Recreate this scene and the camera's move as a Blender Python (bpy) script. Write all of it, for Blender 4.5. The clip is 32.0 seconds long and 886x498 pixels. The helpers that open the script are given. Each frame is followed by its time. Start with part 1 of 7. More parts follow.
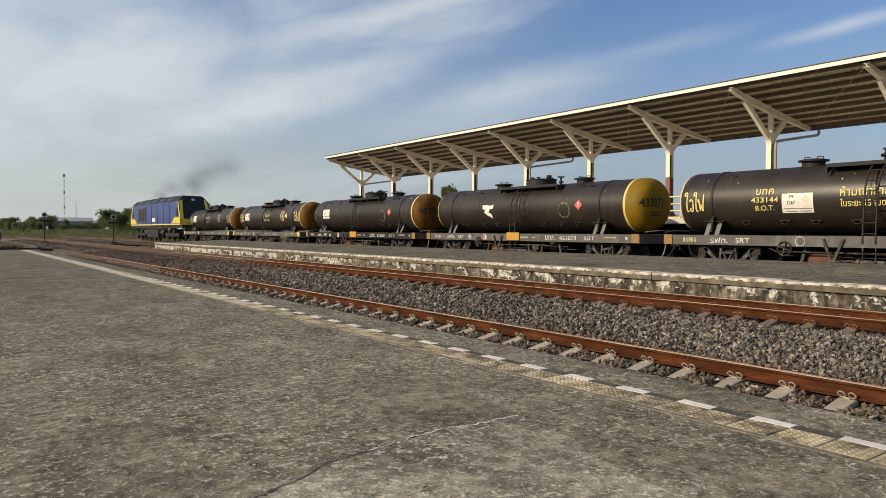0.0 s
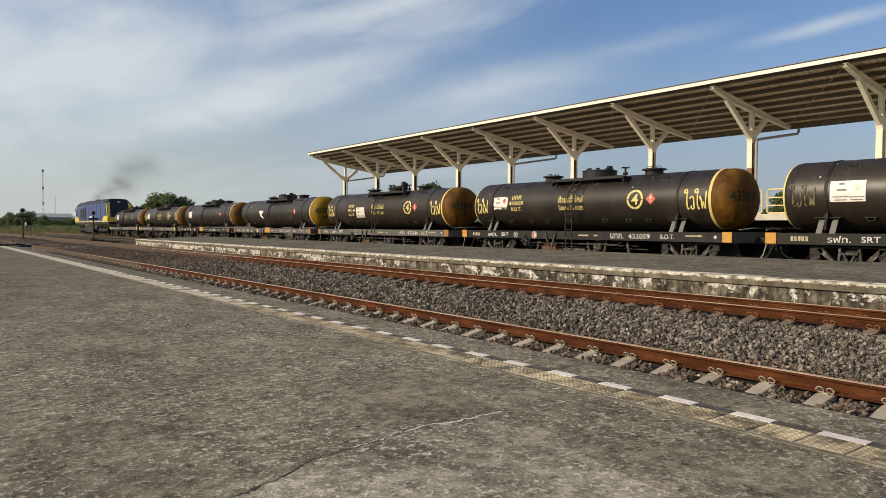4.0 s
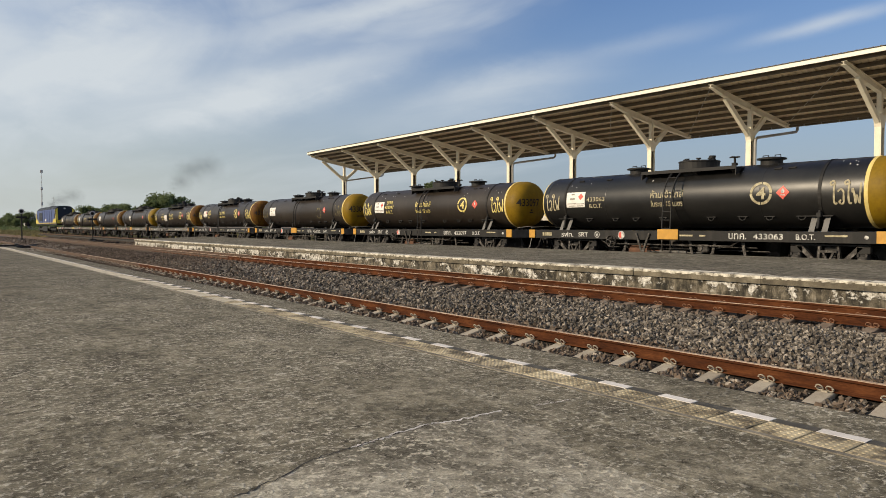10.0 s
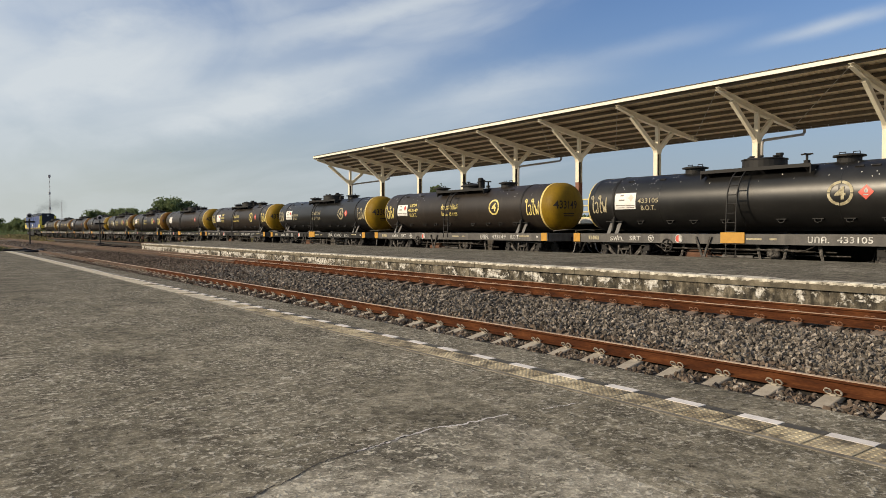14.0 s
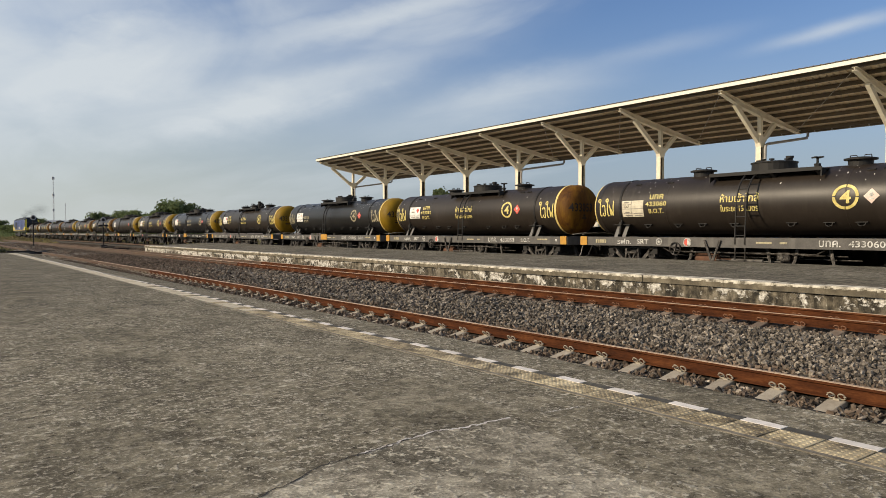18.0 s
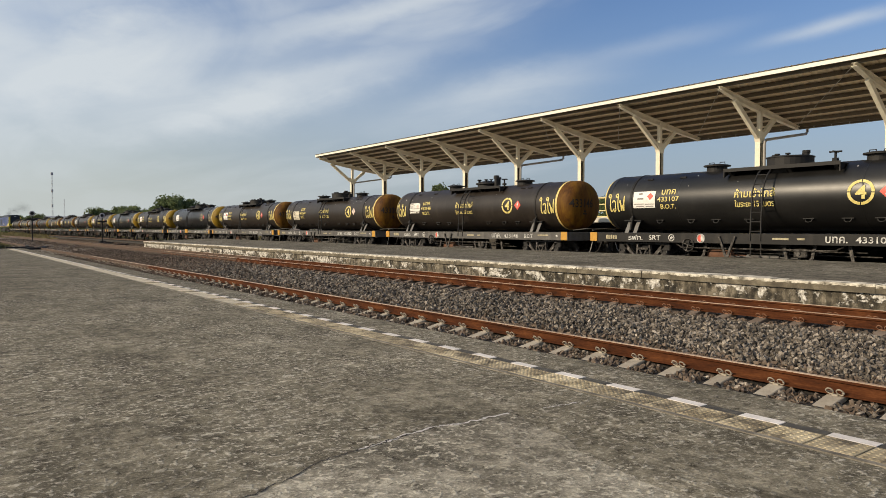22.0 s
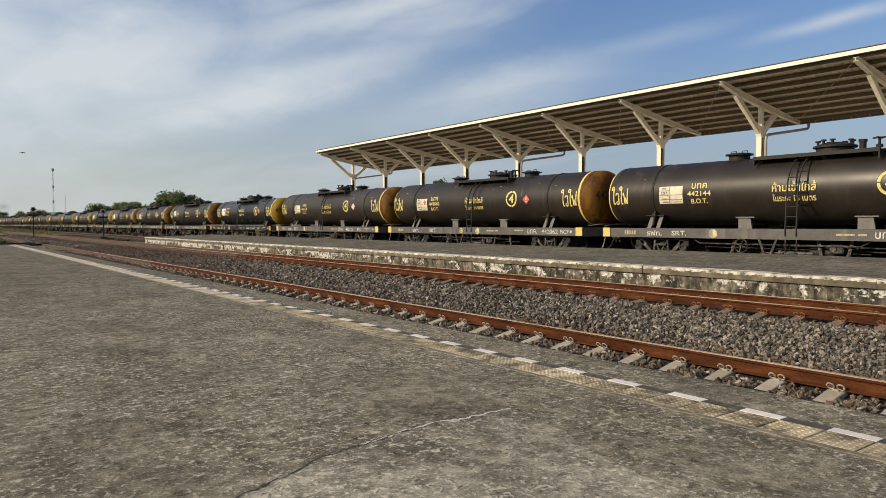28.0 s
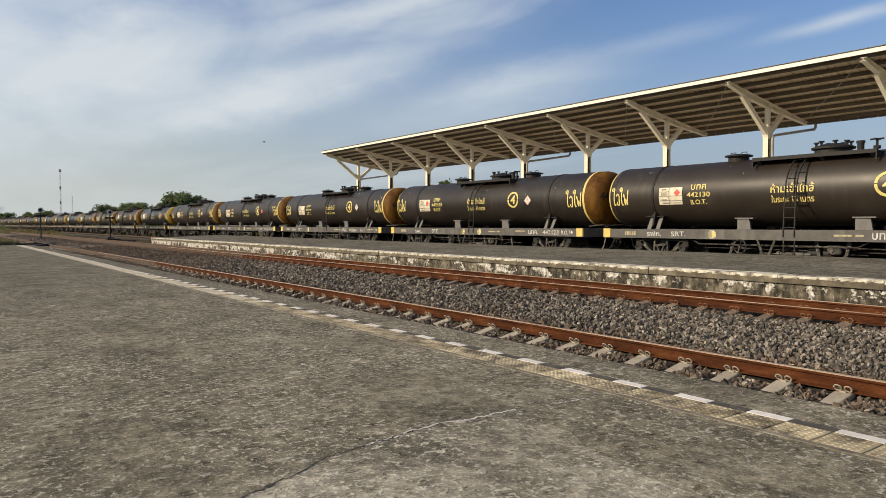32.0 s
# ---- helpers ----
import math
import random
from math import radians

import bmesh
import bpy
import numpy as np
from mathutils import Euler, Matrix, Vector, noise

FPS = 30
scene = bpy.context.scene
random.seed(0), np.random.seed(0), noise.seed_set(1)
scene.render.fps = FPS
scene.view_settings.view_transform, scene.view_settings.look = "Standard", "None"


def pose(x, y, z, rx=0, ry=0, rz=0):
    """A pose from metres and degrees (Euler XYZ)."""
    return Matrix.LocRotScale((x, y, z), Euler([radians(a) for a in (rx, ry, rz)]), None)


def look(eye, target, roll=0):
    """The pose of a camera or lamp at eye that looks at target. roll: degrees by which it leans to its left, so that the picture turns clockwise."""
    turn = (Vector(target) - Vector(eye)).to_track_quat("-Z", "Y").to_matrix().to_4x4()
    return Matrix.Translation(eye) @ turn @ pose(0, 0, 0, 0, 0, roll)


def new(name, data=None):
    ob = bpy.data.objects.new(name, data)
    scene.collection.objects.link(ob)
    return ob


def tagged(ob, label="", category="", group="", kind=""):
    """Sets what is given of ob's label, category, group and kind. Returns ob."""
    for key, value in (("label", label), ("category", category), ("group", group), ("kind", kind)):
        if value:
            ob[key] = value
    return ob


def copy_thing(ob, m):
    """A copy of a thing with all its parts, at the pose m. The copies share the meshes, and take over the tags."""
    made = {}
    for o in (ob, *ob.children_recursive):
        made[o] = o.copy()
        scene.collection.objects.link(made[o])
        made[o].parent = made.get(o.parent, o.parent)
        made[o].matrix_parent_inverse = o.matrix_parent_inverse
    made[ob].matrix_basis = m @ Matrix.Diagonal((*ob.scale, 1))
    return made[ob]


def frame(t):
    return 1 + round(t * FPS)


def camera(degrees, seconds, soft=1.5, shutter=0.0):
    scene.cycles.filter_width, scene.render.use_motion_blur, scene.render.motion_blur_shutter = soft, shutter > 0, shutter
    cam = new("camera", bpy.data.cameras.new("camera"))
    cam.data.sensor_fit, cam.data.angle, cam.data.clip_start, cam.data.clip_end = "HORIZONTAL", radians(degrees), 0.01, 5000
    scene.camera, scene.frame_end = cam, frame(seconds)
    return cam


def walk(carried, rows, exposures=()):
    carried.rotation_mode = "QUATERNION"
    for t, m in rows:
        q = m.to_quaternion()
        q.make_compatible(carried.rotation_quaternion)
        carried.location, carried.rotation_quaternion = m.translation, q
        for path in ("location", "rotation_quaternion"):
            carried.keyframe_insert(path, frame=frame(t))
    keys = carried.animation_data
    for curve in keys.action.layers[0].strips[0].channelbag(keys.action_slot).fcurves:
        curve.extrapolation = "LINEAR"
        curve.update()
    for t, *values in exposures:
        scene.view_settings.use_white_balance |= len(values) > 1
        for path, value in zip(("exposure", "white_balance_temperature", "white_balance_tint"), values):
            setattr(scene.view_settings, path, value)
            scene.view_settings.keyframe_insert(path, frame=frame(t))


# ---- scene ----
import collections
import itertools

# ---------------------------------------------------------------- camera
cam = camera(64.58, 32.0, soft=0.7)
EYE = (0.0, 0.0, 1.5)
TURNS = [  # seconds, heading to the right of the track's line, tilt, roll
    (0, 35.831, -1.590, 0.029),
    (0.5, 36.407, -1.437, 0.004),
    (1, 36.697, -1.490, 0.138),
    (1.5, 36.810, -1.712, 0.212),
    (2, 36.977, -1.789, 0.110),
    (2.5, 36.652, -1.986, -0.072),
    (3, 36.947, -2.003, 0.004),
    (3.5, 37.118, -1.904, 0.148),
    (5.5, 37.274, -1.763, 0.003),
    (6, 37.218, -1.849, -0.102),
    (6.5, 37.100, -1.887, -0.201),
    (7, 37.246, -1.873, -0.183),
    (7.5, 37.376, -1.885, -0.055),
    (8, 37.486, -1.777, -0.031),
    (8.5, 37.276, -1.793, -0.078),
    (9, 37.280, -1.770, -0.000),
    (9.5, 37.343, -1.769, 0.002),
    (10, 37.218, -1.901, -0.049),
    (10.5, 37.194, -1.815, -0.102),
    (11, 37.155, -1.772, -0.012),
    (11.5, 37.267, -1.638, 0.115),
    (12, 36.996, -1.698, 0.076),
    (12.5, 36.901, -1.694, -0.064),
    (13, 36.712, -1.690, -0.148),
    (13.5, 36.584, -1.546, -0.179),
    (14, 36.730, -1.614, -0.177),
    (14.5, 36.777, -1.623, -0.008),
    (16.5, 36.177, -1.166, 0.034),
    (17, 36.048, -1.153, 0.067),
    (17.5, 36.176, -1.232, 0.011),
    (18, 36.514, -1.378, -0.023),
    (18.5, 36.594, -1.638, -0.021),
    (19, 36.388, -1.640, 0.058),
    (19.5, 36.357, -1.727, 0.111),
    (20, 36.377, -1.718, -0.019),
    (20.5, 36.444, -1.625, 0.036),
    (21, 36.444, -1.625, 0.036),
    (21.5, 36.506, -1.623, 0.035),
    (22, 36.579, -1.721, -0.013),
    (22.5, 36.783, -1.841, 0.117),
    (23, 36.703, -1.831, -0.000),
    (23.5, 36.472, -1.967, -0.081),
    (24, 36.650, -1.931, -0.034),
    (24.5, 36.662, -1.946, 0.059),
    (25, 36.757, -2.059, 0.014),
    (25.5, 36.787, -1.973, 0.005),
    (27.5, 36.583, -2.009, 0.091),
    (28, 36.504, -2.083, -0.083),
    (28.5, 36.428, -2.147, -0.068),
    (29, 36.237, -2.200, -0.034),
    (29.5, 36.159, -2.197, -0.036),
    (30, 36.090, -2.130, 0.002),
    (30.5, 35.948, -1.926, -0.007),
    (31, 36.081, -1.792, 0.160),
    (31.5, 36.028, -1.758, 0.070),
    (32, 36.057, -2.022, -0.061),
]
walk(cam, [(t, pose(*EYE, 90 + tilt, 0, -turn) @ pose(0, 0, 0, 0, 0, roll)) for t, turn, tilt, roll in TURNS],
     [(0.0, 0.0), (29.0, 0.0), (29.5, 0.12), (30.0, 0.22), (30.5, 0.12), (31.0, 0.0), (31.5, 0.03), (32.0, 0.06)])

# ---------------------------------------------------------------- light
SUN_UP, SUN_SIDE = 25.0, 21.0
to_sun = Vector((-math.cos(radians(SUN_UP)) * math.cos(radians(SUN_SIDE)),
                 math.cos(radians(SUN_UP)) * math.sin(radians(SUN_SIDE)), math.sin(radians(SUN_UP))))
sun = new("sun", bpy.data.lights.new("sun", "SUN"))
sun.data.energy, sun.data.angle, sun.data.color = 4.2, radians(0.6), (1.0, 0.83, 0.60)
sun.matrix_world = look(to_sun * 60, (0, 0, 0))
scene.view_settings.exposure = 0.0


def sky():
    w = bpy.data.worlds.new("sky")
    scene.world = w
    w.use_nodes = True
    n, l = w.node_tree.nodes, w.node_tree.links
    n.clear()
    out, bg = n.new("ShaderNodeOutputWorld"), n.new("ShaderNodeBackground")
    tex = n.new("ShaderNodeTexSky")
    tex.sky_type, tex.sun_disc = "NISHITA", False
    tex.sun_elevation = radians(SUN_UP)
    tex.sun_rotation = math.atan2(to_sun.x, to_sun.y)
    tex.air_density, tex.dust_density, tex.ozone_density = 1.0, 1.6, 2.0
    co, sep = n.new("ShaderNodeTexCoord"), n.new("ShaderNodeSeparateXYZ")
    l.new(co.outputs["Generated"], sep.inputs[0])

    def m(op, a, b=0.0, c=0.0):
        k = n.new("ShaderNodeMath")
        k.operation = op
        for i, v in enumerate((a, b, c)):
            if isinstance(v, (int, float)):
                k.inputs[i].default_value = v
            else:
                l.new(v, k.inputs[i])
        return k.outputs[0]

    # thin high cloud: the direction laid on a flat layer, drawn out along one wind
    up = m("ADD", m("MAXIMUM", sep.outputs[2], 0.0), 0.10)
    flat = n.new("ShaderNodeCombineXYZ")
    l.new(m("DIVIDE", sep.outputs[0], up), flat.inputs[0])
    l.new(m("DIVIDE", sep.outputs[1], up), flat.inputs[1])
    mp = n.new("ShaderNodeMapping")
    mp.inputs["Rotation"].default_value = (0, 0, radians(CLOUD_TURN))
    mp.inputs["Scale"].default_value = (1.05, 0.40, 1)
    mp.inputs["Location"].default_value = CLOUD_AT
    l.new(flat.outputs[0], mp.inputs[0])
    veil, streak = n.new("ShaderNodeTexNoise"), n.new("ShaderNodeTexNoise")
    for t, s, d, r, dist in ((veil, 0.62, 5, 0.5, 0.5), (streak, 1.9, 7, 0.56, 0.9)):
        t.inputs["Scale"].default_value, t.inputs["Detail"].default_value = s, d
        t.inputs["Roughness"].default_value, t.inputs["Distortion"].default_value = r, dist
        l.new(mp.outputs[0], t.inputs[0])
    amount = m("ADD", m("MULTIPLY", veil.outputs[0], 0.76), m("MULTIPLY", streak.outputs[0], 0.24))
    # the veil thickens towards the north-west
    amount = m("ADD", amount, m("ADD", m("MULTIPLY", sep.outputs[0], -0.30), m("MULTIPLY", sep.outputs[1], 0.09)))
    ramp = n.new("ShaderNodeMapRange")
    ramp.interpolation_type = "SMOOTHSTEP"
    for k, v in (("From Min", 0.34), ("From Max", 0.66), ("To Min", 0.02), ("To Max", 0.92)):
        ramp.inputs[k].default_value = v
    l.new(amount, ramp.inputs[0])
    # long wisps of cirrus over the station
    bearing = m("MULTIPLY", m("ARCTAN2", sep.outputs[0], sep.outputs[1]), 57.2958)
    height = m("MULTIPLY", m("ARCSINE", sep.outputs[2]), 57.2958)
    wob = n.new("ShaderNodeTexNoise")
    wob.inputs["Scale"].default_value, wob.inputs["Detail"].default_value, wob.inputs["Roughness"].default_value = 5.0, 7, 0.6
    stretch = n.new("ShaderNodeMapping")
    stretch.inputs["Scale"].default_value = (1.0, 1.0, 2.2)
    l.new(co.outputs["Generated"], stretch.inputs[0])
    l.new(stretch.outputs[0], wob.inputs[0])
    sway = m("SUBTRACT", wob.outputs[0], 0.5)
    wisps = 0.0
    for az, el, long, wide, slope, dense in STREAKS:
        c, q = math.cos(radians(slope)), math.sin(radians(slope))
        da, de = m("SUBTRACT", bearing, az), m("SUBTRACT", height, el)
        u = m("ADD", m("MULTIPLY", da, c / long), m("MULTIPLY", de, q / long))
        v = m("ADD", m("ADD", m("MULTIPLY", da, -q / wide), m("MULTIPLY", de, c / wide)), m("MULTIPLY", sway, 2.6))
        fall = m("EXPONENT", m("MULTIPLY", m("ADD", m("MULTIPLY", u, u), m("MULTIPLY", v, v)), -1.0))
        wisps = m("ADD", wisps, m("MULTIPLY", fall, dense))
    wisps = m("MULTIPLY", wisps, m("ADD", 0.45, m("MULTIPLY", streak.outputs[0], 1.1)))
    clear = n.new("ShaderNodeMapRange")
    clear.interpolation_type = "SMOOTHSTEP"
    for k, v in (("From Min", 0.01), ("From Max", 0.17), ("To Min", 0.25), ("To Max", 1.0)):
        clear.inputs[k].default_value = v
    l.new(sep.outputs[2], clear.inputs[0])
    thick = m("MINIMUM", m("MAXIMUM", m("MULTIPLY", wisps, 0.85), ramp.outputs[0]), 0.92)
    haze = n.new("ShaderNodeMapRange")
    haze.interpolation_type = "SMOOTHSTEP"
    for k, v in (("From Min", -0.02), ("From Max", 0.32), ("To Min", 0.95), ("To Max", 0.0)):
        haze.inputs[k].default_value = v
    l.new(sep.outputs[2], haze.inputs[0])

    tint = n.new("ShaderNodeMix")
    tint.data_type, tint.blend_type = "RGBA", "MULTIPLY"
    tint.inputs[0].default_value = 1.0
    l.new(tex.outputs[0], tint.inputs[6])
    tint.inputs[7].default_value = (0.86, 1.03, 1.30, 1)
    low = n.new("ShaderNodeMix")
    low.data_type = "RGBA"
    l.new(haze.outputs[0], low.inputs[0])
    l.new(tint.outputs[2], low.inputs[6])
    side, murk = n.new("ShaderNodeMapRange"), n.new("ShaderNodeMix")
    side.interpolation_type, murk.data_type = "SMOOTHSTEP", "RGBA"
    side.inputs["From Min"].default_value, side.inputs["From Max"].default_value = 0.12, 0.80
    l.new(sep.outputs[0], side.inputs[0])
    l.new(side.outputs[0], murk.inputs[0])
    murk.inputs[6].default_value, murk.inputs[7].default_value = HAZE, HAZE_EAST
    l.new(murk.outputs[2], low.inputs[7])
    high = n.new("ShaderNodeMix")
    high.data_type = "RGBA"
    l.new(m("MULTIPLY", thick, clear.outputs[0]), high.inputs[0])
    l.new(low.outputs[2], high.inputs[6])
    high.inputs[7].default_value = CLOUD
    l.new(high.outputs[2], bg.inputs[0])
    bg.inputs[1].default_value = 0.098
    l.new(bg.outputs[0], out.inputs[0])


CLOUD_TURN, CLOUD_AT = 6.0, (0.35, 0.2, 0.0)
HAZE, HAZE_EAST, CLOUD = (5.5, 5.85, 5.6, 1), (3.7, 4.35, 4.98, 1), (6.75, 7.25, 7.6, 1)
STREAKS = [  # bearing, height, half length, half width, slope (degrees), density
    (9.0, 11.6, 13.4, 4.48, 18.4, 1.0),
    (33.4, 17.3, 11.8, 1.37, 11.6, 0.85),
    (25.3, 11.2, 13.4, 1.87, 15.6, 0.85),
    (42.6, 11.6, 6.7, 1.26, 10.3, 0.45),
    (65.3, 14.0, 4.4, 0.48, 7.7, 0.65),
    (54.4, 14.2, 5.3, 0.65, 7.4, 0.28),
    (38.0, 9.4, 10.1, 1.56, 11.3, 0.42),
    (17.3, 8.0, 10.8, 1.66, 10.9, 0.5),
]
sky()

# ---------------------------------------------------------------- materials


def material(name, stops, scale=6.0, rough=0.7, metal=0.0, bump=0.0, fine=60.0, detail=6.0, stretch=(1, 1, 1),
             random_mix=0.0, random_colour=(0, 0, 0), spread=0.0, bump_scale=None, spec=0.5, rough_var=0.12):
    """A surface whose colour runs through stops by coarse and fine noise, with relief and uneven gloss."""
    mt = bpy.data.materials.new(name)
    mt.use_nodes = True
    n, l = mt.node_tree.nodes, mt.node_tree.links
    b = n["Principled BSDF"]
    co, mp = n.new("ShaderNodeTexCoord"), n.new("ShaderNodeMapping")
    mp.inputs["Scale"].default_value = stretch
    l.new(co.outputs["Object"], mp.inputs[0])
    coarse, grain = n.new("ShaderNodeTexNoise"), n.new("ShaderNodeTexNoise")
    for t, s, d in ((coarse, scale, detail), (grain, fine, 3.0)):
        t.inputs["Scale"].default_value, t.inputs["Detail"].default_value = s, d
        t.inputs["Roughness"].default_value = 0.6
        l.new(mp.outputs[0], t.inputs[0])
    mix = n.new("ShaderNodeMix")
    mix.inputs[0].default_value = 0.3
    l.new(coarse.outputs[0], mix.inputs[2])
    l.new(grain.outputs[0], mix.inputs[3])
    ramp = n.new("ShaderNodeValToRGB")
    el = ramp.color_ramp.elements
    while len(el) < len(stops):
        el.new(0.5)
    for e, (p, c) in zip(el, stops):
        e.position, e.color = p, (*c, 1)
    l.new(mix.outputs[0], ramp.inputs[0])
    colour = ramp.outputs[0]
    info = n.new("ShaderNodeObjectInfo")
    if random_mix:
        # every piece takes its grain from another place
        off = n.new("ShaderNodeVectorMath")
        off.operation = "SCALE"
        off.inputs[0].default_value = (31, 57, 83)
        l.new(info.outputs["Random"], off.inputs["Scale"])
        l.new(off.outputs[0], mp.inputs["Location"])
        k = n.new("ShaderNodeMix")
        k.data_type = "RGBA"
        f = n.new("ShaderNodeMath")
        f.operation = "MULTIPLY"
        f.inputs[1].default_value = random_mix
        l.new(info.outputs["Random"], f.inputs[0])
        l.new(f.outputs[0], k.inputs[0])
        l.new(colour, k.inputs[6])
        k.inputs[7].default_value = (*random_colour, 1)
        colour = k.outputs[2]
    if spread:
        g = n.new("ShaderNodeNewGeometry")
        hs, f = n.new("ShaderNodeHueSaturation"), n.new("ShaderNodeMapRange")
        f.inputs["To Min"].default_value, f.inputs["To Max"].default_value = 1 - spread, 1 + spread
        l.new(g.outputs["Random Per Island"], f.inputs[0])
        l.new(f.outputs[0], hs.inputs["Value"])
        l.new(colour, hs.inputs["Color"])
        colour = hs.outputs[0]
    l.new(colour, b.inputs["Base Color"])
    r = n.new("ShaderNodeMapRange")
    r.inputs["To Min"].default_value = max(0.03, rough - rough_var)
    r.inputs["To Max"].default_value = min(1.0, rough + rough_var)
    l.new(coarse.outputs[0], r.inputs[0])
    l.new(r.outputs[0], b.inputs["Roughness"])
    b.inputs["Metallic"].default_value = metal
    b.inputs["Specular IOR Level"].default_value = spec
    if bump:
        h = n.new("ShaderNodeTexNoise")
        h.inputs["Scale"].default_value = bump_scale or fine
        h.inputs["Detail"].default_value = 5
        l.new(mp.outputs[0], h.inputs[0])
        bp = n.new("ShaderNodeBump")
        bp.inputs["Strength"].default_value, bp.inputs["Distance"].default_value = 1.0, bump
        l.new(h.outputs[0], bp.inputs["Height"])
        l.new(bp.outputs[0], b.inputs["Normal"])
    return mt


def grey(v, warm=0.0):
    return (v * (1 + warm), v, v * (1 - warm))


def plain(name, c, rough=0.6, metal=0.0, var=0.18, scale=5.0, bump=0.0, spec=0.5):
    d = tuple(x * (1 - var) for x in c)
    u = tuple(min(1, x * (1 + var)) for x in c)
    return material(name, [(0.3, d), (0.52, c), (0.75, u)], scale, rough, metal, bump, spec=spec)


def paving(name, dark, mid, pale, fleck, amount, far_shade=1.0):
    """Old screeded concrete: blotches, a dark weathered skin, and pale worn flecks in drifts."""
    mt = bpy.data.materials.new(name)
    mt.use_nodes = True
    n, l = mt.node_tree.nodes, mt.node_tree.links
    b = n["Principled BSDF"]
    co = n.new("ShaderNodeTexCoord")

    def tex(scale, detail, rough, stretch=(1, 1, 1), dist=0.0):
        mp, t = n.new("ShaderNodeMapping"), n.new("ShaderNodeTexNoise")
        mp.inputs["Scale"].default_value = stretch
        l.new(co.outputs["Object"], mp.inputs[0])
        l.new(mp.outputs[0], t.inputs[0])
        for k, v in (("Scale", scale), ("Detail", detail), ("Roughness", rough), ("Distortion", dist)):
            t.inputs[k].default_value = v
        return t.outputs[0]

    def ramp(v, stops):
        r = n.new("ShaderNodeValToRGB")
        el = r.color_ramp.elements
        while len(el) < len(stops):
            el.new(0.5)
        for e, (p, c) in zip(el, stops):
            e.position, e.color = p, (*c, 1)
        l.new(v, r.inputs[0])
        return r.outputs[0]

    def mix(f, a_, b_, mode="MIX"):
        k = n.new("ShaderNodeMix")
        k.data_type, k.blend_type = "RGBA", mode
        for s, v in ((0, f), (6, a_), (7, b_)):
            if isinstance(v, (float, tuple)):
                k.inputs[s].default_value = v
            else:
                l.new(v, k.inputs[s])
        return k.outputs[2]

    k0, k1 = (0.0, 0.0, 0.0), (1.0, 1.0, 1.0)
    base = ramp(tex(0.9, 9, 0.62, dist=0.6), [(0.30, dark), (0.50, mid), (0.68, pale)])
    grit = ramp(tex(38, 4, 0.7), [(0.38, (0.34, 0.34, 0.34)), (0.52, k1), (0.64, (1.75, 1.75, 1.75))])
    base = mix(0.4, base, grit, "MULTIPLY")
    blot = ramp(tex(6.5, 7, 0.68), [(0.40, (0.50, 0.49, 0.47)), (0.5, k1), (0.60, (1.55, 1.55, 1.53))])
    base = mix(0.65, base, blot, "MULTIPLY")
    patch = ramp(tex(1.9, 5, 0.6, (1.4, 0.8, 1), 0.8), [(0.36, (0.76, 0.76, 0.76)), (0.5, k1), (0.64, (1.26, 1.26, 1.26))])
    base = mix(1.0, base, patch, "MULTIPLY")
    slab = ramp(tex(3.4, 10, 0.78, (1.2, 0.8, 1), 0.4), [(0.60, k0), (0.72, (0.45, 0.45, 0.45))])
    drift = ramp(tex(0.7, 6, 0.6), [(0.38, (0.28, 0.28, 0.28)), (0.58, k1)])
    spots = ramp(tex(19, 3.5, 0.62, (1.1, 0.95, 1), 0.1), [(0.55, k0), (0.635, (0.9, 0.9, 0.9))])
    fine = ramp(tex(34, 5, 0.62, (1, 1, 1), 0.8), [(0.59, k0), (0.66, (0.7, 0.7, 0.7))])
    chips = ramp(tex(9, 5, 0.68, (0.85, 1.15, 1), 0.15), [(0.565, k0), (0.635, (0.9, 0.9, 0.9))])
    both = mix(1.0, mix(1.0, mix(1.0, spots, fine, "ADD"), chips, "ADD"), slab, "ADD")
    base = mix(1.0, base, (1.00, 0.995, 0.99, 1.0), "MULTIPLY")
    pits = ramp(tex(13, 6, 0.66, (1, 1, 1), 1.0), [(0.34, (0.38, 0.37, 0.35)), (0.42, k1)])
    base = mix(1.0, base, pits, "MULTIPLY")
    worn = mix(1.0, both, drift, "MULTIPLY")
    if far_shade < 1.0:
        # farther along, the dim shading of rough concrete is put into base and flecks
        sep, shade_range, shade_edge = n.new("ShaderNodeSeparateXYZ"), n.new("ShaderNodeMapRange"), n.new("ShaderNodeMath")
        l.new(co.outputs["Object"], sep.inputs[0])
        shade_edge.operation = "MULTIPLY_ADD"
        l.new(tex(0.35, 5, 0.6), shade_edge.inputs[0])
        shade_edge.inputs[1].default_value = 14.0
        l.new(sep.outputs[1], shade_edge.inputs[2])
        shade_range.interpolation_type = "SMOOTHSTEP"
        for k, v in (("From Min", 14.0), ("From Max", 32.0), ("To Min", 1.0), ("To Max", far_shade)):
            shade_range.inputs[k].default_value = v
        l.new(shade_edge.outputs[0], shade_range.inputs[0])
        base = mix(1.0, base, shade_range.outputs[0], "MULTIPLY")
        worn = mix(1.0, worn, shade_range.outputs[0], "MULTIPLY")
    worn = mix(1.0, worn, (amount, amount, amount, 1.0), "MULTIPLY")
    l.new(mix(worn, base, (*fleck, 1.0)), b.inputs["Base Color"])
    b.inputs["Roughness"].default_value = 0.95
    b.inputs["Specular IOR Level"].default_value = 0.12
    bp = n.new("ShaderNodeBump")
    bp.inputs["Strength"].default_value, bp.inputs["Distance"].default_value = 1.0, 0.010
    l.new(mix(0.6, tex(22, 6, 0.65), mix(1.0, spots, chips, "ADD")), bp.inputs["Height"])
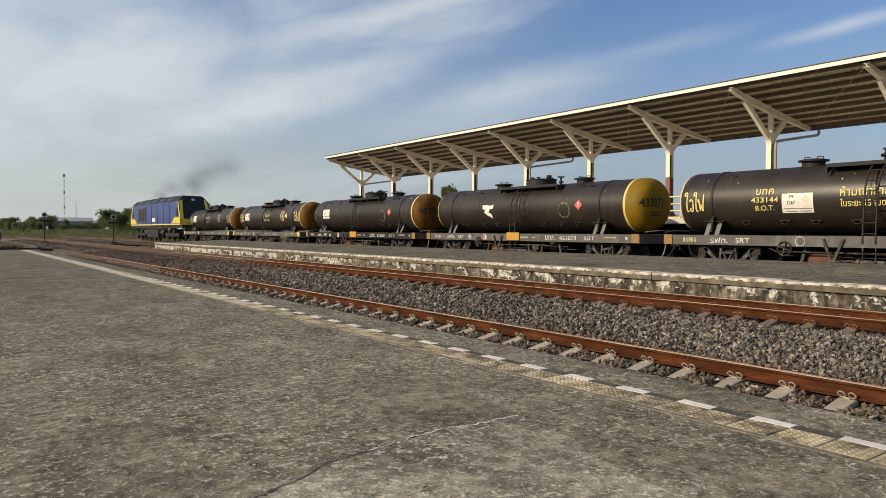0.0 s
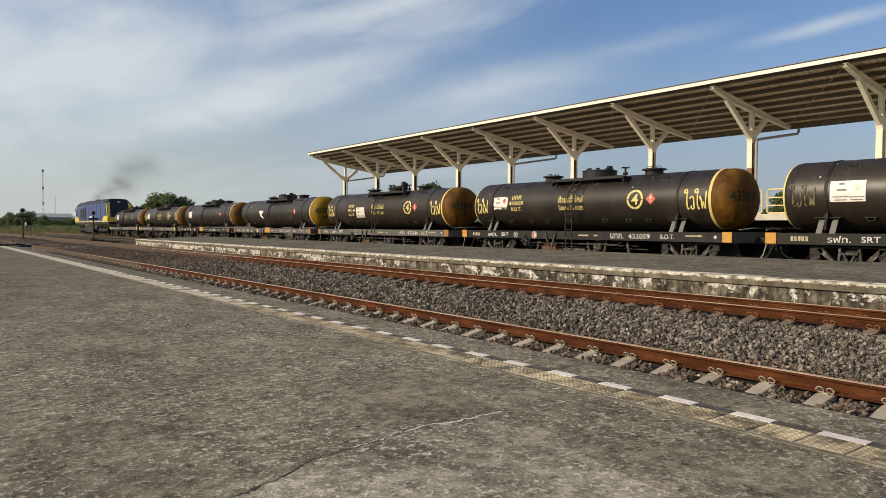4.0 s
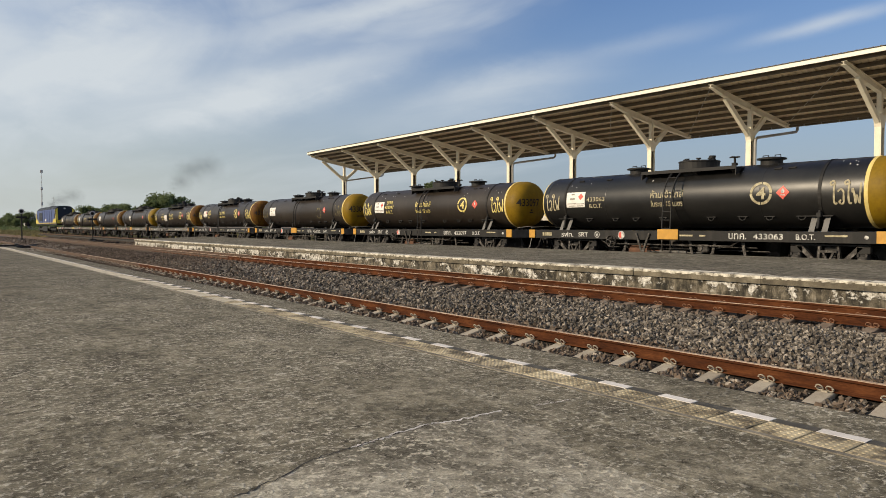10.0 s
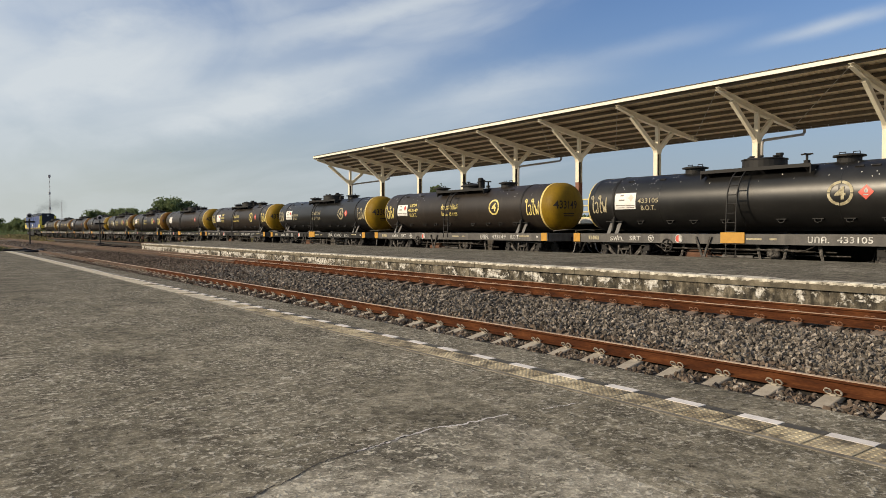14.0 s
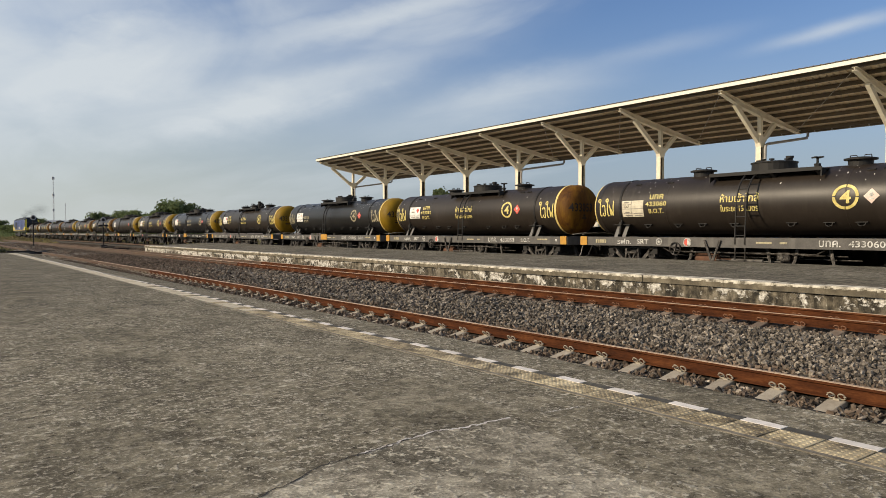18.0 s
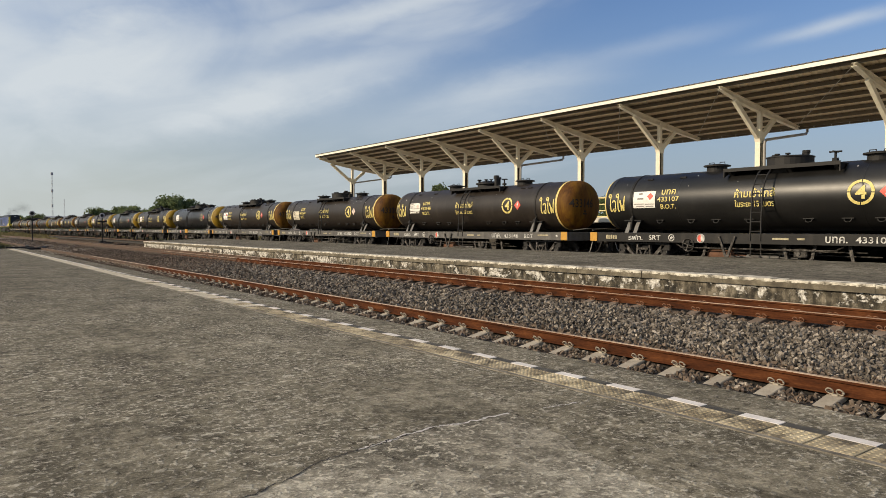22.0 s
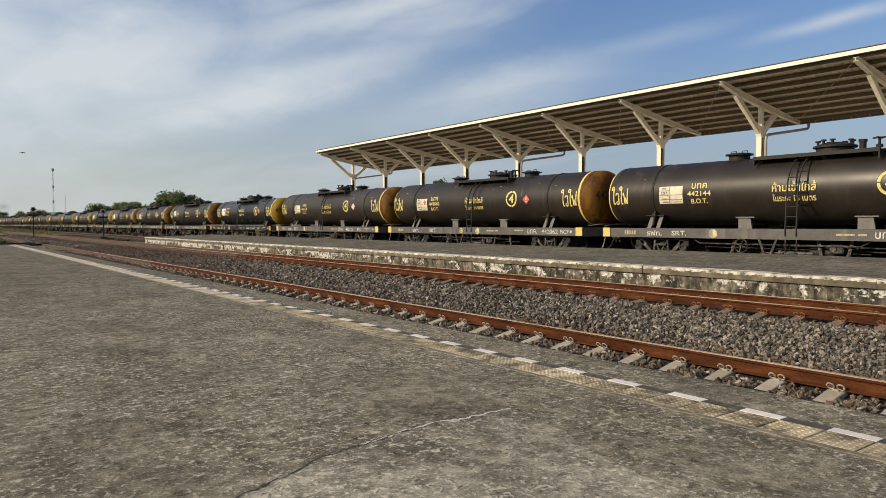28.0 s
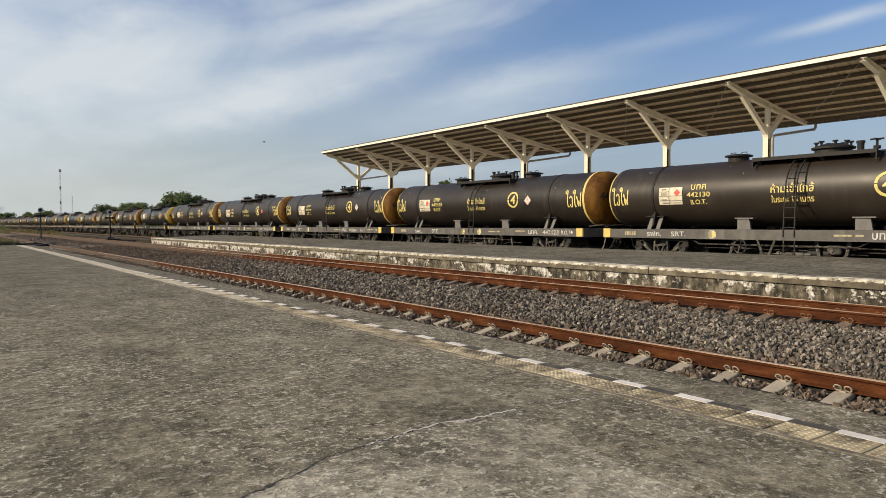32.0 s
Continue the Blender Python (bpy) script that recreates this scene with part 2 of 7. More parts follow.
    l.new(bp.outputs[0], b.inputs["Normal"])
    return mt


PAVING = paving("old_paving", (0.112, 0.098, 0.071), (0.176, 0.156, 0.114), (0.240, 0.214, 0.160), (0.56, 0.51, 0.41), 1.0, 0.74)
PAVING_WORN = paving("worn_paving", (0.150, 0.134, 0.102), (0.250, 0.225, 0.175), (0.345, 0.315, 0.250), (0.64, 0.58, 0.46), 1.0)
PAVING_FAR = paving("far_paving", (0.088, 0.079, 0.062), (0.134, 0.121, 0.094), (0.180, 0.164, 0.130), (0.36, 0.33, 0.27), 0.6)
COPING = material("worn_white_edge", [(0.38, (0.10, 0.088, 0.066)), (0.47, (0.42, 0.38, 0.305)), (0.58, (0.72, 0.67, 0.56))], 4.5, 0.85, bump=0.003)


def peeling(name):
    """A stained concrete wall with torn remains of whitewash and dark runs."""
    mt = bpy.data.materials.new(name)
    mt.use_nodes = True
    n, l = mt.node_tree.nodes, mt.node_tree.links
    b = n["Principled BSDF"]
    co = n.new("ShaderNodeTexCoord")

    def tex(scale, detail, rough, stretch, stops, dist=0.0, rise=0.0):
        mp, t, r = n.new("ShaderNodeMapping"), n.new("ShaderNodeTexNoise"), n.new("ShaderNodeValToRGB")
        mp.inputs["Scale"].default_value = stretch
        l.new(co.outputs["Object"], mp.inputs[0])
        l.new(mp.outputs[0], t.inputs[0])
        for k, v in (("Scale", scale), ("Detail", detail), ("Roughness", rough), ("Distortion", dist)):
            t.inputs[k].default_value = v
        el = r.color_ramp.elements
        while len(el) < len(stops):
            el.new(0.5)
        for e, (q, c) in zip(el, stops):
            e.position, e.color = q, (*c, 1)
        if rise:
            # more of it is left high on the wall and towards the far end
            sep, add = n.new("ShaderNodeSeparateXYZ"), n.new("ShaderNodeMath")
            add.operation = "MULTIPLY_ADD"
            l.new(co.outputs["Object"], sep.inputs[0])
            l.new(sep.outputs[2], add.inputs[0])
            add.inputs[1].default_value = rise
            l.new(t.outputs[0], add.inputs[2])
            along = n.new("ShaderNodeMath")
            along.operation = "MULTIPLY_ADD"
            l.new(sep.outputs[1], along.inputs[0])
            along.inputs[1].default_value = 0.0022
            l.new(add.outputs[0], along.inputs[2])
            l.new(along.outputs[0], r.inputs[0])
        else:
            l.new(t.outputs[0], r.inputs[0])
        return r.outputs[0]

    def mix(f, a_, b_, mode="MIX"):
        k = n.new("ShaderNodeMix")
        k.data_type, k.blend_type = "RGBA", mode
        for s, v in ((0, f), (6, a_), (7, b_)):
            if isinstance(v, (float, tuple)):
                k.inputs[s].default_value = v
            else:
                l.new(v, k.inputs[s])
        return k.outputs[2]

    k0, k1 = (0.0, 0.0, 0.0), (1.0, 1.0, 1.0)
    bare = tex(4.5, 10, 0.75, (1, 1, 0.8), [(0.39, (0.016, 0.014, 0.010)), (0.49, (0.088, 0.074, 0.052)), (0.61, (0.26, 0.225, 0.168))])
    runs = tex(4.0, 4, 0.6, (1, 1.6, 0.12), [(0.38, (0.30, 0.29, 0.26)), (0.55, k1)])
    bare = mix(0.8, bare, runs, "MULTIPLY")
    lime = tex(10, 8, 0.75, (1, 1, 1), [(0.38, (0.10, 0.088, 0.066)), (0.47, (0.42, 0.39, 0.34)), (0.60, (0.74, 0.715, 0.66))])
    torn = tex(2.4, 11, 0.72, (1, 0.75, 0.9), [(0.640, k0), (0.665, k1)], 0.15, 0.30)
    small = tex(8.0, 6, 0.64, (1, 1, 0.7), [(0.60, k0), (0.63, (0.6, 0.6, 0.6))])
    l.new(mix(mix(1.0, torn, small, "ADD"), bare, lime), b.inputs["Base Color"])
    b.inputs["Roughness"].default_value = 0.92
    bp = n.new("ShaderNodeBump")
    bp.inputs["Strength"].default_value, bp.inputs["Distance"].default_value = 0.8, 0.012
    l.new(torn, bp.inputs["Height"])
    l.new(bp.outputs[0], b.inputs["Normal"])
    return mt


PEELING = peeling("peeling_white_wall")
DECK = material("pale_deck_concrete", [(0.3, (0.44, 0.41, 0.35)), (0.5, (0.60, 0.57, 0.50)), (0.7, (0.70, 0.67, 0.60))], 2, 0.85, bump=0.002, fine=40)
NOSE = material("weathered_coping_nose", [(0.34, (0.055, 0.046, 0.032)), (0.50, (0.125, 0.105, 0.072)), (0.68, (0.27, 0.235, 0.17))], 3.5, 0.9, bump=0.003)
# concrete with the shade below the high deck painted in
UNDER_DECK_SHADE = material("grimy_concrete", [(0.3, grey(0.025, 0.1)), (0.5, grey(0.06, 0.12)), (0.7, grey(0.13, 0.12))], 2, 0.9, bump=0.003)
DIRT = material("gravelly_ground", [(0.3, (0.085, 0.064, 0.046)), (0.5, (0.145, 0.113, 0.083)), (0.72, (0.23, 0.185, 0.14))], 0.35, 0.95, bump=0.02, fine=9, bump_scale=7)
# near black: shade in the gaps between stones is put into this colour
BALLAST_SHADE = material("ballast_bed", [(0.3, (0.008, 0.006, 0.005)), (0.5, (0.020, 0.016, 0.012)), (0.7, (0.042, 0.034, 0.027))], 5, 0.95, bump=0.05, fine=17, bump_scale=11, detail=12)
STONE_BROWN = material("rust_dusted_stone", [(0.3, (0.060, 0.044, 0.033)), (0.5, (0.128, 0.096, 0.072)), (0.72, (0.205, 0.158, 0.120))], 7, 0.9, spread=0.6, spec=0.15)
STONE = material("crushed_stone", [(0.32, (0.036, 0.030, 0.024)), (0.5, (0.146, 0.124, 0.101)), (0.68, (0.39, 0.340, 0.280))], 9, 0.9, spread=0.7, spec=0.15)
# the blackness below the wagons is shade put into this bed's colour
TRAIN_BED_SHADE = material("oil_soaked_bed", [(0.3, (0.010, 0.008, 0.007)), (0.5, (0.024, 0.02, 0.016)), (0.7, (0.05, 0.042, 0.034))], 4, 0.9, bump=0.03, fine=17, bump_scale=11)
RUST = material("rusty_rail", [(0.34, (0.026, 0.0092, 0.0043)), (0.5, (0.069, 0.0222, 0.0080)), (0.66, (0.130, 0.047, 0.017))], 7, 0.85, bump=0.002, fine=70, stretch=(1, 0.25, 1), spec=0.12)
RAILHEAD = material("worn_rail_head", [(0.3, (0.34, 0.19, 0.11)), (0.5, (0.60, 0.42, 0.27)), (0.7, (0.74, 0.57, 0.41))], 3, 0.45, metal=0.35, stretch=(1, 0.2, 1))
# duller brown rail and rail head for the farther stretch
RAIL_FAR = material("dusty_rail", [(0.3, (0.040, 0.024, 0.015)), (0.5, (0.075, 0.043, 0.026)), (0.7, (0.11, 0.068, 0.043))], 5, 0.85, stretch=(1, 0.2, 1))
RAILHEAD_FAR = material("dusty_rail_head", [(0.3, (0.10, 0.07, 0.05)), (0.5, (0.18, 0.125, 0.088)), (0.7, (0.27, 0.20, 0.15))], 2, 0.7, stretch=(1, 0.15, 1))
SLEEPER = material("sleeper_concrete", [(0.3, (0.23, 0.195, 0.15)), (0.5, (0.36, 0.315, 0.25)), (0.7, (0.47, 0.42, 0.34))], 6, 0.88, bump=0.003,
                   random_mix=0.3, random_colour=(0.2, 0.16, 0.115))
SLEEPER_RUSTY = material("rust_dusted_sleeper", [(0.3, (0.085, 0.058, 0.040)), (0.5, (0.165, 0.122, 0.088)), (0.7, (0.27, 0.215, 0.165))], 6, 0.9, bump=0.003,
                         random_mix=0.4, random_colour=(0.13, 0.09, 0.062))
CLIP = plain("clip_steel", (0.36, 0.315, 0.245), 0.6, 0.0, var=0.4)
TACTILE = material("tactile_tile", [(0.34, (0.07, 0.055, 0.035)), (0.43, (0.30, 0.24, 0.14)), (0.5, (0.52, 0.43, 0.27)), (0.64, (0.70, 0.59, 0.39))], 4, 0.8, bump=0.002,
                   random_mix=0.5, random_colour=(0.11, 0.085, 0.055))


def stained(mt, scale, colour, lo, hi, stretch=(1, 1, 1)):
    """Dark grime in patches that run on from piece to piece."""
    n, l = mt.node_tree.nodes, mt.node_tree.links
    b = n["Principled BSDF"]
    base = b.inputs["Base Color"].links[0].from_socket
    g, mp, t = n.new("ShaderNodeNewGeometry"), n.new("ShaderNodeMapping"), n.new("ShaderNodeTexNoise")
    mp.inputs["Scale"].default_value = stretch
    t.inputs["Scale"].default_value, t.inputs["Detail"].default_value, t.inputs["Roughness"].default_value = scale, 7, 0.65
    l.new(g.outputs["Position"], mp.inputs[0])
    l.new(mp.outputs[0], t.inputs[0])
    f, k = n.new("ShaderNodeMapRange"), n.new("ShaderNodeMix")
    f.inputs["From Min"].default_value, f.inputs["From Max"].default_value, f.inputs["To Max"].default_value = lo, hi, 0.85
    k.data_type = "RGBA"
    l.new(t.outputs[0], f.inputs[0])
    l.new(f.outputs[0], k.inputs[0])
    l.new(base, k.inputs[6])
    k.inputs[7].default_value = (*colour, 1)
    l.new(k.outputs[2], b.inputs["Base Color"])


stained(TACTILE, 2.6, (0.085, 0.068, 0.045), 0.50, 0.60)
TACTILE_PALE = material("bleached_tile", [(0.34, (0.24, 0.205, 0.15)), (0.46, (0.50, 0.44, 0.33)), (0.62, (0.68, 0.61, 0.48))], 6, 0.8, bump=0.002, random_mix=0.35, random_colour=(0.3, 0.26, 0.19))
BLACK_BLOCK = material("worn_black_paint", [(0.34, (0.022, 0.020, 0.016)), (0.5, (0.050, 0.045, 0.036)), (0.64, (0.14, 0.125, 0.095))], 9, 0.8, random_mix=0.35, random_colour=(0.13, 0.115, 0.088))
WHITE_BLOCK = material("worn_white_paint", [(0.3, grey(0.48, 0.10)), (0.5, grey(0.75, 0.08)), (0.7, grey(0.84, 0.06))], 9, 0.75, random_mix=0.3, random_colour=grey(0.4, 0.1))
CREAM = material("cream_paint", [(0.28, (0.42, 0.36, 0.24)), (0.42, (0.70, 0.63, 0.48)), (0.6, (0.80, 0.74, 0.59))], 1.6, 0.55)
FASCIA = plain("cream_fascia", (0.82, 0.78, 0.66), 0.5, var=0.08)
ROOF_SHEET = material("roof_sheet", [(0.3, (0.38, 0.30, 0.20)), (0.5, (0.55, 0.445, 0.30)), (0.7, (0.68, 0.565, 0.40))], 1.2, 0.6, stretch=(1, 0.2, 1))
PURLIN = plain("purlin_steel", (0.115, 0.090, 0.060), 0.6)
PIPE = plain("grey_pipe", (0.33, 0.31, 0.28), 0.5)
YELLOW_RAIL = plain("yellow_rail_paint", (0.72, 0.60, 0.28), 0.5)
RAW_STEEL = plain("dark_steel", (0.020, 0.0185, 0.0172), 0.62, var=0.3, spec=0.28)

TANK_DUSTY = material("dusty_black_tank", [(0.28, (0.0090, 0.0072, 0.0060)), (0.5, (0.0178, 0.0139, 0.0112)), (0.72, (0.0345, 0.0268, 0.0214))], 0.9, 0.42,
                      bump=0.0015, fine=14, stretch=(1, 1, 0.5), random_mix=0.55, random_colour=(0.034, 0.0250, 0.0180), bump_scale=3, spec=0.36)
TANK_FRESH = material("fresh_black_tank", [(0.3, (0.007, 0.007, 0.007)), (0.5, (0.0115, 0.011, 0.0105)), (0.75, (0.021, 0.020, 0.0185))], 0.8, 0.36,
                      bump=0.001, fine=14, bump_scale=3, spec=0.42)
HEAD_YELLOW = material("mustard_tank_head", [(0.3, (0.135, 0.080, 0.004)), (0.5, (0.205, 0.123, 0.005)), (0.7, (0.25, 0.152, 0.006))], 1.3, 0.6, fine=12, spec=0.2)
HEAD_RUST = material("rust_stained_head", [(0.34, (0.046, 0.0160, 0.003)), (0.46, (0.104, 0.044, 0.004)), (0.60, (0.165, 0.082, 0.006))], 1.9, 0.7, fine=9, spec=0.2, stretch=(1, 1, 0.22))
FRAME_BLACK = material("underframe_black", [(0.3, (0.005, 0.0046, 0.0043)), (0.5, (0.011, 0.010, 0.0093)), (0.7, (0.026, 0.024, 0.0215))], 3, 0.6, bump=0.002, fine=30, spec=0.3)
FRAME_GREY = material("underframe_grey", [(0.3, (0.045, 0.041, 0.038)), (0.5, (0.078, 0.072, 0.066)), (0.7, (0.125, 0.116, 0.106))], 3, 0.6, bump=0.002, fine=30)
BOGIE = material("bogie_steel", [(0.36, (0.012, 0.010, 0.009)), (0.5, (0.042, 0.037, 0.032)), (0.66, (0.17, 0.155, 0.14))], 7, 0.65, bump=0.003, fine=30, spec=0.3)
SADDLE = plain("saddle_grey", (0.135, 0.128, 0.12), 0.6, var=0.35)
FLECK = plain("white_fleck", (0.62, 0.60, 0.56), 0.8)
WHEEL = material("wheel_steel", [(0.3, (0.012, 0.010, 0.009)), (0.5, (0.028, 0.024, 0.021)), (0.7, (0.055, 0.049, 0.043))], 5, 0.6, spec=0.3)
MARK_YELLOW = material("yellow_lettering", [(0.3, (0.42, 0.33, 0.08)), (0.5, (0.66, 0.54, 0.17)), (0.7, (0.76, 0.66, 0.30))], 6, 0.6)
MARK_CREAM = material("faded_lettering", [(0.34, (0.14, 0.115, 0.07)), (0.5, (0.36, 0.31, 0.19)), (0.68, (0.58, 0.52, 0.35))], 8, 0.65)
EDGE_LINE = plain("pale_yellow_line", (0.66, 0.51, 0.17), 0.6)
MARK_WHITE = material("white_lettering", [(0.36, (0.10, 0.095, 0.085)), (0.48, (0.46, 0.45, 0.42)), (0.62, (0.68, 0.67, 0.63))], 9, 0.6)
MARK_BLACK = plain("black_lettering", (0.012, 0.008, 0.005), 0.8)
PLACARD = material("white_placard", [(0.3, (0.50, 0.47, 0.42)), (0.45, (0.74, 0.72, 0.68)), (0.6, (0.80, 0.79, 0.76))], 5, 0.5, random_mix=0.3, random_colour=(0.6, 0.52, 0.38))
PLACARD_OLD = material("yellowed_placard", [(0.34, (0.42, 0.36, 0.25)), (0.46, (0.60, 0.54, 0.41)), (0.6, (0.70, 0.64, 0.50))], 5, 0.5)
PRINT_GREY = plain("faded_print", (0.22, 0.20, 0.17), 0.7)
MARK_WORN = material("worn_lettering", [(0.40, (0.020, 0.017, 0.012)), (0.50, (0.085, 0.070, 0.036)), (0.62, (0.22, 0.185, 0.09))], 9, 0.7)
HAZARD = plain("red_diamond", (0.62, 0.09, 0.06), 0.5)
HAZARD_FADED = plain("faded_diamond", (0.72, 0.55, 0.47), 0.5)
SIGNAL_ORANGE = plain("amber_plate", (0.50, 0.255, 0.030), 0.5)
SIGNAL_DIM = plain("grimy_amber_plate", (0.27, 0.14, 0.035), 0.6)
SIGNAL_DULL = plain("dull_yellow_plate", (0.62, 0.47, 0.13), 0.55)
LOCO_BLUE = material("blue_loco_paint", [(0.3, (0.018, 0.036, 0.135)), (0.5, (0.028, 0.052, 0.19)), (0.7, (0.05, 0.085, 0.25))], 1.2, 0.4)
LOCO_YELLOW = plain("yellow_loco_paint", (0.66, 0.52, 0.05), 0.45)
LOCO_ROOF = plain("loco_roof_grey", (0.013, 0.016, 0.026), 0.6, spec=0.2)
LOCO_DARK = plain("loco_dark_end", (0.015, 0.017, 0.022), 0.45, spec=0.3)
BARK = plain("bark", (0.10, 0.075, 0.05), 0.95)
LEAF = material("leaf", [(0.3, (0.11, 0.145, 0.062)), (0.5, (0.165, 0.21, 0.092)), (0.72, (0.215, 0.26, 0.12))], 0.25, 0.8, spread=0.15, spec=0.1, random_mix=0.35, random_colour=(0.12, 0.13, 0.075))
GRASS = material("dry_grass", [(0.3, (0.15, 0.14, 0.065)), (0.5, (0.21, 0.185, 0.095)), (0.72, (0.28, 0.235, 0.13))], 0.2, 0.9, spread=0.15, spec=0.1)
MASONRY = plain("far_wall", (0.42, 0.41, 0.40), 0.8)
FAR_ROOF = plain("far_roof", (0.33, 0.34, 0.35), 0.7)
GLAZE = plain("dark_glaze", (0.03, 0.022, 0.018), 0.35)
MAROON = plain("red_brown_paint", (0.20, 0.085, 0.05), 0.6)
BRAKE_RUST = plain("rusted_cylinder", (0.13, 0.062, 0.035), 0.85, var=0.5)
# the shade beside the front flange is put into the web's colour
WEB_SHADE = plain("dark_brown_web", (0.055, 0.038, 0.026), 0.7)
MAST = plain("mast_steel", (0.40, 0.38, 0.38), 0.6)



def streaked(mt, tint, amount, across=5.0):
    """Adds runs of grime down a surface, broken by patches."""
    n, l = mt.node_tree.nodes, mt.node_tree.links
    b = n["Principled BSDF"]
    colour = b.inputs["Base Color"].links[0].from_socket
    co = n.new("ShaderNodeTexCoord")
    facs = []
    for stretch, lo, hi, top in (((across, across, 0.35), 0.50, 0.68, amount), ((0.7, 0.7, 0.7), 0.40, 0.62, 1.0)):
        mp, t, r = n.new("ShaderNodeMapping"), n.new("ShaderNodeTexNoise"), n.new("ShaderNodeMapRange")
        mp.inputs["Scale"].default_value = stretch
        t.inputs["Scale"].default_value, t.inputs["Detail"].default_value = 1.0, 6
        for k, v in (("From Min", lo), ("From Max", hi), ("To Min", 0.0), ("To Max", top)):
            r.inputs[k].default_value = v
        l.new(co.outputs["Object"], mp.inputs[0])
        l.new(mp.outputs[0], t.inputs[0])
        l.new(t.outputs[0], r.inputs[0])
        facs.append(r.outputs[0])
    m, k = n.new("ShaderNodeMath"), n.new("ShaderNodeMix")
    m.operation = "MULTIPLY"
    l.new(facs[0], m.inputs[0])
    l.new(facs[1], m.inputs[1])
    k.data_type = "RGBA"
    l.new(m.outputs[0], k.inputs[0])
    l.new(colour, k.inputs[6])
    k.inputs[7].default_value = (*tint, 1)
    l.new(k.outputs[2], b.inputs["Base Color"])


streaked(TANK_DUSTY, (0.060, 0.049, 0.038), 0.5)
streaked(TANK_FRESH, (0.03, 0.028, 0.025), 0.3)
streaked(HEAD_YELLOW, (0.10, 0.045, 0.006), 0.5, 6.0)
streaked(HEAD_RUST, (0.045, 0.018, 0.006), 0.8, 6.0)
streaked(FRAME_GREY, (0.20, 0.185, 0.16), 0.5)
streaked(FRAME_BLACK, (0.06, 0.052, 0.044), 0.4)


def leafy(mt):
    """Lets light through thin leaves."""
    n, l = mt.node_tree.nodes, mt.node_tree.links
    b, out = n["Principled BSDF"], n["Material Output"]
    colour = b.inputs["Base Color"].links[0].from_socket
    tl, mx = n.new("ShaderNodeBsdfTranslucent"), n.new("ShaderNodeMixShader")
    l.new(colour, tl.inputs[0])
    mx.inputs[0].default_value = 0.5
    l.new(b.outputs[0], mx.inputs[1])
    l.new(tl.outputs[0], mx.inputs[2])
    l.new(mx.outputs[0], out.inputs[0])


leafy(LEAF)
leafy(GRASS)

# ---------------------------------------------------------------- mesh tools


def link(name, bm, mt, parent=None, label="", smooth=False):
    me = bpy.data.meshes.new(name)
    bm.to_mesh(me)
    bm.free()
    if smooth:
        me.polygons.foreach_set("use_smooth", [True] * len(me.polygons))
    for x in mt if isinstance(mt, (list, tuple)) else (mt,):
        me.materials.append(x)
    return put(name, me, parent, label)


def put(name, me, parent=None, label="", m=None):
    ob = new(name, me)
    if parent is not None:
        ob.parent = parent
    if m is not None:
        ob.matrix_basis = m
    return tagged(ob, label) if label else ob


def part(name, bm, mt, parent, label="", smooth=False):
    return link(name, bm, mt, parent, label, smooth)


def box(bm, x0, x1, y0, y1, z0, z1, bevel=0.0, mat=0):
    vs = [bm.verts.new(p) for p in itertools.product((x0, x1), (y0, y1), (z0, z1))]
    fs = [bm.faces.new([vs[i] for i in q]) for q in ((0, 1, 3, 2), (4, 6, 7, 5), (0, 4, 5, 1), (2, 3, 7, 6), (0, 2, 6, 4), (1, 5, 7, 3))]
    for f in fs:
        f.material_index = mat
    if bevel:
        es = list({e for f in fs for e in f.edges})
        bmesh.ops.bevel(bm, geom=es, offset=bevel, segments=1, affect="EDGES")
    return bm


def rod(bm, a, b, r, seg=8, r2=None, cap=True):
    a, b = Vector(a), Vector(b)
    q = (b - a).to_track_quat("Z", "Y").to_matrix()
    r2 = r if r2 is None else r2
    rings = [[bm.verts.new(p + q @ Vector((rr * math.cos(k), rr * math.sin(k), 0))) for k in
              [2 * math.pi * i / seg for i in range(seg)]] for p, rr in ((a, r), (b, r2))]
    for i in range(seg):
        j = (i + 1) % seg
        bm.faces.new((rings[0][i], rings[0][j], rings[1][j], rings[1][i]))
    if cap:
        bm.faces.new(rings[0][::-1])
        bm.faces.new(rings[1])
    return bm


def tube(bm, pts, r, seg=8):
    pts = [Vector(p) for p in pts]
    rings = []
    for i, p in enumerate(pts):
        d = (pts[min(i + 1, len(pts) - 1)] - pts[max(i - 1, 0)]).normalized()
        q = d.to_track_quat("Z", "Y").to_matrix()
        rings.append([bm.verts.new(p + q @ Vector((r * math.cos(k), r * math.sin(k), 0))) for k in
                      [2 * math.pi * i2 / seg for i2 in range(seg)]])
    for a, b in zip(rings, rings[1:]):
        off = min(range(seg), key=lambda s: (a[0].co - b[s].co).length)
        for i in range(seg):
            j = (i + 1) % seg
            bm.faces.new((a[i], a[j], b[(j + off) % seg], b[(i + off) % seg]))
    bm.faces.new(rings[0][::-1])
    bm.faces.new(rings[-1])
    return bm


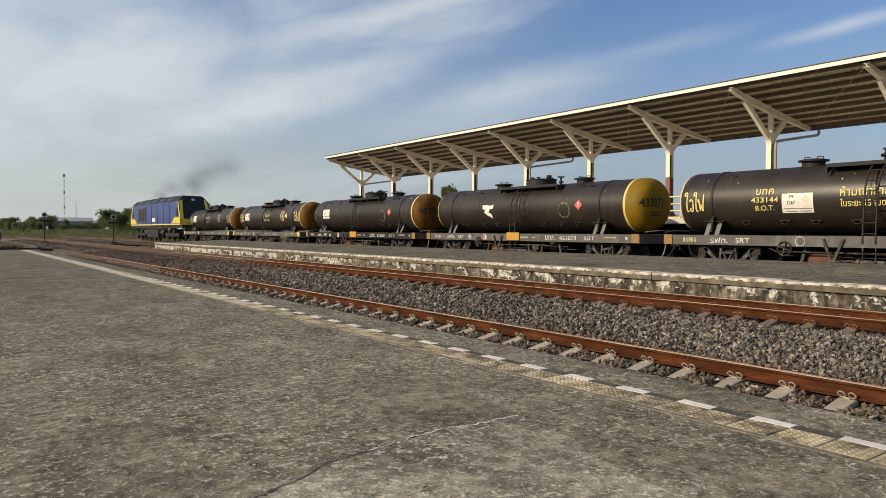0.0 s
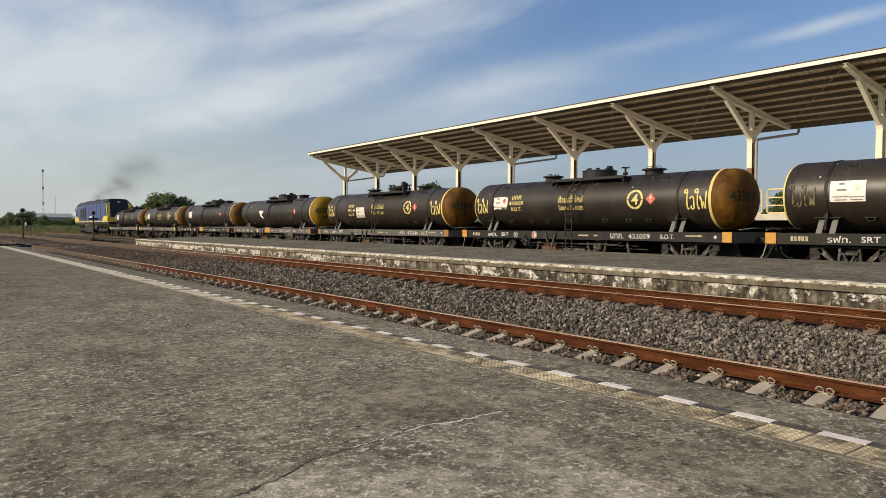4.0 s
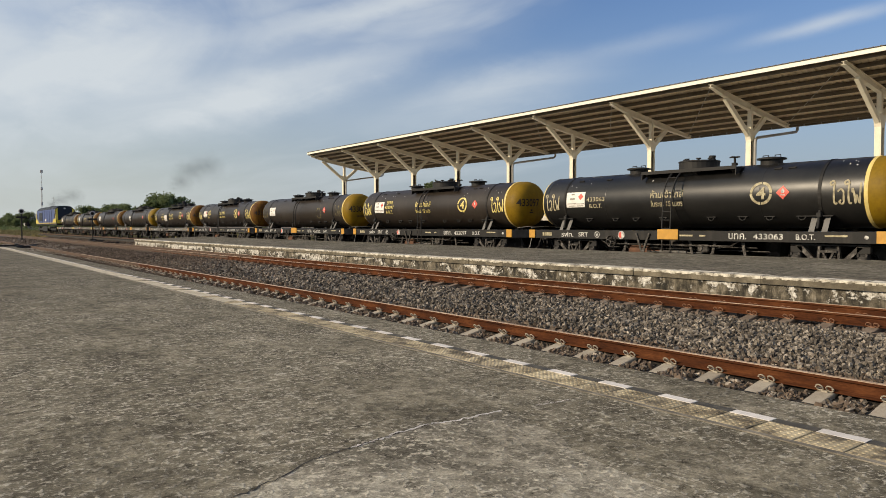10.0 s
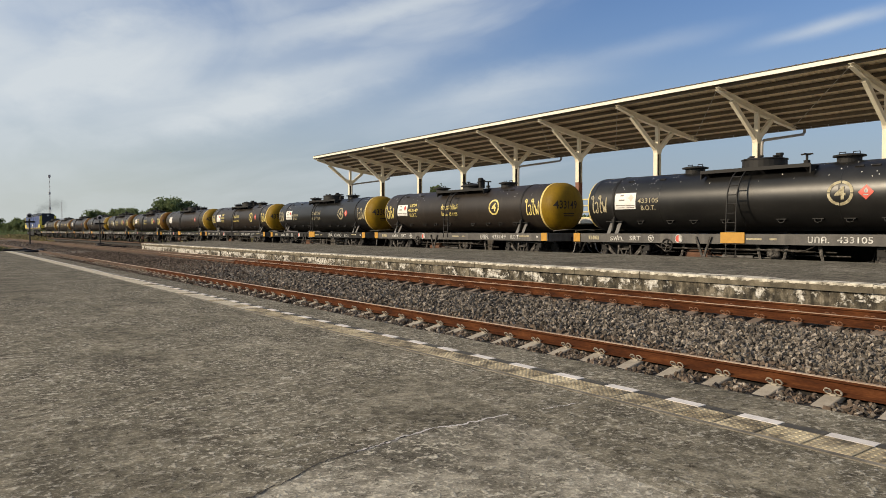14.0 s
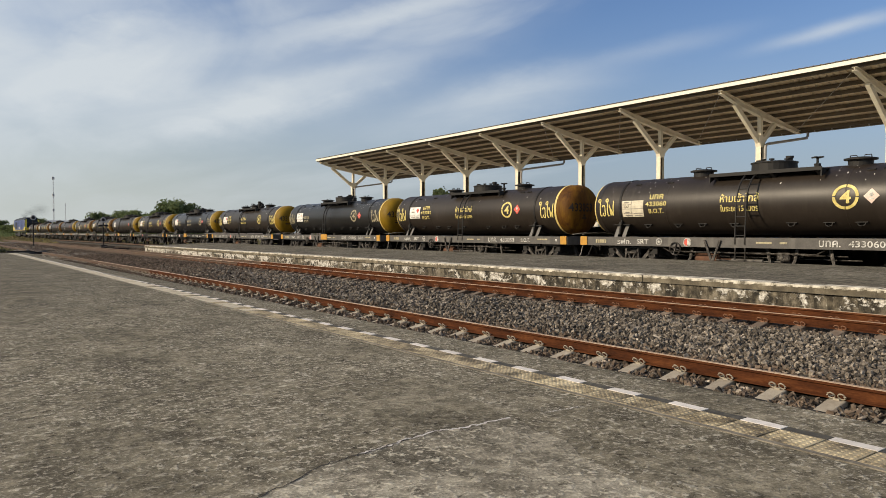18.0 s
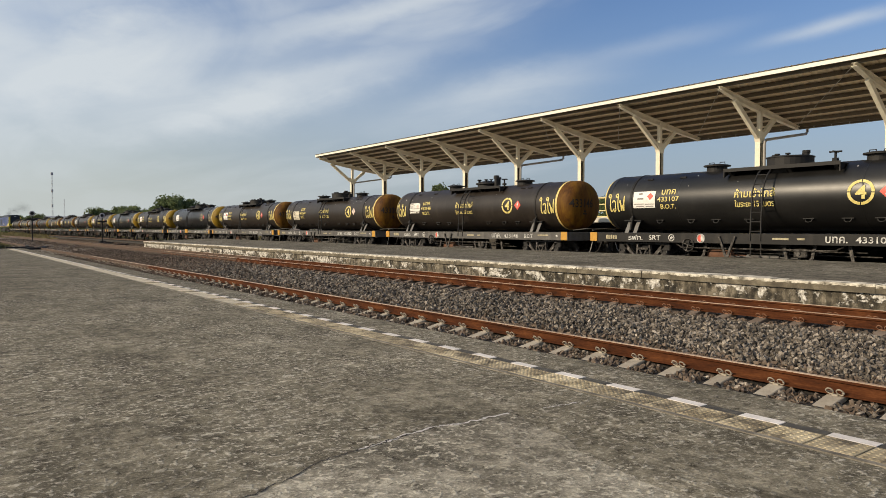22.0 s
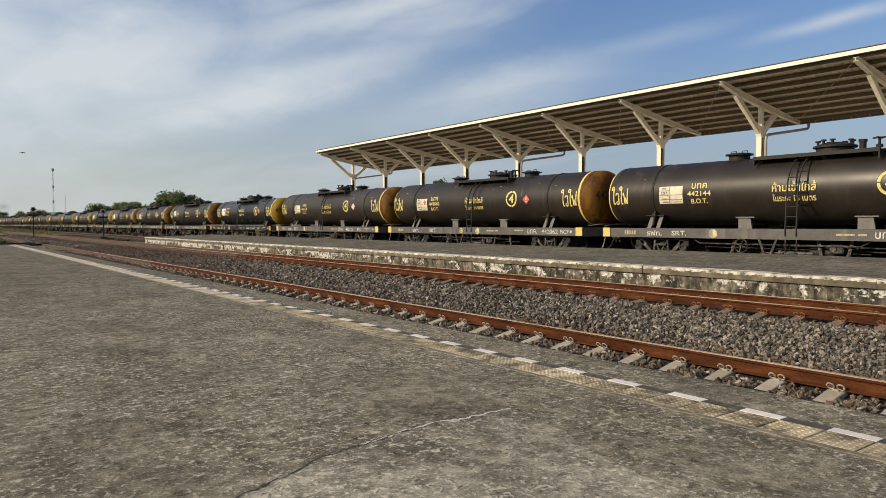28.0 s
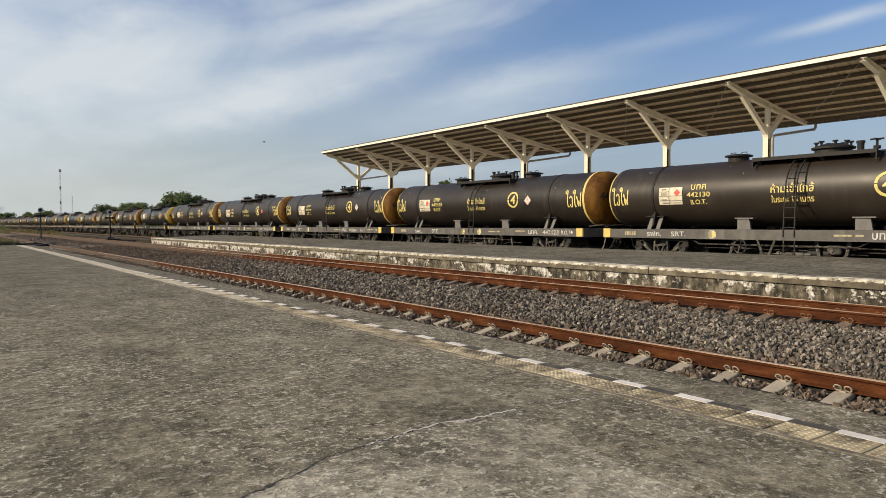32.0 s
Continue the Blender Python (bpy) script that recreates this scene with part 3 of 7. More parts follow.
def lathe(bm, profile, axis="z", seg=24, centre=(0, 0, 0), close=True):
    """Turns (radius, height) pairs about an axis."""
    rings = []
    for r, h in profile:
        ring = []
        for i in range(seg):
            k = 2 * math.pi * i / seg
            c, s = r * math.cos(k), r * math.sin(k)
            p = {"z": (c, s, h), "y": (c, h, s), "x": (h, c, s)}[axis]
            ring.append(bm.verts.new(Vector(p) + Vector(centre)))
        rings.append(ring)
    for a, b in zip(rings, rings[1:]):
        for i in range(seg):
            j = (i + 1) % seg
            bm.faces.new((a[i], a[j], b[j], b[i]))
    if close:
        for ring in (rings[0], rings[-1]):
            bm.faces.new(ring)
    bmesh.ops.recalc_face_normals(bm, faces=bm.faces)
    return bm


def prism(bm, outline, y0, y1, mat=0):
    """An outline in x, z drawn out along y."""
    a, b = [bm.verts.new((x, y0, z)) for x, z in outline], [bm.verts.new((x, y1, z)) for x, z in outline]
    fs = [bm.faces.new((a[i], a[(i + 1) % len(a)], b[(i + 1) % len(a)], b[i])) for i in range(len(a))]
    fs += [bm.faces.new(a[::-1]), bm.faces.new(b)]
    for f in fs:
        f.material_index = mat
    bmesh.ops.recalc_face_normals(bm, faces=fs)
    return bm


def plate(bm, outline, x0, x1):
    """An outline in y, z drawn out along x."""
    a, b = [bm.verts.new((x0, y, z)) for y, z in outline], [bm.verts.new((x1, y, z)) for y, z in outline]
    fs = [bm.faces.new((a[i], a[(i + 1) % len(a)], b[(i + 1) % len(a)], b[i])) for i in range(len(a))]
    fs += [bm.faces.new(a[::-1]), bm.faces.new(b)]
    bmesh.ops.recalc_face_normals(bm, faces=fs)
    return bm


CACHE = {}


def mesh_of(key, make, mt, smooth=False):
    """One mesh for all alike pieces."""
    if key not in CACHE:
        me = bpy.data.meshes.new(key if isinstance(key, str) else key[0])
        bm = bmesh.new()
        make(bm)
        bm.to_mesh(me)
        bm.free()
        if smooth:
            me.polygons.foreach_set("use_smooth", [True] * len(me.polygons))
            me.set_sharp_from_angle(angle=radians(35))
        for x in mt if isinstance(mt, (list, tuple)) else (mt,):
            me.materials.append(x)
        CACHE[key] = me
    return CACHE[key]


def swap(me, key, mt):
    """The same mesh in another paint."""
    if key not in CACHE:
        CACHE[key] = me.copy()
        for i, x in enumerate(mt if isinstance(mt, (list, tuple)) else (mt,)):
            CACHE[key].materials[i] = x
    return CACHE[key]


def letters(text, height, width, mt, bold=0.0):
    """Lettering as a flat mesh, x to the right and y up about its centre, fitted into height and width."""
    key = ("letters", text, height, width, mt.name)
    if key not in CACHE:
        cu = bpy.data.curves.new("lettering", "FONT")
        cu.body, cu.size, cu.resolution_u = text, 1.0, 3
        cu.offset = bold
        tmp = bpy.data.objects.new("lettering", cu)
        me = bpy.data.meshes.new_from_object(tmp)
        me.name = "lettering"
        bpy.data.objects.remove(tmp)
        bpy.data.curves.remove(cu)
        n = len(me.vertices)
        co = np.zeros(n * 3, dtype=np.float32)
        me.vertices.foreach_get("co", co)
        co = co.reshape(-1, 3)
        lo, hi = co.min(0), co.max(0)
        co[:, 0] = (co[:, 0] - (lo[0] + hi[0]) / 2) * width / max(hi[0] - lo[0], 1e-4)
        co[:, 1] = (co[:, 1] - (lo[1] + hi[1]) / 2) * height / max(hi[1] - lo[1], 1e-4)
        me.vertices.foreach_set("co", co.ravel())
        me.materials.clear()
        me.materials.append(mt)
        CACHE[key] = me
    return CACHE[key]


BRUSH_WORD = (  # one hand-painted word: strokes as (across, up) in heights of its tallest letter
    ((0.17, 0.83), (0.05, 0.80), (0.02, 0.91), (0.10, 0.97), (0.19, 0.90), (0.185, 0.70), (0.18, 0.14), (0.22, 0.03), (0.30, 0.08)),
    ((0.34, 0.52), (0.46, 0.62), (0.58, 0.52), (0.585, 0.28), (0.57, 0.08), (0.46, 0.03), (0.40, 0.12), (0.47, 0.20)),
    ((0.77, 0.83), (0.66, 0.80), (0.63, 0.91), (0.71, 0.97), (0.80, 0.90), (0.795, 0.70), (0.79, 0.14), (0.83, 0.03), (0.90, 0.08)),
    ((1.04, 0.50), (0.94, 0.50), (0.96, 0.62), (1.03, 0.40), (1.05, 0.05), (1.13, 0.36), (1.22, 0.05), (1.27, 0.45), (1.28, 0.86)))


def brush_word(height, width, stroke, mt):
    """The painted word as a flat mesh about its centre; each stroke swells and thins a little."""
    key = ("brush_word", height, width, mt.name)
    if key in CACHE:
        return CACHE[key]
    kx, x0 = width / 1.30, 0.65

    def make(bm):
        for pts in BRUSH_WORD:
            p = [Vector(((x - x0) * kx, (y - 0.5) * height, 0)) for x, y in pts]
            p = [2 * p[0] - p[1]] + p + [2 * p[-1] - p[-2]]
            line = []
            for a, b, c, d in zip(p, p[1:], p[2:], p[3:]):
                for i in range(5):
                    k = i / 5
                    line.append(0.5 * (2 * b + (c - a) * k + (2 * a - 5 * b + 4 * c - d) * k * k + (3 * b - a - 3 * c + d) * k ** 3))
            line.append(p[-2])
            last = None
            for i, q in enumerate(line):
                t = (line[min(i + 1, len(line) - 1)] - line[max(i - 1, 0)]).normalized()
                h = stroke * (0.5 if 0 < i < len(line) - 1 else 0.36) * (1 + 0.12 * math.sin(i * 0.9))
                n = Vector((-t.y, t.x, 0)) * h
                pair = bm.verts.new(q + n), bm.verts.new(q - n)
                if last:
                    bm.faces.new((last[0], last[1], pair[1], pair[0]))
                last = pair
    return mesh_of(key, make, mt)


def warped(me, fn, name):
    """A copy of a flat mesh with each vertex (u, v) laid at fn(u, v)."""
    out = me.copy()
    out.name = name
    n = len(out.vertices)
    co = np.zeros(n * 3, dtype=np.float32)
    out.vertices.foreach_get("co", co)
    co = co.reshape(-1, 3)
    co = np.array([fn(u, v) for u, v, _ in co], dtype=np.float32)
    out.vertices.foreach_set("co", co.ravel())
    out.update()
    return out


def finer(me):
    """The same flat lettering in small triangles, to follow a curved face."""
    key = ("finer", me.name)
    if key not in CACHE:
        bm = bmesh.new()
        bm.from_mesh(me)
        for _ in range(2):
            bmesh.ops.triangulate(bm, faces=bm.faces)
            long = [e for e in bm.edges if e.calc_length() > 0.05]
            bmesh.ops.subdivide_edges(bm, edges=long, cuts=2)
        out = me.copy()
        bm.to_mesh(out)
        bm.free()
        CACHE[key] = out
    return CACHE[key]


def flat_patch(outline, mt, key):
    """A flat filled outline as a mesh in x, y."""
    def make(bm):
        bm.faces.new([bm.verts.new((x, y, 0)) for x, y in outline])
        bmesh.ops.triangulate(bm, faces=bm.faces)
    return mesh_of(key, make, mt)


def grid_patch(w, h, nx, ny, mt, key):
    def make(bm):
        v = [[bm.verts.new((w * (i / nx - 0.5), h * (j / ny - 0.5), 0)) for i in range(nx + 1)] for j in range(ny + 1)]
        for j in range(ny):
            for i in range(nx):
                bm.faces.new((v[j][i], v[j][i + 1], v[j + 1][i + 1], v[j + 1][i]))
    return mesh_of(key, make, mt)


def ring_patch(r0, r1, seg, mt, key, stencil=False):
    def make(bm):
        a = [bm.verts.new((r0 * math.cos(2 * math.pi * i / seg), r0 * math.sin(2 * math.pi * i / seg), 0)) for i in range(seg)]
        b = [bm.verts.new((r1 * math.cos(2 * math.pi * i / seg), r1 * math.sin(2 * math.pi * i / seg), 0)) for i in range(seg)]
        for i in range(seg):
            j = (i + 1) % seg
            if not stencil or (i + 1) % (seg // 4) != 0:
                bm.faces.new((a[i], b[i], b[j], a[j]))
    return mesh_of(key, make, mt)

# ---------------------------------------------------------------- ground, platforms, tracks
EDGE = 5.97          # near platform's edge
N1 = 7.35            # near rail
A_RAIL, B_RAIL = 11.0, 12.1
FAR_EDGE, FAR_BACK, FAR_END = 13.2, 18.2, 55.0
TRACK = 19.95        # the train's track
RAIL_Z = 0.20        # its rail top


def structure(ob, label, category):
    return tagged(ob, label, category, kind="structure")


def ground():
    bm = bmesh.new()
    ys = [-400, -60, 0, 60, 120, 250, 600, 1500, 4000]
    xs = [-2500, -400, -60, 6, 23, 60, 200, 700, 2500]
    v = [[bm.verts.new((x, y, -0.30)) for x in xs] for y in ys]
    for j in range(len(ys) - 1):
        for i in range(len(xs) - 1):
            bm.faces.new((v[j][i], v[j][i + 1], v[j + 1][i + 1], v[j + 1][i]))
    structure(link("ground", bm, DIRT), "brown gravelly ground with dry patches", "ground")


BED = [(5.9, -0.28), (6.9, -0.235), (7.28, -0.225), (7.6, -0.10), (8.3, -0.02), (9.4, 0.04), (10.25, 0.015), (10.5, -0.035), (10.9, -0.035), (11.2, -0.05), (11.95, -0.05), (12.6, 0.0), (13.3, -0.10)]


def bed_z(x, y):
    p = BED
    if x <= p[0][0]:
        return p[0][1]
    for (a, za), (b, zb) in zip(p, p[1:]):
        if x <= b:
            z = za + (zb - za) * (x - a) / (b - a)
            break
    else:
        z = p[-1][1]
    k = min(1.0, abs(x - N1) / 1.2) * (0 if x < 7.6 else 1)
    z += 0.05 * k * (noise.noise(Vector((x * 0.9, y * 0.35, 3))) - 0.2)
    return z


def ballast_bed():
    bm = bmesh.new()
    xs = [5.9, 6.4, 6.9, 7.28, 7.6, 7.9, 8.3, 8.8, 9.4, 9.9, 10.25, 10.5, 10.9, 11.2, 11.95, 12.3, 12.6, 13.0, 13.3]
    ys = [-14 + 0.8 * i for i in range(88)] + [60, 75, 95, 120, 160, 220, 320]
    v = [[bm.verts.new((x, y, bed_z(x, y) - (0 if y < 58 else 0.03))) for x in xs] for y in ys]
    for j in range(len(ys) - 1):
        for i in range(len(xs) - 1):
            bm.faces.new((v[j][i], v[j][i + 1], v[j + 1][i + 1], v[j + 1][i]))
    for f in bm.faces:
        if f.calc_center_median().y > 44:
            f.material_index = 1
    structure(link("ballast_bed", bm, (BALLAST_SHADE, DIRT), smooth=True), "dusty grey ballast bed between the platforms", "ballast")


def stones():
    """Loose crushed stones on the bed, joined."""
    rng = np.random.default_rng(5)
    count = 165000
    y = 1.2 + 50.0 * rng.random(count) ** 1.9
    x = 6.02 + 7.1 * rng.random(count)
    more = 15000
    y = np.concatenate((y, 46 + 70 * rng.random(more) ** 1.4))
    x = np.concatenate((x, 5.2 + 12.6 * rng.random(more)))
    count = len(x)
    keep = ~(((x > 6.68) & (x < 7.34) & (((y - 0.12) % 0.6) < 0.235)) | ((abs(x - N1) < 0.075)) | (abs(x - A_RAIL) < 0.07) | (abs(x - B_RAIL) < 0.07) | ((x > 13.0) & (y < FAR_END + 0.3)) | ((x < 6.02) & (y < 60.5))
             | ((x > 10.50) & (x < 10.95) & (((y + 0.10) % 0.6) < 0.25)))
    x, y = x[keep], y[keep]
    count = len(x)
    z = np.array([bed_z(a, b) for a, b in zip(x, y)])
    size = (0.0105 + 0.0135 * rng.random(count) ** 1.5) * (1 + 0.026 * np.minimum(y, 17))
    cube = np.array(list(itertools.product((-1, 1), (-1, 1), (-1, 1))), dtype=np.float32)
    quads = np.array(((0, 1, 3, 2), (4, 6, 7, 5), (0, 4, 5, 1), (2, 3, 7, 6), (0, 2, 6, 4), (1, 5, 7, 3)))
    v = cube[None] * (0.55 + 0.60 * rng.random((count, 8, 3))) * np.stack((1.05 + 0.75 * rng.random(count), 0.75 + 0.4 * rng.random(count), 0.55 + 0.4 * rng.random(count)), 1)[:, None, :]
    ang = rng.random((count, 3)) * 6.28
    c, s = np.cos(ang), np.sin(ang)
    for a, (i, j) in enumerate(((0, 1), (1, 2), (0, 2))):
        p, q = v[:, :, i].copy(), v[:, :, j].copy()
        v[:, :, i], v[:, :, j] = p * c[:, a, None] - q * s[:, a, None], p * s[:, a, None] + q * c[:, a, None]
    v *= size[:, None, None] * np.array((1.0, 1.0, 1.05))
    v += np.stack((x, y, z + size * (3.0 * rng.random(count) - 1.5)), 1)[:, None, :]
    by_rail = np.minimum(abs(x - N1 - 0.25), np.maximum(abs(x - A_RAIL) - 0.35, 0)) + rng.normal(0, 0.12, count) < 0.22
    brown = (y + rng.normal(0, 5, count) > 27) | by_rail | ((x < N1) & (rng.random(count) < 0.65))
    for name, label, mt, pick in (("ballast_stones", "loose grey crushed ballast stones around the rails", STONE, ~brown), ("brown_stones", "rust-dusted brown ballast stones farther along", STONE_BROWN, brown)):
        w = v[pick]
        m = len(w)
        f = (quads[None] + 8 * np.arange(m)[:, None, None]).reshape(-1, 4)
        me = bpy.data.meshes.new(name)
        me.vertices.add(8 * m)
        me.vertices.foreach_set("co", w.astype(np.float32).ravel())
        me.loops.add(f.size)
        me.loops.foreach_set("vertex_index", f.astype(np.int32).ravel())
        me.polygons.add(len(f))
        me.polygons.foreach_set("loop_start", np.arange(0, f.size, 4, dtype=np.int32))
        me.polygons.foreach_set("use_smooth", np.zeros(len(f), dtype=bool))
        me.update(calc_edges=True)
        me.materials.append(mt)
        tagged(put(name, me), label, "ballast", kind="stuff")


def rail_outline(x, z):
    half = [(0.066, 0.0), (0.066, 0.012), (0.012, 0.032), (0.009, 0.115), (0.034, 0.124), (0.034, 0.15), (0.026, 0.156)]
    return [(x + a, z + b) for a, b in half] + [(x - a, z + b) for a, b in half[::-1]]


BEND_Y, BEND_R = 95.0, 4000.0


def bend(y):
    """How far the train's track has swung to the left at y, and its heading in degrees."""
    d = max(0.0, y - BEND_Y)
    return -d * d / (2 * BEND_R), math.degrees(d / BEND_R)


def rail(x, z, y0, y1, track, bent=False):
    bm = bmesh.new()
    cuts = [y0, 30, 42] + ([BEND_Y + 15 * i for i in range(15)] if bent else []) + [y1]
    for a, b in zip(cuts, cuts[1:]):
        prism(bm, rail_outline(x, z), a, b)
    if bent:
        for v in bm.verts:
            v.co.x += bend(v.co.y)[0]
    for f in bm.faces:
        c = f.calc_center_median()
        # all faces beyond 42, and those towards -x beyond 30, take the far materials
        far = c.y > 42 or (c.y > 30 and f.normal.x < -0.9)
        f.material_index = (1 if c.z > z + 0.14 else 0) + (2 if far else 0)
    part("rail", bm, (RUST, RAILHEAD, RAIL_FAR, RAILHEAD_FAR), track)


def clip_mesh(rusty=False):
    def make(bm):
        for side in (-1, 1):
            pts = []
            for i in range(14):
                k = 2 * math.pi * i / 13 * 0.93
                pts.append((-0.09 - 0.02 * math.sin(k), side * (0.050 + 0.035 * math.cos(k)), 0.040 + 0.030 * math.sin(k)))
            tube(bm, pts, 0.0075, 6)
            tube(bm, [(-0.10, side * 0.085, 0.045), (-0.06, side * 0.075, 0.03), (-0.03, side * 0.045, 0.025)], 0.009, 6)
        box(bm, -0.10, -0.05, -0.03, 0.03, 0.0, 0.016)
    me = mesh_of("rail_clip", make, CLIP)
    return swap(me, "rail_clip_rusty", RUSTY_CLIP) if rusty else me


def sleeper_mesh(rusty=False):
    def make(bm):
        prism(bm, [(-0.60, -0.22), (-0.585, -0.115), (-0.56, -0.098), (-0.10, 0.0), (0.10, 0.0), (0.3, -0.02), (0.8, -0.03), (1.0, 0.0), (1.2, 0.0), (1.66, -0.098), (1.70, -0.22)], -0.086, 0.086)
        es = [e for e in bm.edges if abs(e.verts[0].co.y - e.verts[1].co.y) < 1e-5 and e.verts[0].co.z > -0.1 and e.verts[1].co.z > -0.1]
        bmesh.ops.bevel(bm, geom=es, offset=0.009, segments=1, affect="EDGES")
    me = mesh_of("sleeper", make, SLEEPER)
    return swap(me, "sleeper_rusty", SLEEPER_RUSTY) if rusty else me


RUSTY_CLIP = plain("rusty_clip", (0.22, 0.11, 0.06), 0.8)


def railway_track(x, top, rails, label):
    """A run of rail on concrete sleepers; top is the sleepers' top."""
    t = structure(new("railway_track"), label, "track")
    for r in rails:
        rail(r, top + 0.002, -14, 320, t)
    for i in range(-4, 132):
        y = 0.6 * i + (0.24 if len(rails) == 1 else 0.03)
        s = put("sleeper", sleeper_mesh(len(rails) > 1), t, m=pose(x, y, top, 0, 0, random.uniform(-1.2, 1.2)))
        if y < 40:
            put("rail_clip", clip_mesh(len(rails) > 1), s)
            if len(rails) > 1:
                put("rail_clip", clip_mesh(True), s, m=pose(rails[1] - x, 0, 0))
    return t


TILE, TILE_X0, TILE_X1 = 0.338, 4.850, 5.188


def tile_mesh():
    def make(bm):
        h = TILE / 2 - 0.006
        box(bm, -h, h, -h, h, 0.0, 0.009, 0.003)
        for i in range(6):
            for j in range(6):
                x, y = (i - 2.5) * TILE / 6.4, (j - 2.5) * TILE / 6.4
                base = [bm.verts.new((x + 0.017 * math.cos(k), y + 0.017 * math.sin(k), 0.0085)) for k in (0.4, 1.45, 2.5, 3.54, 4.6, 5.63)]
                topv = [bm.verts.new((x + 0.010 * math.cos(k), y + 0.010 * math.sin(k), 0.0145)) for k in (0.4, 1.45, 2.5, 3.54, 4.6, 5.63)]
                for a in range(6):
                    bm.faces.new((base[a], base[(a + 1) % 6], topv[(a + 1) % 6], topv[a]))
                bm.faces.new(topv)
    return mesh_of("tactile_tile", make, TACTILE)


def platform_near():
    bm = bmesh.new()
    xs = [-60, -30, -12, -4, 0, 3, EDGE - 0.5, EDGE]
    ys = [-40, -10, 0, 5, 12, 25, 40, 60]
    v = [[bm.verts.new((x, y, 0.0)) for x in xs] for y in ys]
    for j in range(len(ys) - 1):
        for i in range(len(xs) - 1):
            bm.faces.new((v[j][i], v[j][i + 1], v[j + 1][i + 1], v[j + 1][i]))
    rim = [e for e in bm.edges if e.is_boundary]
    ex = bmesh.ops.extrude_edge_only(bm, edges=rim)["geom"]
    for e in ex:
        if isinstance(e, bmesh.types.BMVert):
            e.co.z = -0.32
    bmesh.ops.recalc_face_normals(bm, faces=bm.faces)
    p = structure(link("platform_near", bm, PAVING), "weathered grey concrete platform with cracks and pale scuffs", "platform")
    # tactile strip along the edge, with a white block on every other tile
    block = mesh_of("edge_block", lambda b: box(b, -0.055, 0.055, -0.163, 0.163, 0.0, 0.006), WHITE_BLOCK)
    dark_block = swap(block, "dark_edge_block", BLACK_BLOCK)
    for i in range(-3, 170):
        y = 2.04 + TILE * (i - 0.5)
        put("tactile_tile", tile_mesh() if y < 13 or random.random() < 0.45 - 0.02 * y else swap(tile_mesh(), "pale_tile", TACTILE_PALE), p, m=pose((TILE_X0 + TILE_X1) / 2 + random.uniform(-0.004, 0.004), y, 0.001, random.uniform(-0.3, 0.3), 0, random.uniform(-0.6, 0.6)))
        if i % 2 == 0 and y < 30:
            put("edge_block", dark_block, p, m=pose(5.252, y, 0.0015, 0, 0, random.uniform(-0.6, 0.6)))
        if i % 2 == 1:
            put("edge_block", block, p, m=pose(5.252, y, 0.003, 0, 0, random.uniform(-0.6, 0.6)))
    bm = bmesh.new()
    box(bm, 4.80, 4.856, -1, 59, 0.0, 0.0085)
    part("mortar_strip", bm, MORTAR, p, "pale mortar beside the tactile strip")
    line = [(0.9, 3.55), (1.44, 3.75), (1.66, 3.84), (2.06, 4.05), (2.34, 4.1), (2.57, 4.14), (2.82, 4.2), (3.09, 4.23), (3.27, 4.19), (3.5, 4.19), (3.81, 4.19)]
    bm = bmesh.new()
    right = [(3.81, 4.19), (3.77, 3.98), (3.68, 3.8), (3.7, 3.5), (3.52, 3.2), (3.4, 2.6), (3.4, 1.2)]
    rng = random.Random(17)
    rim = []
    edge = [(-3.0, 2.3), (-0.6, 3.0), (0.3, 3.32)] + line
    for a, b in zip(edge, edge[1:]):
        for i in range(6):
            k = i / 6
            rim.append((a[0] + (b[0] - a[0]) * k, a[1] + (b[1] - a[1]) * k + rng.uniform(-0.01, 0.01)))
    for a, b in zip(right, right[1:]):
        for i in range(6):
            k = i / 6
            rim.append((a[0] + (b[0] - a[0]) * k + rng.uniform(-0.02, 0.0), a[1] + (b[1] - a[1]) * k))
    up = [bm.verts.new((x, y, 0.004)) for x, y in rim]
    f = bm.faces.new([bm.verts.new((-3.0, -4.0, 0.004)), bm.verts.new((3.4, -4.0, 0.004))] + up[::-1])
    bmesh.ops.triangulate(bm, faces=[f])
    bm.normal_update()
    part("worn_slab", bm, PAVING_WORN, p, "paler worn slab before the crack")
    crack(p, line[:7], CRACK, 0.007, "crack")
    crack(p, line[4:], CHALK, 0.014, "chalky_crack")
    crack(p, [(4.12, 4.14), (4.3, 4.12), (4.5, 4.09)], CHALK, 0.007, "chalky_crack")
    return p


def crack(parent, pts, mt, w, name):
    rng = random.Random(3)
    pts = [Vector((*p, 0)) for p in pts]
    fine = []
    for a, b in zip(pts, pts[1:]):
        for i in range(9):
            k = i / 9
            fine.append(a.lerp(b, k) + Vector((rng.uniform(-0.012, 0.012), rng.uniform(-0.016, 0.016), 0)))
    bm = bmesh.new()
    left, right = [], []
    for i, p in enumerate(fine):
        d = (fine[min(i + 1, len(fine) - 1)] - fine[max(0, i - 1)]).normalized()
        s = Vector((-d.y, d.x, 0)) * w * rng.uniform(0.4, 1.3)
        left.append(bm.verts.new(p + s + Vector((0, 0, 0.0075))))
        right.append(bm.verts.new(p - s + Vector((0, 0, 0.0075))))
    for i in range(len(fine) - 1):
        bm.faces.new((left[i], right[i], right[i + 1], left[i + 1]))
    part(name, bm, mt, parent)


MORTAR = material("pale_mortar", [(0.34, (0.07, 0.060, 0.046)), (0.48, (0.16, 0.14, 0.108)), (0.66, (0.34, 0.30, 0.235))], 3.5, 0.9, bump=0.003)
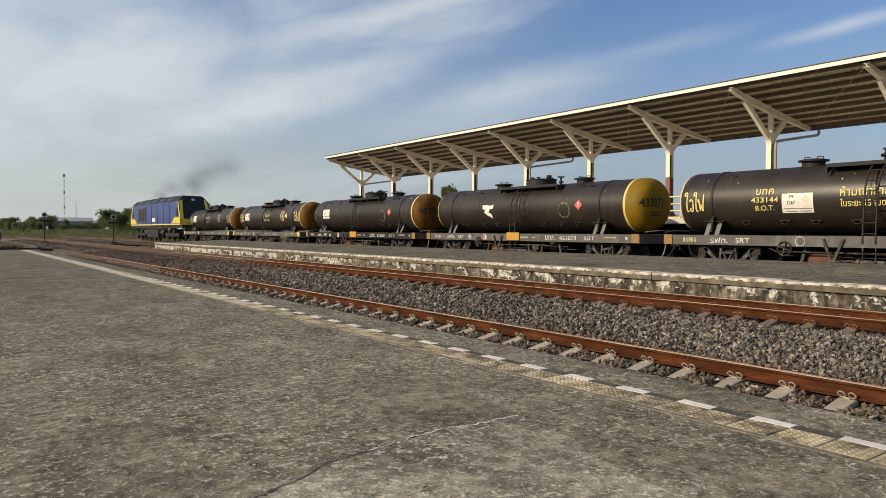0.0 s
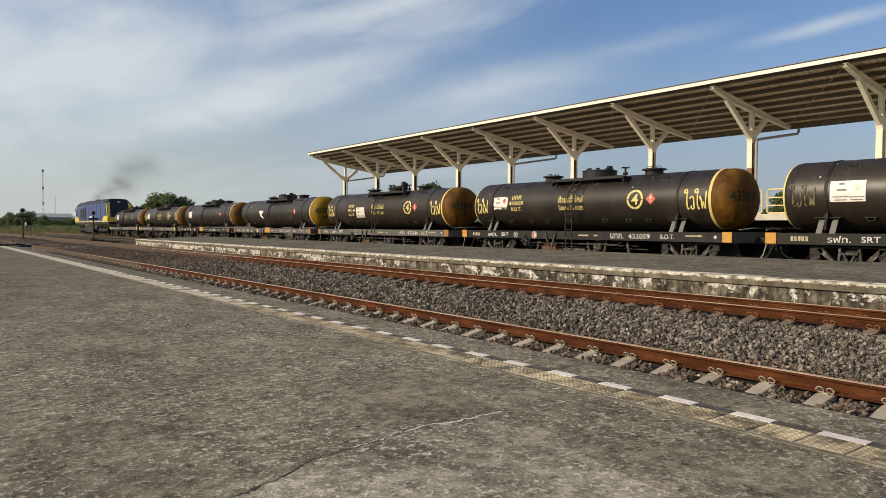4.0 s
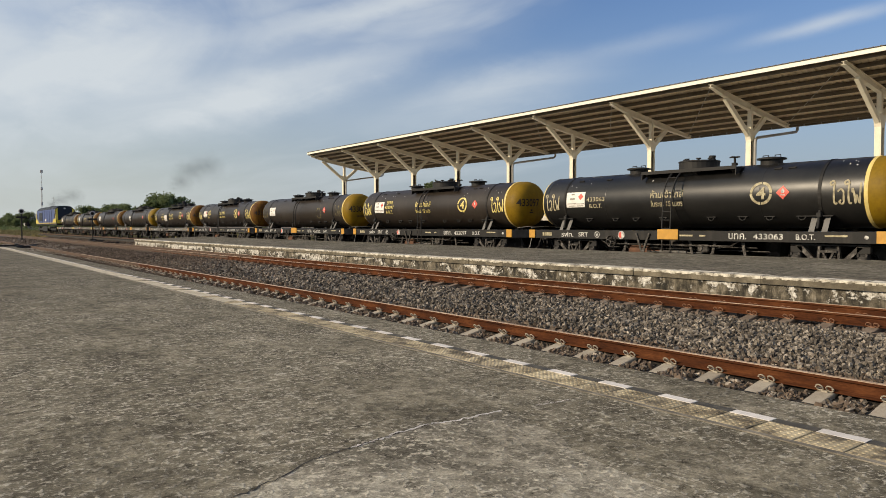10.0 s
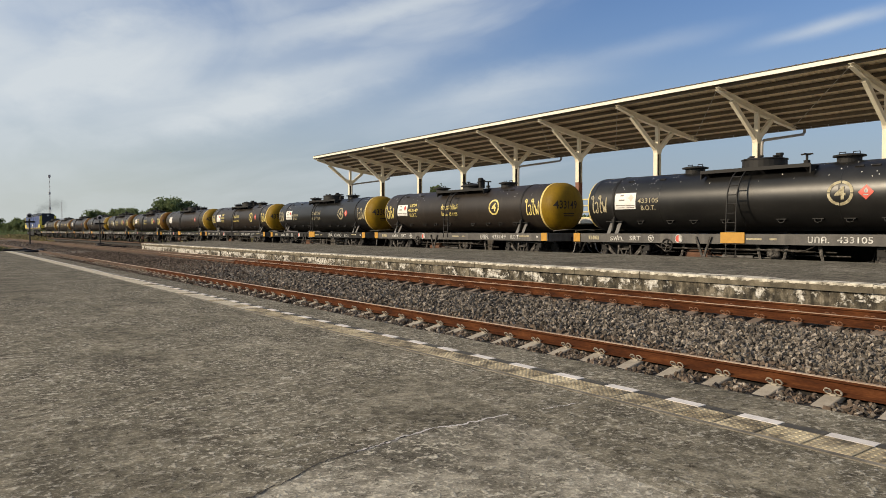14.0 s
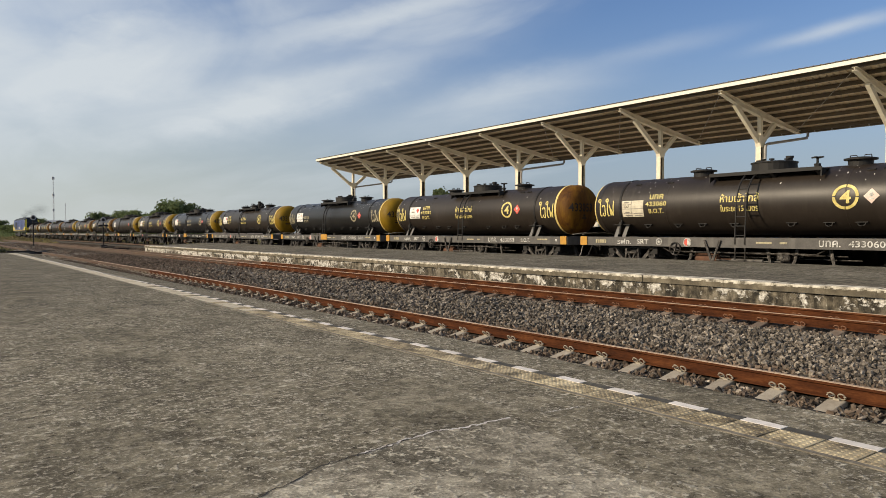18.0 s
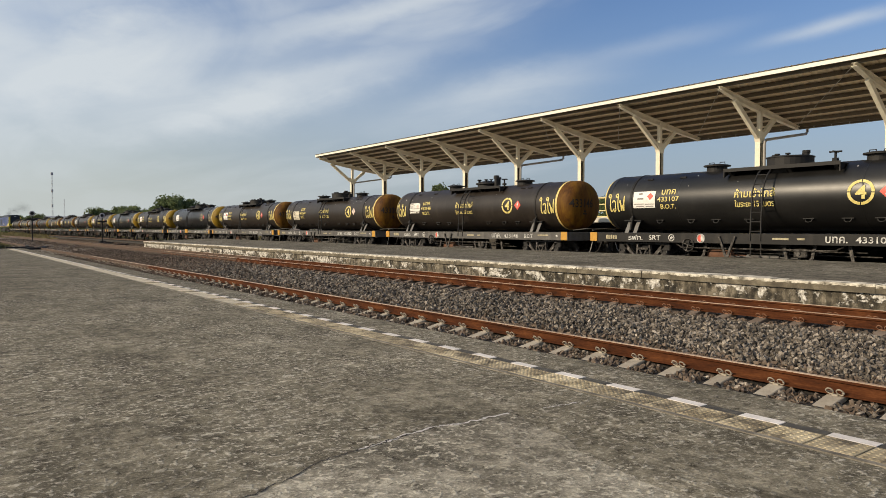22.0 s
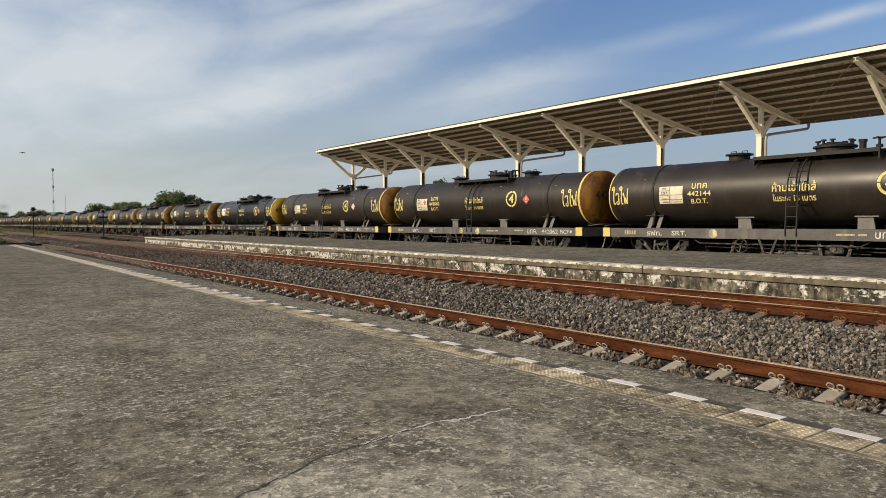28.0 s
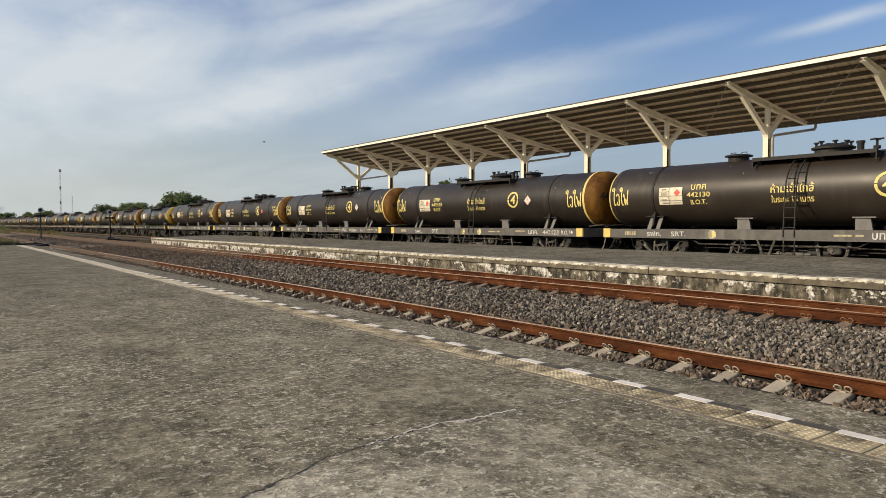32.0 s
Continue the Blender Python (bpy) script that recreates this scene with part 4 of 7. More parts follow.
CHALK = material("chalky_edge", [(0.36, grey(0.10, 0.1)), (0.46, grey(0.48, 0.08)), (0.64, grey(0.70, 0.06))], 14, 0.95)
CRACK = plain("crack_dark", (0.035, 0.032, 0.03), 1.0)


def far_z(x):
    return 0.517 + (x - FAR_EDGE) * 0.031


def platform_far():
    p = structure(new("platform_far"), "raised island platform with a peeling whitewashed edge wall", "platform")
    bm = bmesh.new()
    prism(bm, [(FAR_EDGE + 0.06, -0.3), (FAR_EDGE + 0.06, 0.42), (FAR_EDGE + 0.02, 0.45), (FAR_EDGE + 0.3, far_z(FAR_EDGE + .3) - 0.004), (FAR_BACK, far_z(FAR_BACK)), (FAR_BACK, -0.3)], -30, FAR_END)
    part("deck", bm, PAVING_FAR, p)
    # the edge wall in panels, each a little out of line
    rng = random.Random(11)
    y = -10.0
    while y < FAR_END:
        w = min(rng.uniform(2.6, 3.4), FAR_END - y)
        bm = bmesh.new()
        o = rng.uniform(0, 0.012)
        box(bm, FAR_EDGE - o, FAR_EDGE + 0.05, y, y + w - 0.002, -0.3, 0.43)
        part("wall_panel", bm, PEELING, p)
        y += w
    y = -10.0
    while y < FAR_END:
        w = min(rng.uniform(0.9, 1.1), FAR_END - y)
        bm = bmesh.new()
        o, u = rng.uniform(-0.012, 0.012), rng.uniform(-0.005, 0.005)
        prism(bm, [(FAR_EDGE - 0.06 + o, 0.366), (FAR_EDGE - 0.06 + o, far_z(FAR_EDGE) - 0.012 + u), (FAR_EDGE - 0.047 + o, far_z(FAR_EDGE) - 0.001 + u), (FAR_EDGE + 0.50, far_z(FAR_EDGE + 0.5) + u), (FAR_EDGE + 0.50, 0.430), (FAR_EDGE + 0.02, 0.430), (FAR_EDGE + 0.02, 0.366)], y, y + w - 0.003)
        cs = part("coping_stone", bm, NOSE, p)
        bm = bmesh.new()
        hem = rng.uniform(0.036, 0.052)
        zt = far_z(FAR_EDGE) + u
        xf = FAR_EDGE - 0.06 + o
        hems = [hem + rng.choice((-0.02, -0.006, 0.0, 0.004, 0.010)) + rng.uniform(-0.005, 0.005) for _ in range(18)]
        for i in range(18):
            ya, yb = y + 0.002 + (w - 0.005) * i / 18, y + 0.002 + (w - 0.005) * (i + 1) / 18
            ring = [[bm.verts.new((xf + a, yy, zt + b)) for a, b in ((-0.004, -h), (-0.004, -0.012), (0.010, 0.003))] for yy, h in ((ya, hems[i]), (yb, hems[i] + 0.004))]
            for k in range(2):
                bm.faces.new((ring[0][k], ring[0][k + 1], ring[1][k + 1], ring[1][k]))
        part("painted_nose", bm, COPING, cs, "ragged whitewash on the coping's nose")
        bm = bmesh.new()
        e0, e1 = rng.uniform(-0.046, -0.03), rng.uniform(0.20, 0.34)
        prism(bm, [(FAR_EDGE + e0, far_z(FAR_EDGE + e0) + u + 0.001), (FAR_EDGE + e0, far_z(FAR_EDGE + e0) + u + 0.004), (FAR_EDGE + e1, far_z(FAR_EDGE + e1) + u + 0.004), (FAR_EDGE + e1, far_z(FAR_EDGE + e1) + u + 0.001)], y + 0.003, y + w - 0.012)
        part("painted_edge", bm, COPING, cs, "worn whitewashed platform edge line")
        y += w
    bm = bmesh.new()
    box(bm, FAR_EDGE, FAR_BACK, FAR_END, FAR_END + 0.08, -0.3, 0.5)
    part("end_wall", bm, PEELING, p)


# the high platform behind the train, and its canopy
COL_X, COL_Y0, BAY = 28.5, 10.94, 5.0
ROOF_X0, ROOF_Z0, ROOF_X1, ROOF_Z1 = 25.4, 7.34, 32.1, 6.19
ROOF_Y0, ROOF_Y1 = -18.0, 51.3


def roof_z(x):
    return ROOF_Z0 + (ROOF_Z1 - ROOF_Z0) * (x - ROOF_X0) / (ROOF_X1 - ROOF_X0)


HIGH_X, HIGH_Z = 23.4, 1.95


def platform_high():
    p = structure(new("platform_high"), "pale concrete high platform on crosshead piers", "platform")
    bm = bmesh.new()
    box(bm, HIGH_X, HIGH_X + 9.5, -18, 62, HIGH_Z - 0.22, HIGH_Z, 0.015)
    part("deck", bm, DECK, p)
    for i in range(20):
        y = 61 - 4.0 * i
        bm = bmesh.new()
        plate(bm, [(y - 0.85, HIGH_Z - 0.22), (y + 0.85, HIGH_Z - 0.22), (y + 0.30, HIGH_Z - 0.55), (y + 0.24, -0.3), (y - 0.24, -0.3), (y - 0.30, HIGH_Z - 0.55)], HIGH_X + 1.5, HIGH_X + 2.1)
        part("pier", bm, UNDER_DECK_SHADE, p)
    # added wall that closes the space under the deck, also in painted shade
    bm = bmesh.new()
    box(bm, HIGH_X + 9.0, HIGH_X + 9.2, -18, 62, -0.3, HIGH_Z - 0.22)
    part("back_wall", bm, UNDER_DECK_SHADE, p)


def railing(y0, y1):
    r = new("guard_rail")
    r.matrix_basis = pose(HIGH_X + 0.12, y1, HIGH_Z - 0.09)
    tagged(r, "pale yellow tubular steel guard rail on the platform edge", "railing", "guard rails along the high platform")
    w = y1 - y0 - 0.12
    bm = bmesh.new()
    loop = [(0, -0.06, 0.18), (0, -0.06, 0.86), (0, -0.12, 0.93), (0, -w + 0.06, 0.93), (0, -w, 0.86), (0, -w, 0.18), (0, -w + 0.06, 0.12), (0, -0.12, 0.12), (0, -0.06, 0.18)]
    tube(bm, loop, 0.032, 8)
    part("frame", bm, YELLOW_RAIL, r)
    for z in (0.38, 0.65):
        bm = bmesh.new()
        rod(bm, (0, -0.06, z), (0, -w, z), 0.026)
        part("bar", bm, YELLOW_RAIL, r)
    for k in (0.25, 0.75):
        bm = bmesh.new()
        rod(bm, (0, -w * k, 0.0), (0, -w * k, 0.13), 0.03)
        part("foot", bm, YELLOW_RAIL, r)


def canopy():
    c = structure(new("canopy"), "cream steel platform canopy with a sloping corrugated roof", "canopy")
    # roof sheet with ribs
    bm = bmesh.new()
    n = int((ROOF_Y1 - ROOF_Y0) / 0.25)
    rows = []
    for i in range(n + 1):
        y = ROOF_Y0 + i * 0.25
        for dy, dz in ((0.0, 0.0), (0.19, 0.0), (0.20, 0.03), (0.24, 0.03)):
            if y + dy <= ROOF_Y1:
                rows.append([bm.verts.new((x, y + dy, z + dz + s)) for s in (0, 0.012) for x, z in ((ROOF_X0, ROOF_Z0 - 0.03), (ROOF_X1, ROOF_Z1 - 0.03))])
    for a, b in zip(rows, rows[1:]):
        bm.faces.new((a[0], a[1], b[1], b[0]))
        bm.faces.new((a[2], b[2], b[3], a[3]))
    part("roof_sheet", bm, ROOF_SHEET, c)
    bm = bmesh.new()
    box(bm, ROOF_X0 - 0.05, ROOF_X0 - 0.005, ROOF_Y0, ROOF_Y1 + 0.05, ROOF_Z0 - 0.155, ROOF_Z0 - 0.005, 0.004)
    part("front_fascia", bm, FASCIA, c, "sunlit cream front fascia")
    bm = bmesh.new()
    for i in range(int((ROOF_Y1 - ROOF_Y0) / 0.25)):
        y = ROOF_Y0 + 0.25 * i
        box(bm, ROOF_X0 - 0.09, ROOF_X0, y, y + 0.19, ROOF_Z0 + 0.004, ROOF_Z0 + 0.022)
        box(bm, ROOF_X0 - 0.09, ROOF_X0, y + 0.192, y + 0.248, ROOF_Z0 + 0.008, ROOF_Z0 + 0.034)
    tagged(part("sheet_edge", bm, PURLIN, c, "dark ribbed edge of the roof sheets"), kind="stuff")
    bm = bmesh.new()
    prism(bm, [(ROOF_X0, ROOF_Z0 - 0.2), (ROOF_X0, ROOF_Z0 + 0.03), (ROOF_X1, ROOF_Z1 + 0.03), (ROOF_X1, ROOF_Z1 - 0.16)], ROOF_Y1 + 0.003, ROOF_Y1 + 0.045)
    part("end_fascia", bm, FASCIA, c)
    bm = bmesh.new()
    prism(bm, [(ROOF_X1 - 0.02, ROOF_Z1 - 0.02), (ROOF_X1 - 0.02, ROOF_Z1 - 0.2), (ROOF_X1 + 0.2, ROOF_Z1 - 0.2), (ROOF_X1 + 0.2, ROOF_Z1 - 0.02), (ROOF_X1 + 0.18, ROOF_Z1 - 0.02), (ROOF_X1 + 0.18, ROOF_Z1 - 0.17), (ROOF_X1, ROOF_Z1 - 0.17), (ROOF_X1, ROOF_Z1 - 0.02)], ROOF_Y0, ROOF_Y1)
    gt = part("gutter", bm, PURLIN, c, "brown rain gutter")
    for i in range(92):
        y = ROOF_Y0 + 0.4 + 0.75 * i
        put("gutter_bracket", mesh_of("gutter_bracket", lambda m: (box(m, -0.03, 0.21, -0.02, 0.02, -0.212, -0.202), box(m, -0.034, -0.024, -0.02, 0.02, -0.212, -0.02), box(m, 0.202, 0.212, -0.02, 0.02, -0.212, -0.015)), PIPE), gt, m=pose(ROOF_X1, y, ROOF_Z1))
    for k in range(9):
        x = ROOF_X0 + 0.25 + k * (ROOF_X1 - ROOF_X0 - 0.5) / 8
        z = roof_z(x) - 0.05
        bm = bmesh.new()
        prism(bm, [(x - 0.035, z), (x + 0.035, z), (x + 0.035, z - 0.012), (x - 0.023, z - 0.012), (x - 0.023, z - 0.138), (x + 0.035, z - 0.138), (x + 0.035, z - 0.15), (x - 0.035, z - 0.15)], ROOF_Y0, ROOF_Y1)
        part("purlin", bm, PURLIN, c)
    for i in range(14):
        y = COL_Y0 + BAY * (8 - i)
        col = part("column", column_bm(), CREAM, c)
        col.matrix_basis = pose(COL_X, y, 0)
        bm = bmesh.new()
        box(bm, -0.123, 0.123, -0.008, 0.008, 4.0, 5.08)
        part("column_web", bm, WEB_SHADE, col, "dark brown column web")
        bm = bmesh.new()
        for sx in (-1, 1):
            box(bm, sx * 0.135 - 0.0145, sx * 0.135 + 0.0145, -0.118, 0.118, HIGH_Z + 0.05, 4.0, 0.003)
        box(bm, -0.12, 0.12, -0.0105, 0.0105, HIGH_Z + 0.05, 4.0)
        part("painted_base", bm, MAROON, col, "red-brown painted lower shaft")
        bm = bmesh.new()
        for (xa, xb) in ((ROOF_X0 + 0.1, ROOF_X1 - 0.35),):
            za, zb = roof_z(xa) - 0.2, roof_z(xb) - 0.2
            # I section rafter, shallower at its tips
            prism_pts = [(xa - COL_X, za), (xb - COL_X, zb), (xb - COL_X, zb - 0.14), (0.6, roof_z(COL_X + 0.6) - 0.46), (-1.6, roof_z(COL_X - 1.6) - 0.46), (xa - COL_X, za - 0.14)]
            prism(bm, prism_pts, -0.012, 0.012)
            for up, dn in (((xa, za), (xb, zb)),):
                prism(bm, [(up[0] - COL_X, up[1]), (dn[0] - COL_X, dn[1]), (dn[0] - COL_X, dn[1] - 0.02), (up[0] - COL_X, up[1] - 0.02)], -0.09, 0.09)
            low = prism_pts[2:][::-1]
            for a, b in zip(low, low[1:]):
                prism(bm, [a, b, (b[0], b[1] + 0.02), (a[0], a[1] + 0.02)], -0.09, 0.09)
        part("rafter", bm, CREAM, col)
        bm = bmesh.new()
        strut(bm, (-0.05, 5.25), (-1.95, roof_z(COL_X - 1.95) - 0.46), 0.10, 0.075)
        part("brace", bm, CREAM, col)
        bm = bmesh.new()
        strut(bm, (0.05, 5.25), (1.15, roof_z(COL_X + 1.15) - 0.44), 0.10, 0.075)
        part("brace", bm, CREAM, col)
        bm = bmesh.new()
        plate_x = [(-0.34, 5.62), (-0.12, 5.55), (0.12, 5.53), (0.32, 5.58), (0.135, 5.08), (-0.135, 5.08)]
        prism(bm, plate_x, -0.118, 0.118)
        part("gusset", bm, CREAM, col)
        if i in (0, 4, 7, 11):
            bm = bmesh.new()
            x0 = ROOF_X1 + 0.05 - COL_X
            tube(bm, [(x0, -0.21, ROOF_Z1 - 0.2), (x0, -0.21, ROOF_Z1 - 0.36), (x0 - 0.12, -0.21, ROOF_Z1 - 0.46), (0.2, -0.21, 5.22), (0.05, -0.21, 5.12), (0.03, -0.21, 4.9), (0.03, -0.21, HIGH_Z)], 0.06, 10)
            part("downpipe", bm, PIPE, col, "grey rainwater downpipe")
        if i in (5, 6, 7, 8, 9, 10):
            bm = bmesh.new()
            tube(bm, [(ROOF_X0 + 0.15 - COL_X, 0, ROOF_Z0 - 0.28), (ROOF_X1 - 0.6 - COL_X, BAY, roof_z(ROOF_X1 - 0.6) - 0.3)][::-1], 0.012, 5)
            part("bracing_wire", bm, PIPE, col)


def strut(bm, a, b, w, d):
    """A bar in the x, z plane from a to b, w wide and d deep to either side."""
    v = Vector((b[0] - a[0], 0, b[1] - a[1]))
    n = Vector((-v.z, 0, v.x)).normalized() * w
    A, B = Vector((a[0], 0, a[1])), Vector((b[0], 0, b[1]))
    prism(bm, [((A + n).x, (A + n).z), ((B + n).x, (B + n).z), ((B - n).x, (B - n).z), ((A - n).x, (A - n).z)], -d, d)


def column_bm():
    bm = bmesh.new()
    for sx in (-1, 1):
        box(bm, sx * 0.135 - 0.012, sx * 0.135 + 0.012, -0.115, 0.115, HIGH_Z, 5.3, 0.003)
    box(bm, -0.085, 0.085, -0.085, 0.085, 5.3, roof_z(COL_X) - 0.3, 0.005)
    box(bm, -0.3, 0.3, -0.3, 0.3, HIGH_Z, HIGH_Z + 0.05, 0.008)
    return bm


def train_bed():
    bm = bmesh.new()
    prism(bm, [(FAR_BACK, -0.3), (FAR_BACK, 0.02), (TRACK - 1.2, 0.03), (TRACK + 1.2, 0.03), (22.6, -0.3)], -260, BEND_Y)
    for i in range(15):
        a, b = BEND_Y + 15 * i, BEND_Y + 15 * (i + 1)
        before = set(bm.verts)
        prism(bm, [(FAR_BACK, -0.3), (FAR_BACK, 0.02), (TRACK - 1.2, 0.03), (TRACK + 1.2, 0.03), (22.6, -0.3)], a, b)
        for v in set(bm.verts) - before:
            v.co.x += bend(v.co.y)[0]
    structure(link("train_track_bed", bm, TRAIN_BED_SHADE), "dark ballast under the train", "ballast")


ground()
ballast_bed()
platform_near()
platform_far()
platform_high()
for i in range(19):
    railing(56.6 - 4.0 * (i + 1), 56.6 - 4.0 * i)
canopy()
train_bed()
railway_track(N1, -0.17, (N1,), "rusty rail on pale concrete sleepers beside the platform")
railway_track(A_RAIL, 0.04, (A_RAIL, B_RAIL), "rusty metre-gauge track on concrete sleepers")
t3 = structure(new("railway_track"), "rails under the tank train", "track")
for x in (TRACK - 0.535, TRACK + 0.535):
    rail(x, RAIL_Z - 0.156, -260, 320, t3, True)

# ---------------------------------------------------------------- the train
PITCH_A, PITCH_B = 13.21, 13.75
SILL_Z0, SILL_Z1 = 0.85, 1.138
WHEEL_R = 0.43


def run(t):
    """Metres that the train has gone at t seconds; it gathers speed slowly."""
    u = (t - 16) / 16
    return SPEED_SUM(u) - SPEED_SUM(-1.0)


def SPEED_SUM(u):
    return 18.8 * (RUN[0] * u + RUN[1] * u ** 2 + RUN[2] * u ** 3 + RUN[3] * u ** 4 + RUN[4] * u ** 5)


RUN = (5.44347, 0.27417, -0.09942, 0.02689, 0.04406)
MOVERS, ROLLERS = [], collections.defaultdict(list)


class Tank:
    """Where a mark lies on a lying tank's near side: u to the right from y, v along the shell from the middle height."""

    def __init__(self, r, zc, gap=0.006):
        self.r, self.zc, self.gap = r, zc, gap

    def lay(self, y, v0):
        def fn(u, v):
            k = (v0 + v) / self.r
            rr = self.r + self.gap
            return (-rr * math.cos(k), y - u, self.zc + rr * math.sin(k))
        return fn


def bogie(wagon, y):
    b = put("bogie", mesh_of("bogie_bolster", lambda m: (box(m, -1.05, 1.05, -0.2, 0.2, 0.55, 0.78, 0.03), rod(m, (0, 0, 0.7), (0, 0, 0.86), 0.2, 16)), FRAME_BLACK), wagon, m=pose(0, y, 0))
    for sx, turn in ((-1.12, 0), (1.12, 180)):
        put("side_frame", mesh_of("bogie_side", truss, BOGIE), b, m=pose(sx, 0, 0, 0, 0, turn))
        put("tie_bar", mesh_of("bogie_tie", lambda m: (plate(m, [(-0.98, 0.77), (0.98, 0.77), (0.98, 0.81), (-0.98, 0.81)], -0.06, 0.06),
                                                       plate(m, [(-0.95, 0.25), (0.95, 0.25), (0.95, 0.285), (-0.95, 0.285)], -0.05, 0.05)), FRAME_BLACK), b, m=pose(sx, 0, 0))
    for sy in (-0.825, 0.825):
        w = put("wheelset", wheelset_mesh(), b, m=pose(0, sy, WHEEL_R))
        ROLLERS[(0, sy)].append(w)
        for sx, turn in ((-1.12, 0), (1.12, 180)):
            bx = put("axle_box", mesh_of("axle_box", lambda m: (box(m, -0.11, 0.1, -0.13, 0.13, -0.14, 0.17, 0.03), box(m, -0.06, 0.06, -0.17, 0.17, 0.15, 0.34, 0.02)), RAW_STEEL), b, m=pose(sx, sy, WHEEL_R, 0, 0, turn))
            put("cover", mesh_of("axle_cover", lambda m: (lathe(m, [(0.11, -0.11), (0.11, -0.135), (0.085, -0.15), (0.03, -0.155)], "x", 14), box(m, -0.135, -0.10, -0.12, -0.07, 0.08, 0.16), box(m, -0.135, -0.10, 0.07, 0.12, 0.08, 0.16)), BOGIE), bx)
    for sx in (-1.12, 1.12):
        for sy in (-0.12, 0.12):
            put("spring", mesh_of("coil_spring", coil, BOGIE), b, m=pose(sx, sy, 0.37))
    for k in (-1, 1):
        put("brake_beam", mesh_of("brake_beam", lambda m: (rod(m, (-0.9, 0, 0.42), (0.9, 0, 0.42), 0.035, 8), rod(m, (-0.62, 0, 0.42), (-0.62, -0.12, 0.84), 0.022, 6), rod(m, (0.62, 0, 0.42), (0.62, -0.12, 0.84), 0.022, 6)), RAW_STEEL), b, m=pose(0, k * 1.31, 0, 0, 0, 0 if k > 0 else 180))


def coil(m):
    tube(m, [(0.055 * math.cos(k), 0.055 * math.sin(k), 0.012 + k * 0.0075) for k in [i * 0.7 for i in range(40)]], 0.016, 5)


def truss(m):
    """A diamond side frame: two slanting arms, spring plank and posts."""
    for k in (-1, 1):
        q = [(k * 0.84, 0.76), (k * 0.70, 0.79), (k * 0.29, 0.37), (k * 0.41, 0.34)]
        plate(m, q if k > 0 else q[::-1], -0.06, 0.06)
        q = [(k * 0.23, 0.36), (k * 0.30, 0.36), (k * 0.26, 0.76), (k * 0.20, 0.76)]
        plate(m, q if k > 0 else q[::-1], -0.08, 0.03)
        q = [(k * 0.16, 0.62), (k * 0.11, 0.62), (k * 0.02, 0.44), (k * 0.07, 0.44)]
        plate(m, q if k > 0 else q[::-1], -0.10, -0.05)
    plate(m, [(-0.44, 0.30), (0.44, 0.30), (0.44, 0.375), (-0.44, 0.375)], -0.09, 0.09)
    plate(m, [(-0.22, 0.60), (0.22, 0.60), (0.22, 0.66), (-0.22, 0.66)], -0.12, 0.05)


def wheelset_mesh():
    def make(m):
        rod(m, (-1.05, 0, 0), (1.05, 0, 0), 0.07, 12)
        for s in (-1, 1):
            x = s * 0.535
            lathe(m, [(0.08, x - 0.05), (0.12, x - 0.07), (0.14, x - 0.02), (0.35, x - 0.03), (0.37, x - 0.065), (WHEEL_R, x - 0.065), (WHEEL_R, x + 0.03),
                      (WHEEL_R + (0.028 if s < 0 else 0), x + 0.045), (0.37, x + 0.065), (0.35, x + 0.02), (0.14, x + 0.02), (0.12, x + 0.07), (0.08, x + 0.05)], "x", 28)
            for k in range(4):
                a = k * math.pi / 2
                rod(m, (x - 0.034, 0.25 * math.cos(a), 0.25 * math.sin(a)), (x + 0.03, 0.25 * math.cos(a), 0.25 * math.sin(a)), 0.035, 8)
    return mesh_of("wheelset", make, WHEEL)


def shell(r, y0, y1, zc):
    def make(m):
        seg = 40
        prof = [(r, y0)]
        for k in (0.25, 0.5, 0.75):
            y = y0 + (y1 - y0) * k
            prof += [(r, y + 0.02), (r + 0.004, y + 0.012), (r + 0.004, y - 0.012), (r, y - 0.02)]
        prof.append((r, y1))
        lathe(m, prof, "y", seg, (0, 0, zc), close=True)
    return make


HEAD_N = 3.3


def dished(r, depth, rim, skirt):
    """A tank's flanged end towards -y: rim, straight skirt, rounded knuckle and shallow face."""
    def make(m):
        prof = [(r + 0.005, rim), (r + 0.005, 0.0), (r, -skirt)]
        for i in range(1, 15):
            k = i / 14 * math.pi / 2
            prof.append((max(0.004, r * math.cos(k) ** (2 / HEAD_N)), -skirt - depth * math.sin(k) ** (2 / HEAD_N)))
        lathe(m, prof, "y", 44, (0, 0, 0), close=True)
    return make


def front_dished(r, depth, rim):
    """The leading end: the shell's paint runs over the knuckle."""
    def make(m):
        dished(r, depth, rim, 0.01)(m)
        for f in m.faces:
            if f.calc_center_median().y > -0.62 * depth:
                f.material_index = 1
    return make


def head_point(r, depth, x, z):
    """How far the tank end stands out at x, z."""
    q = min(1.0, math.hypot(x, z) / r)
    return -depth * (1 - q ** HEAD_N) ** (1 / HEAD_N)


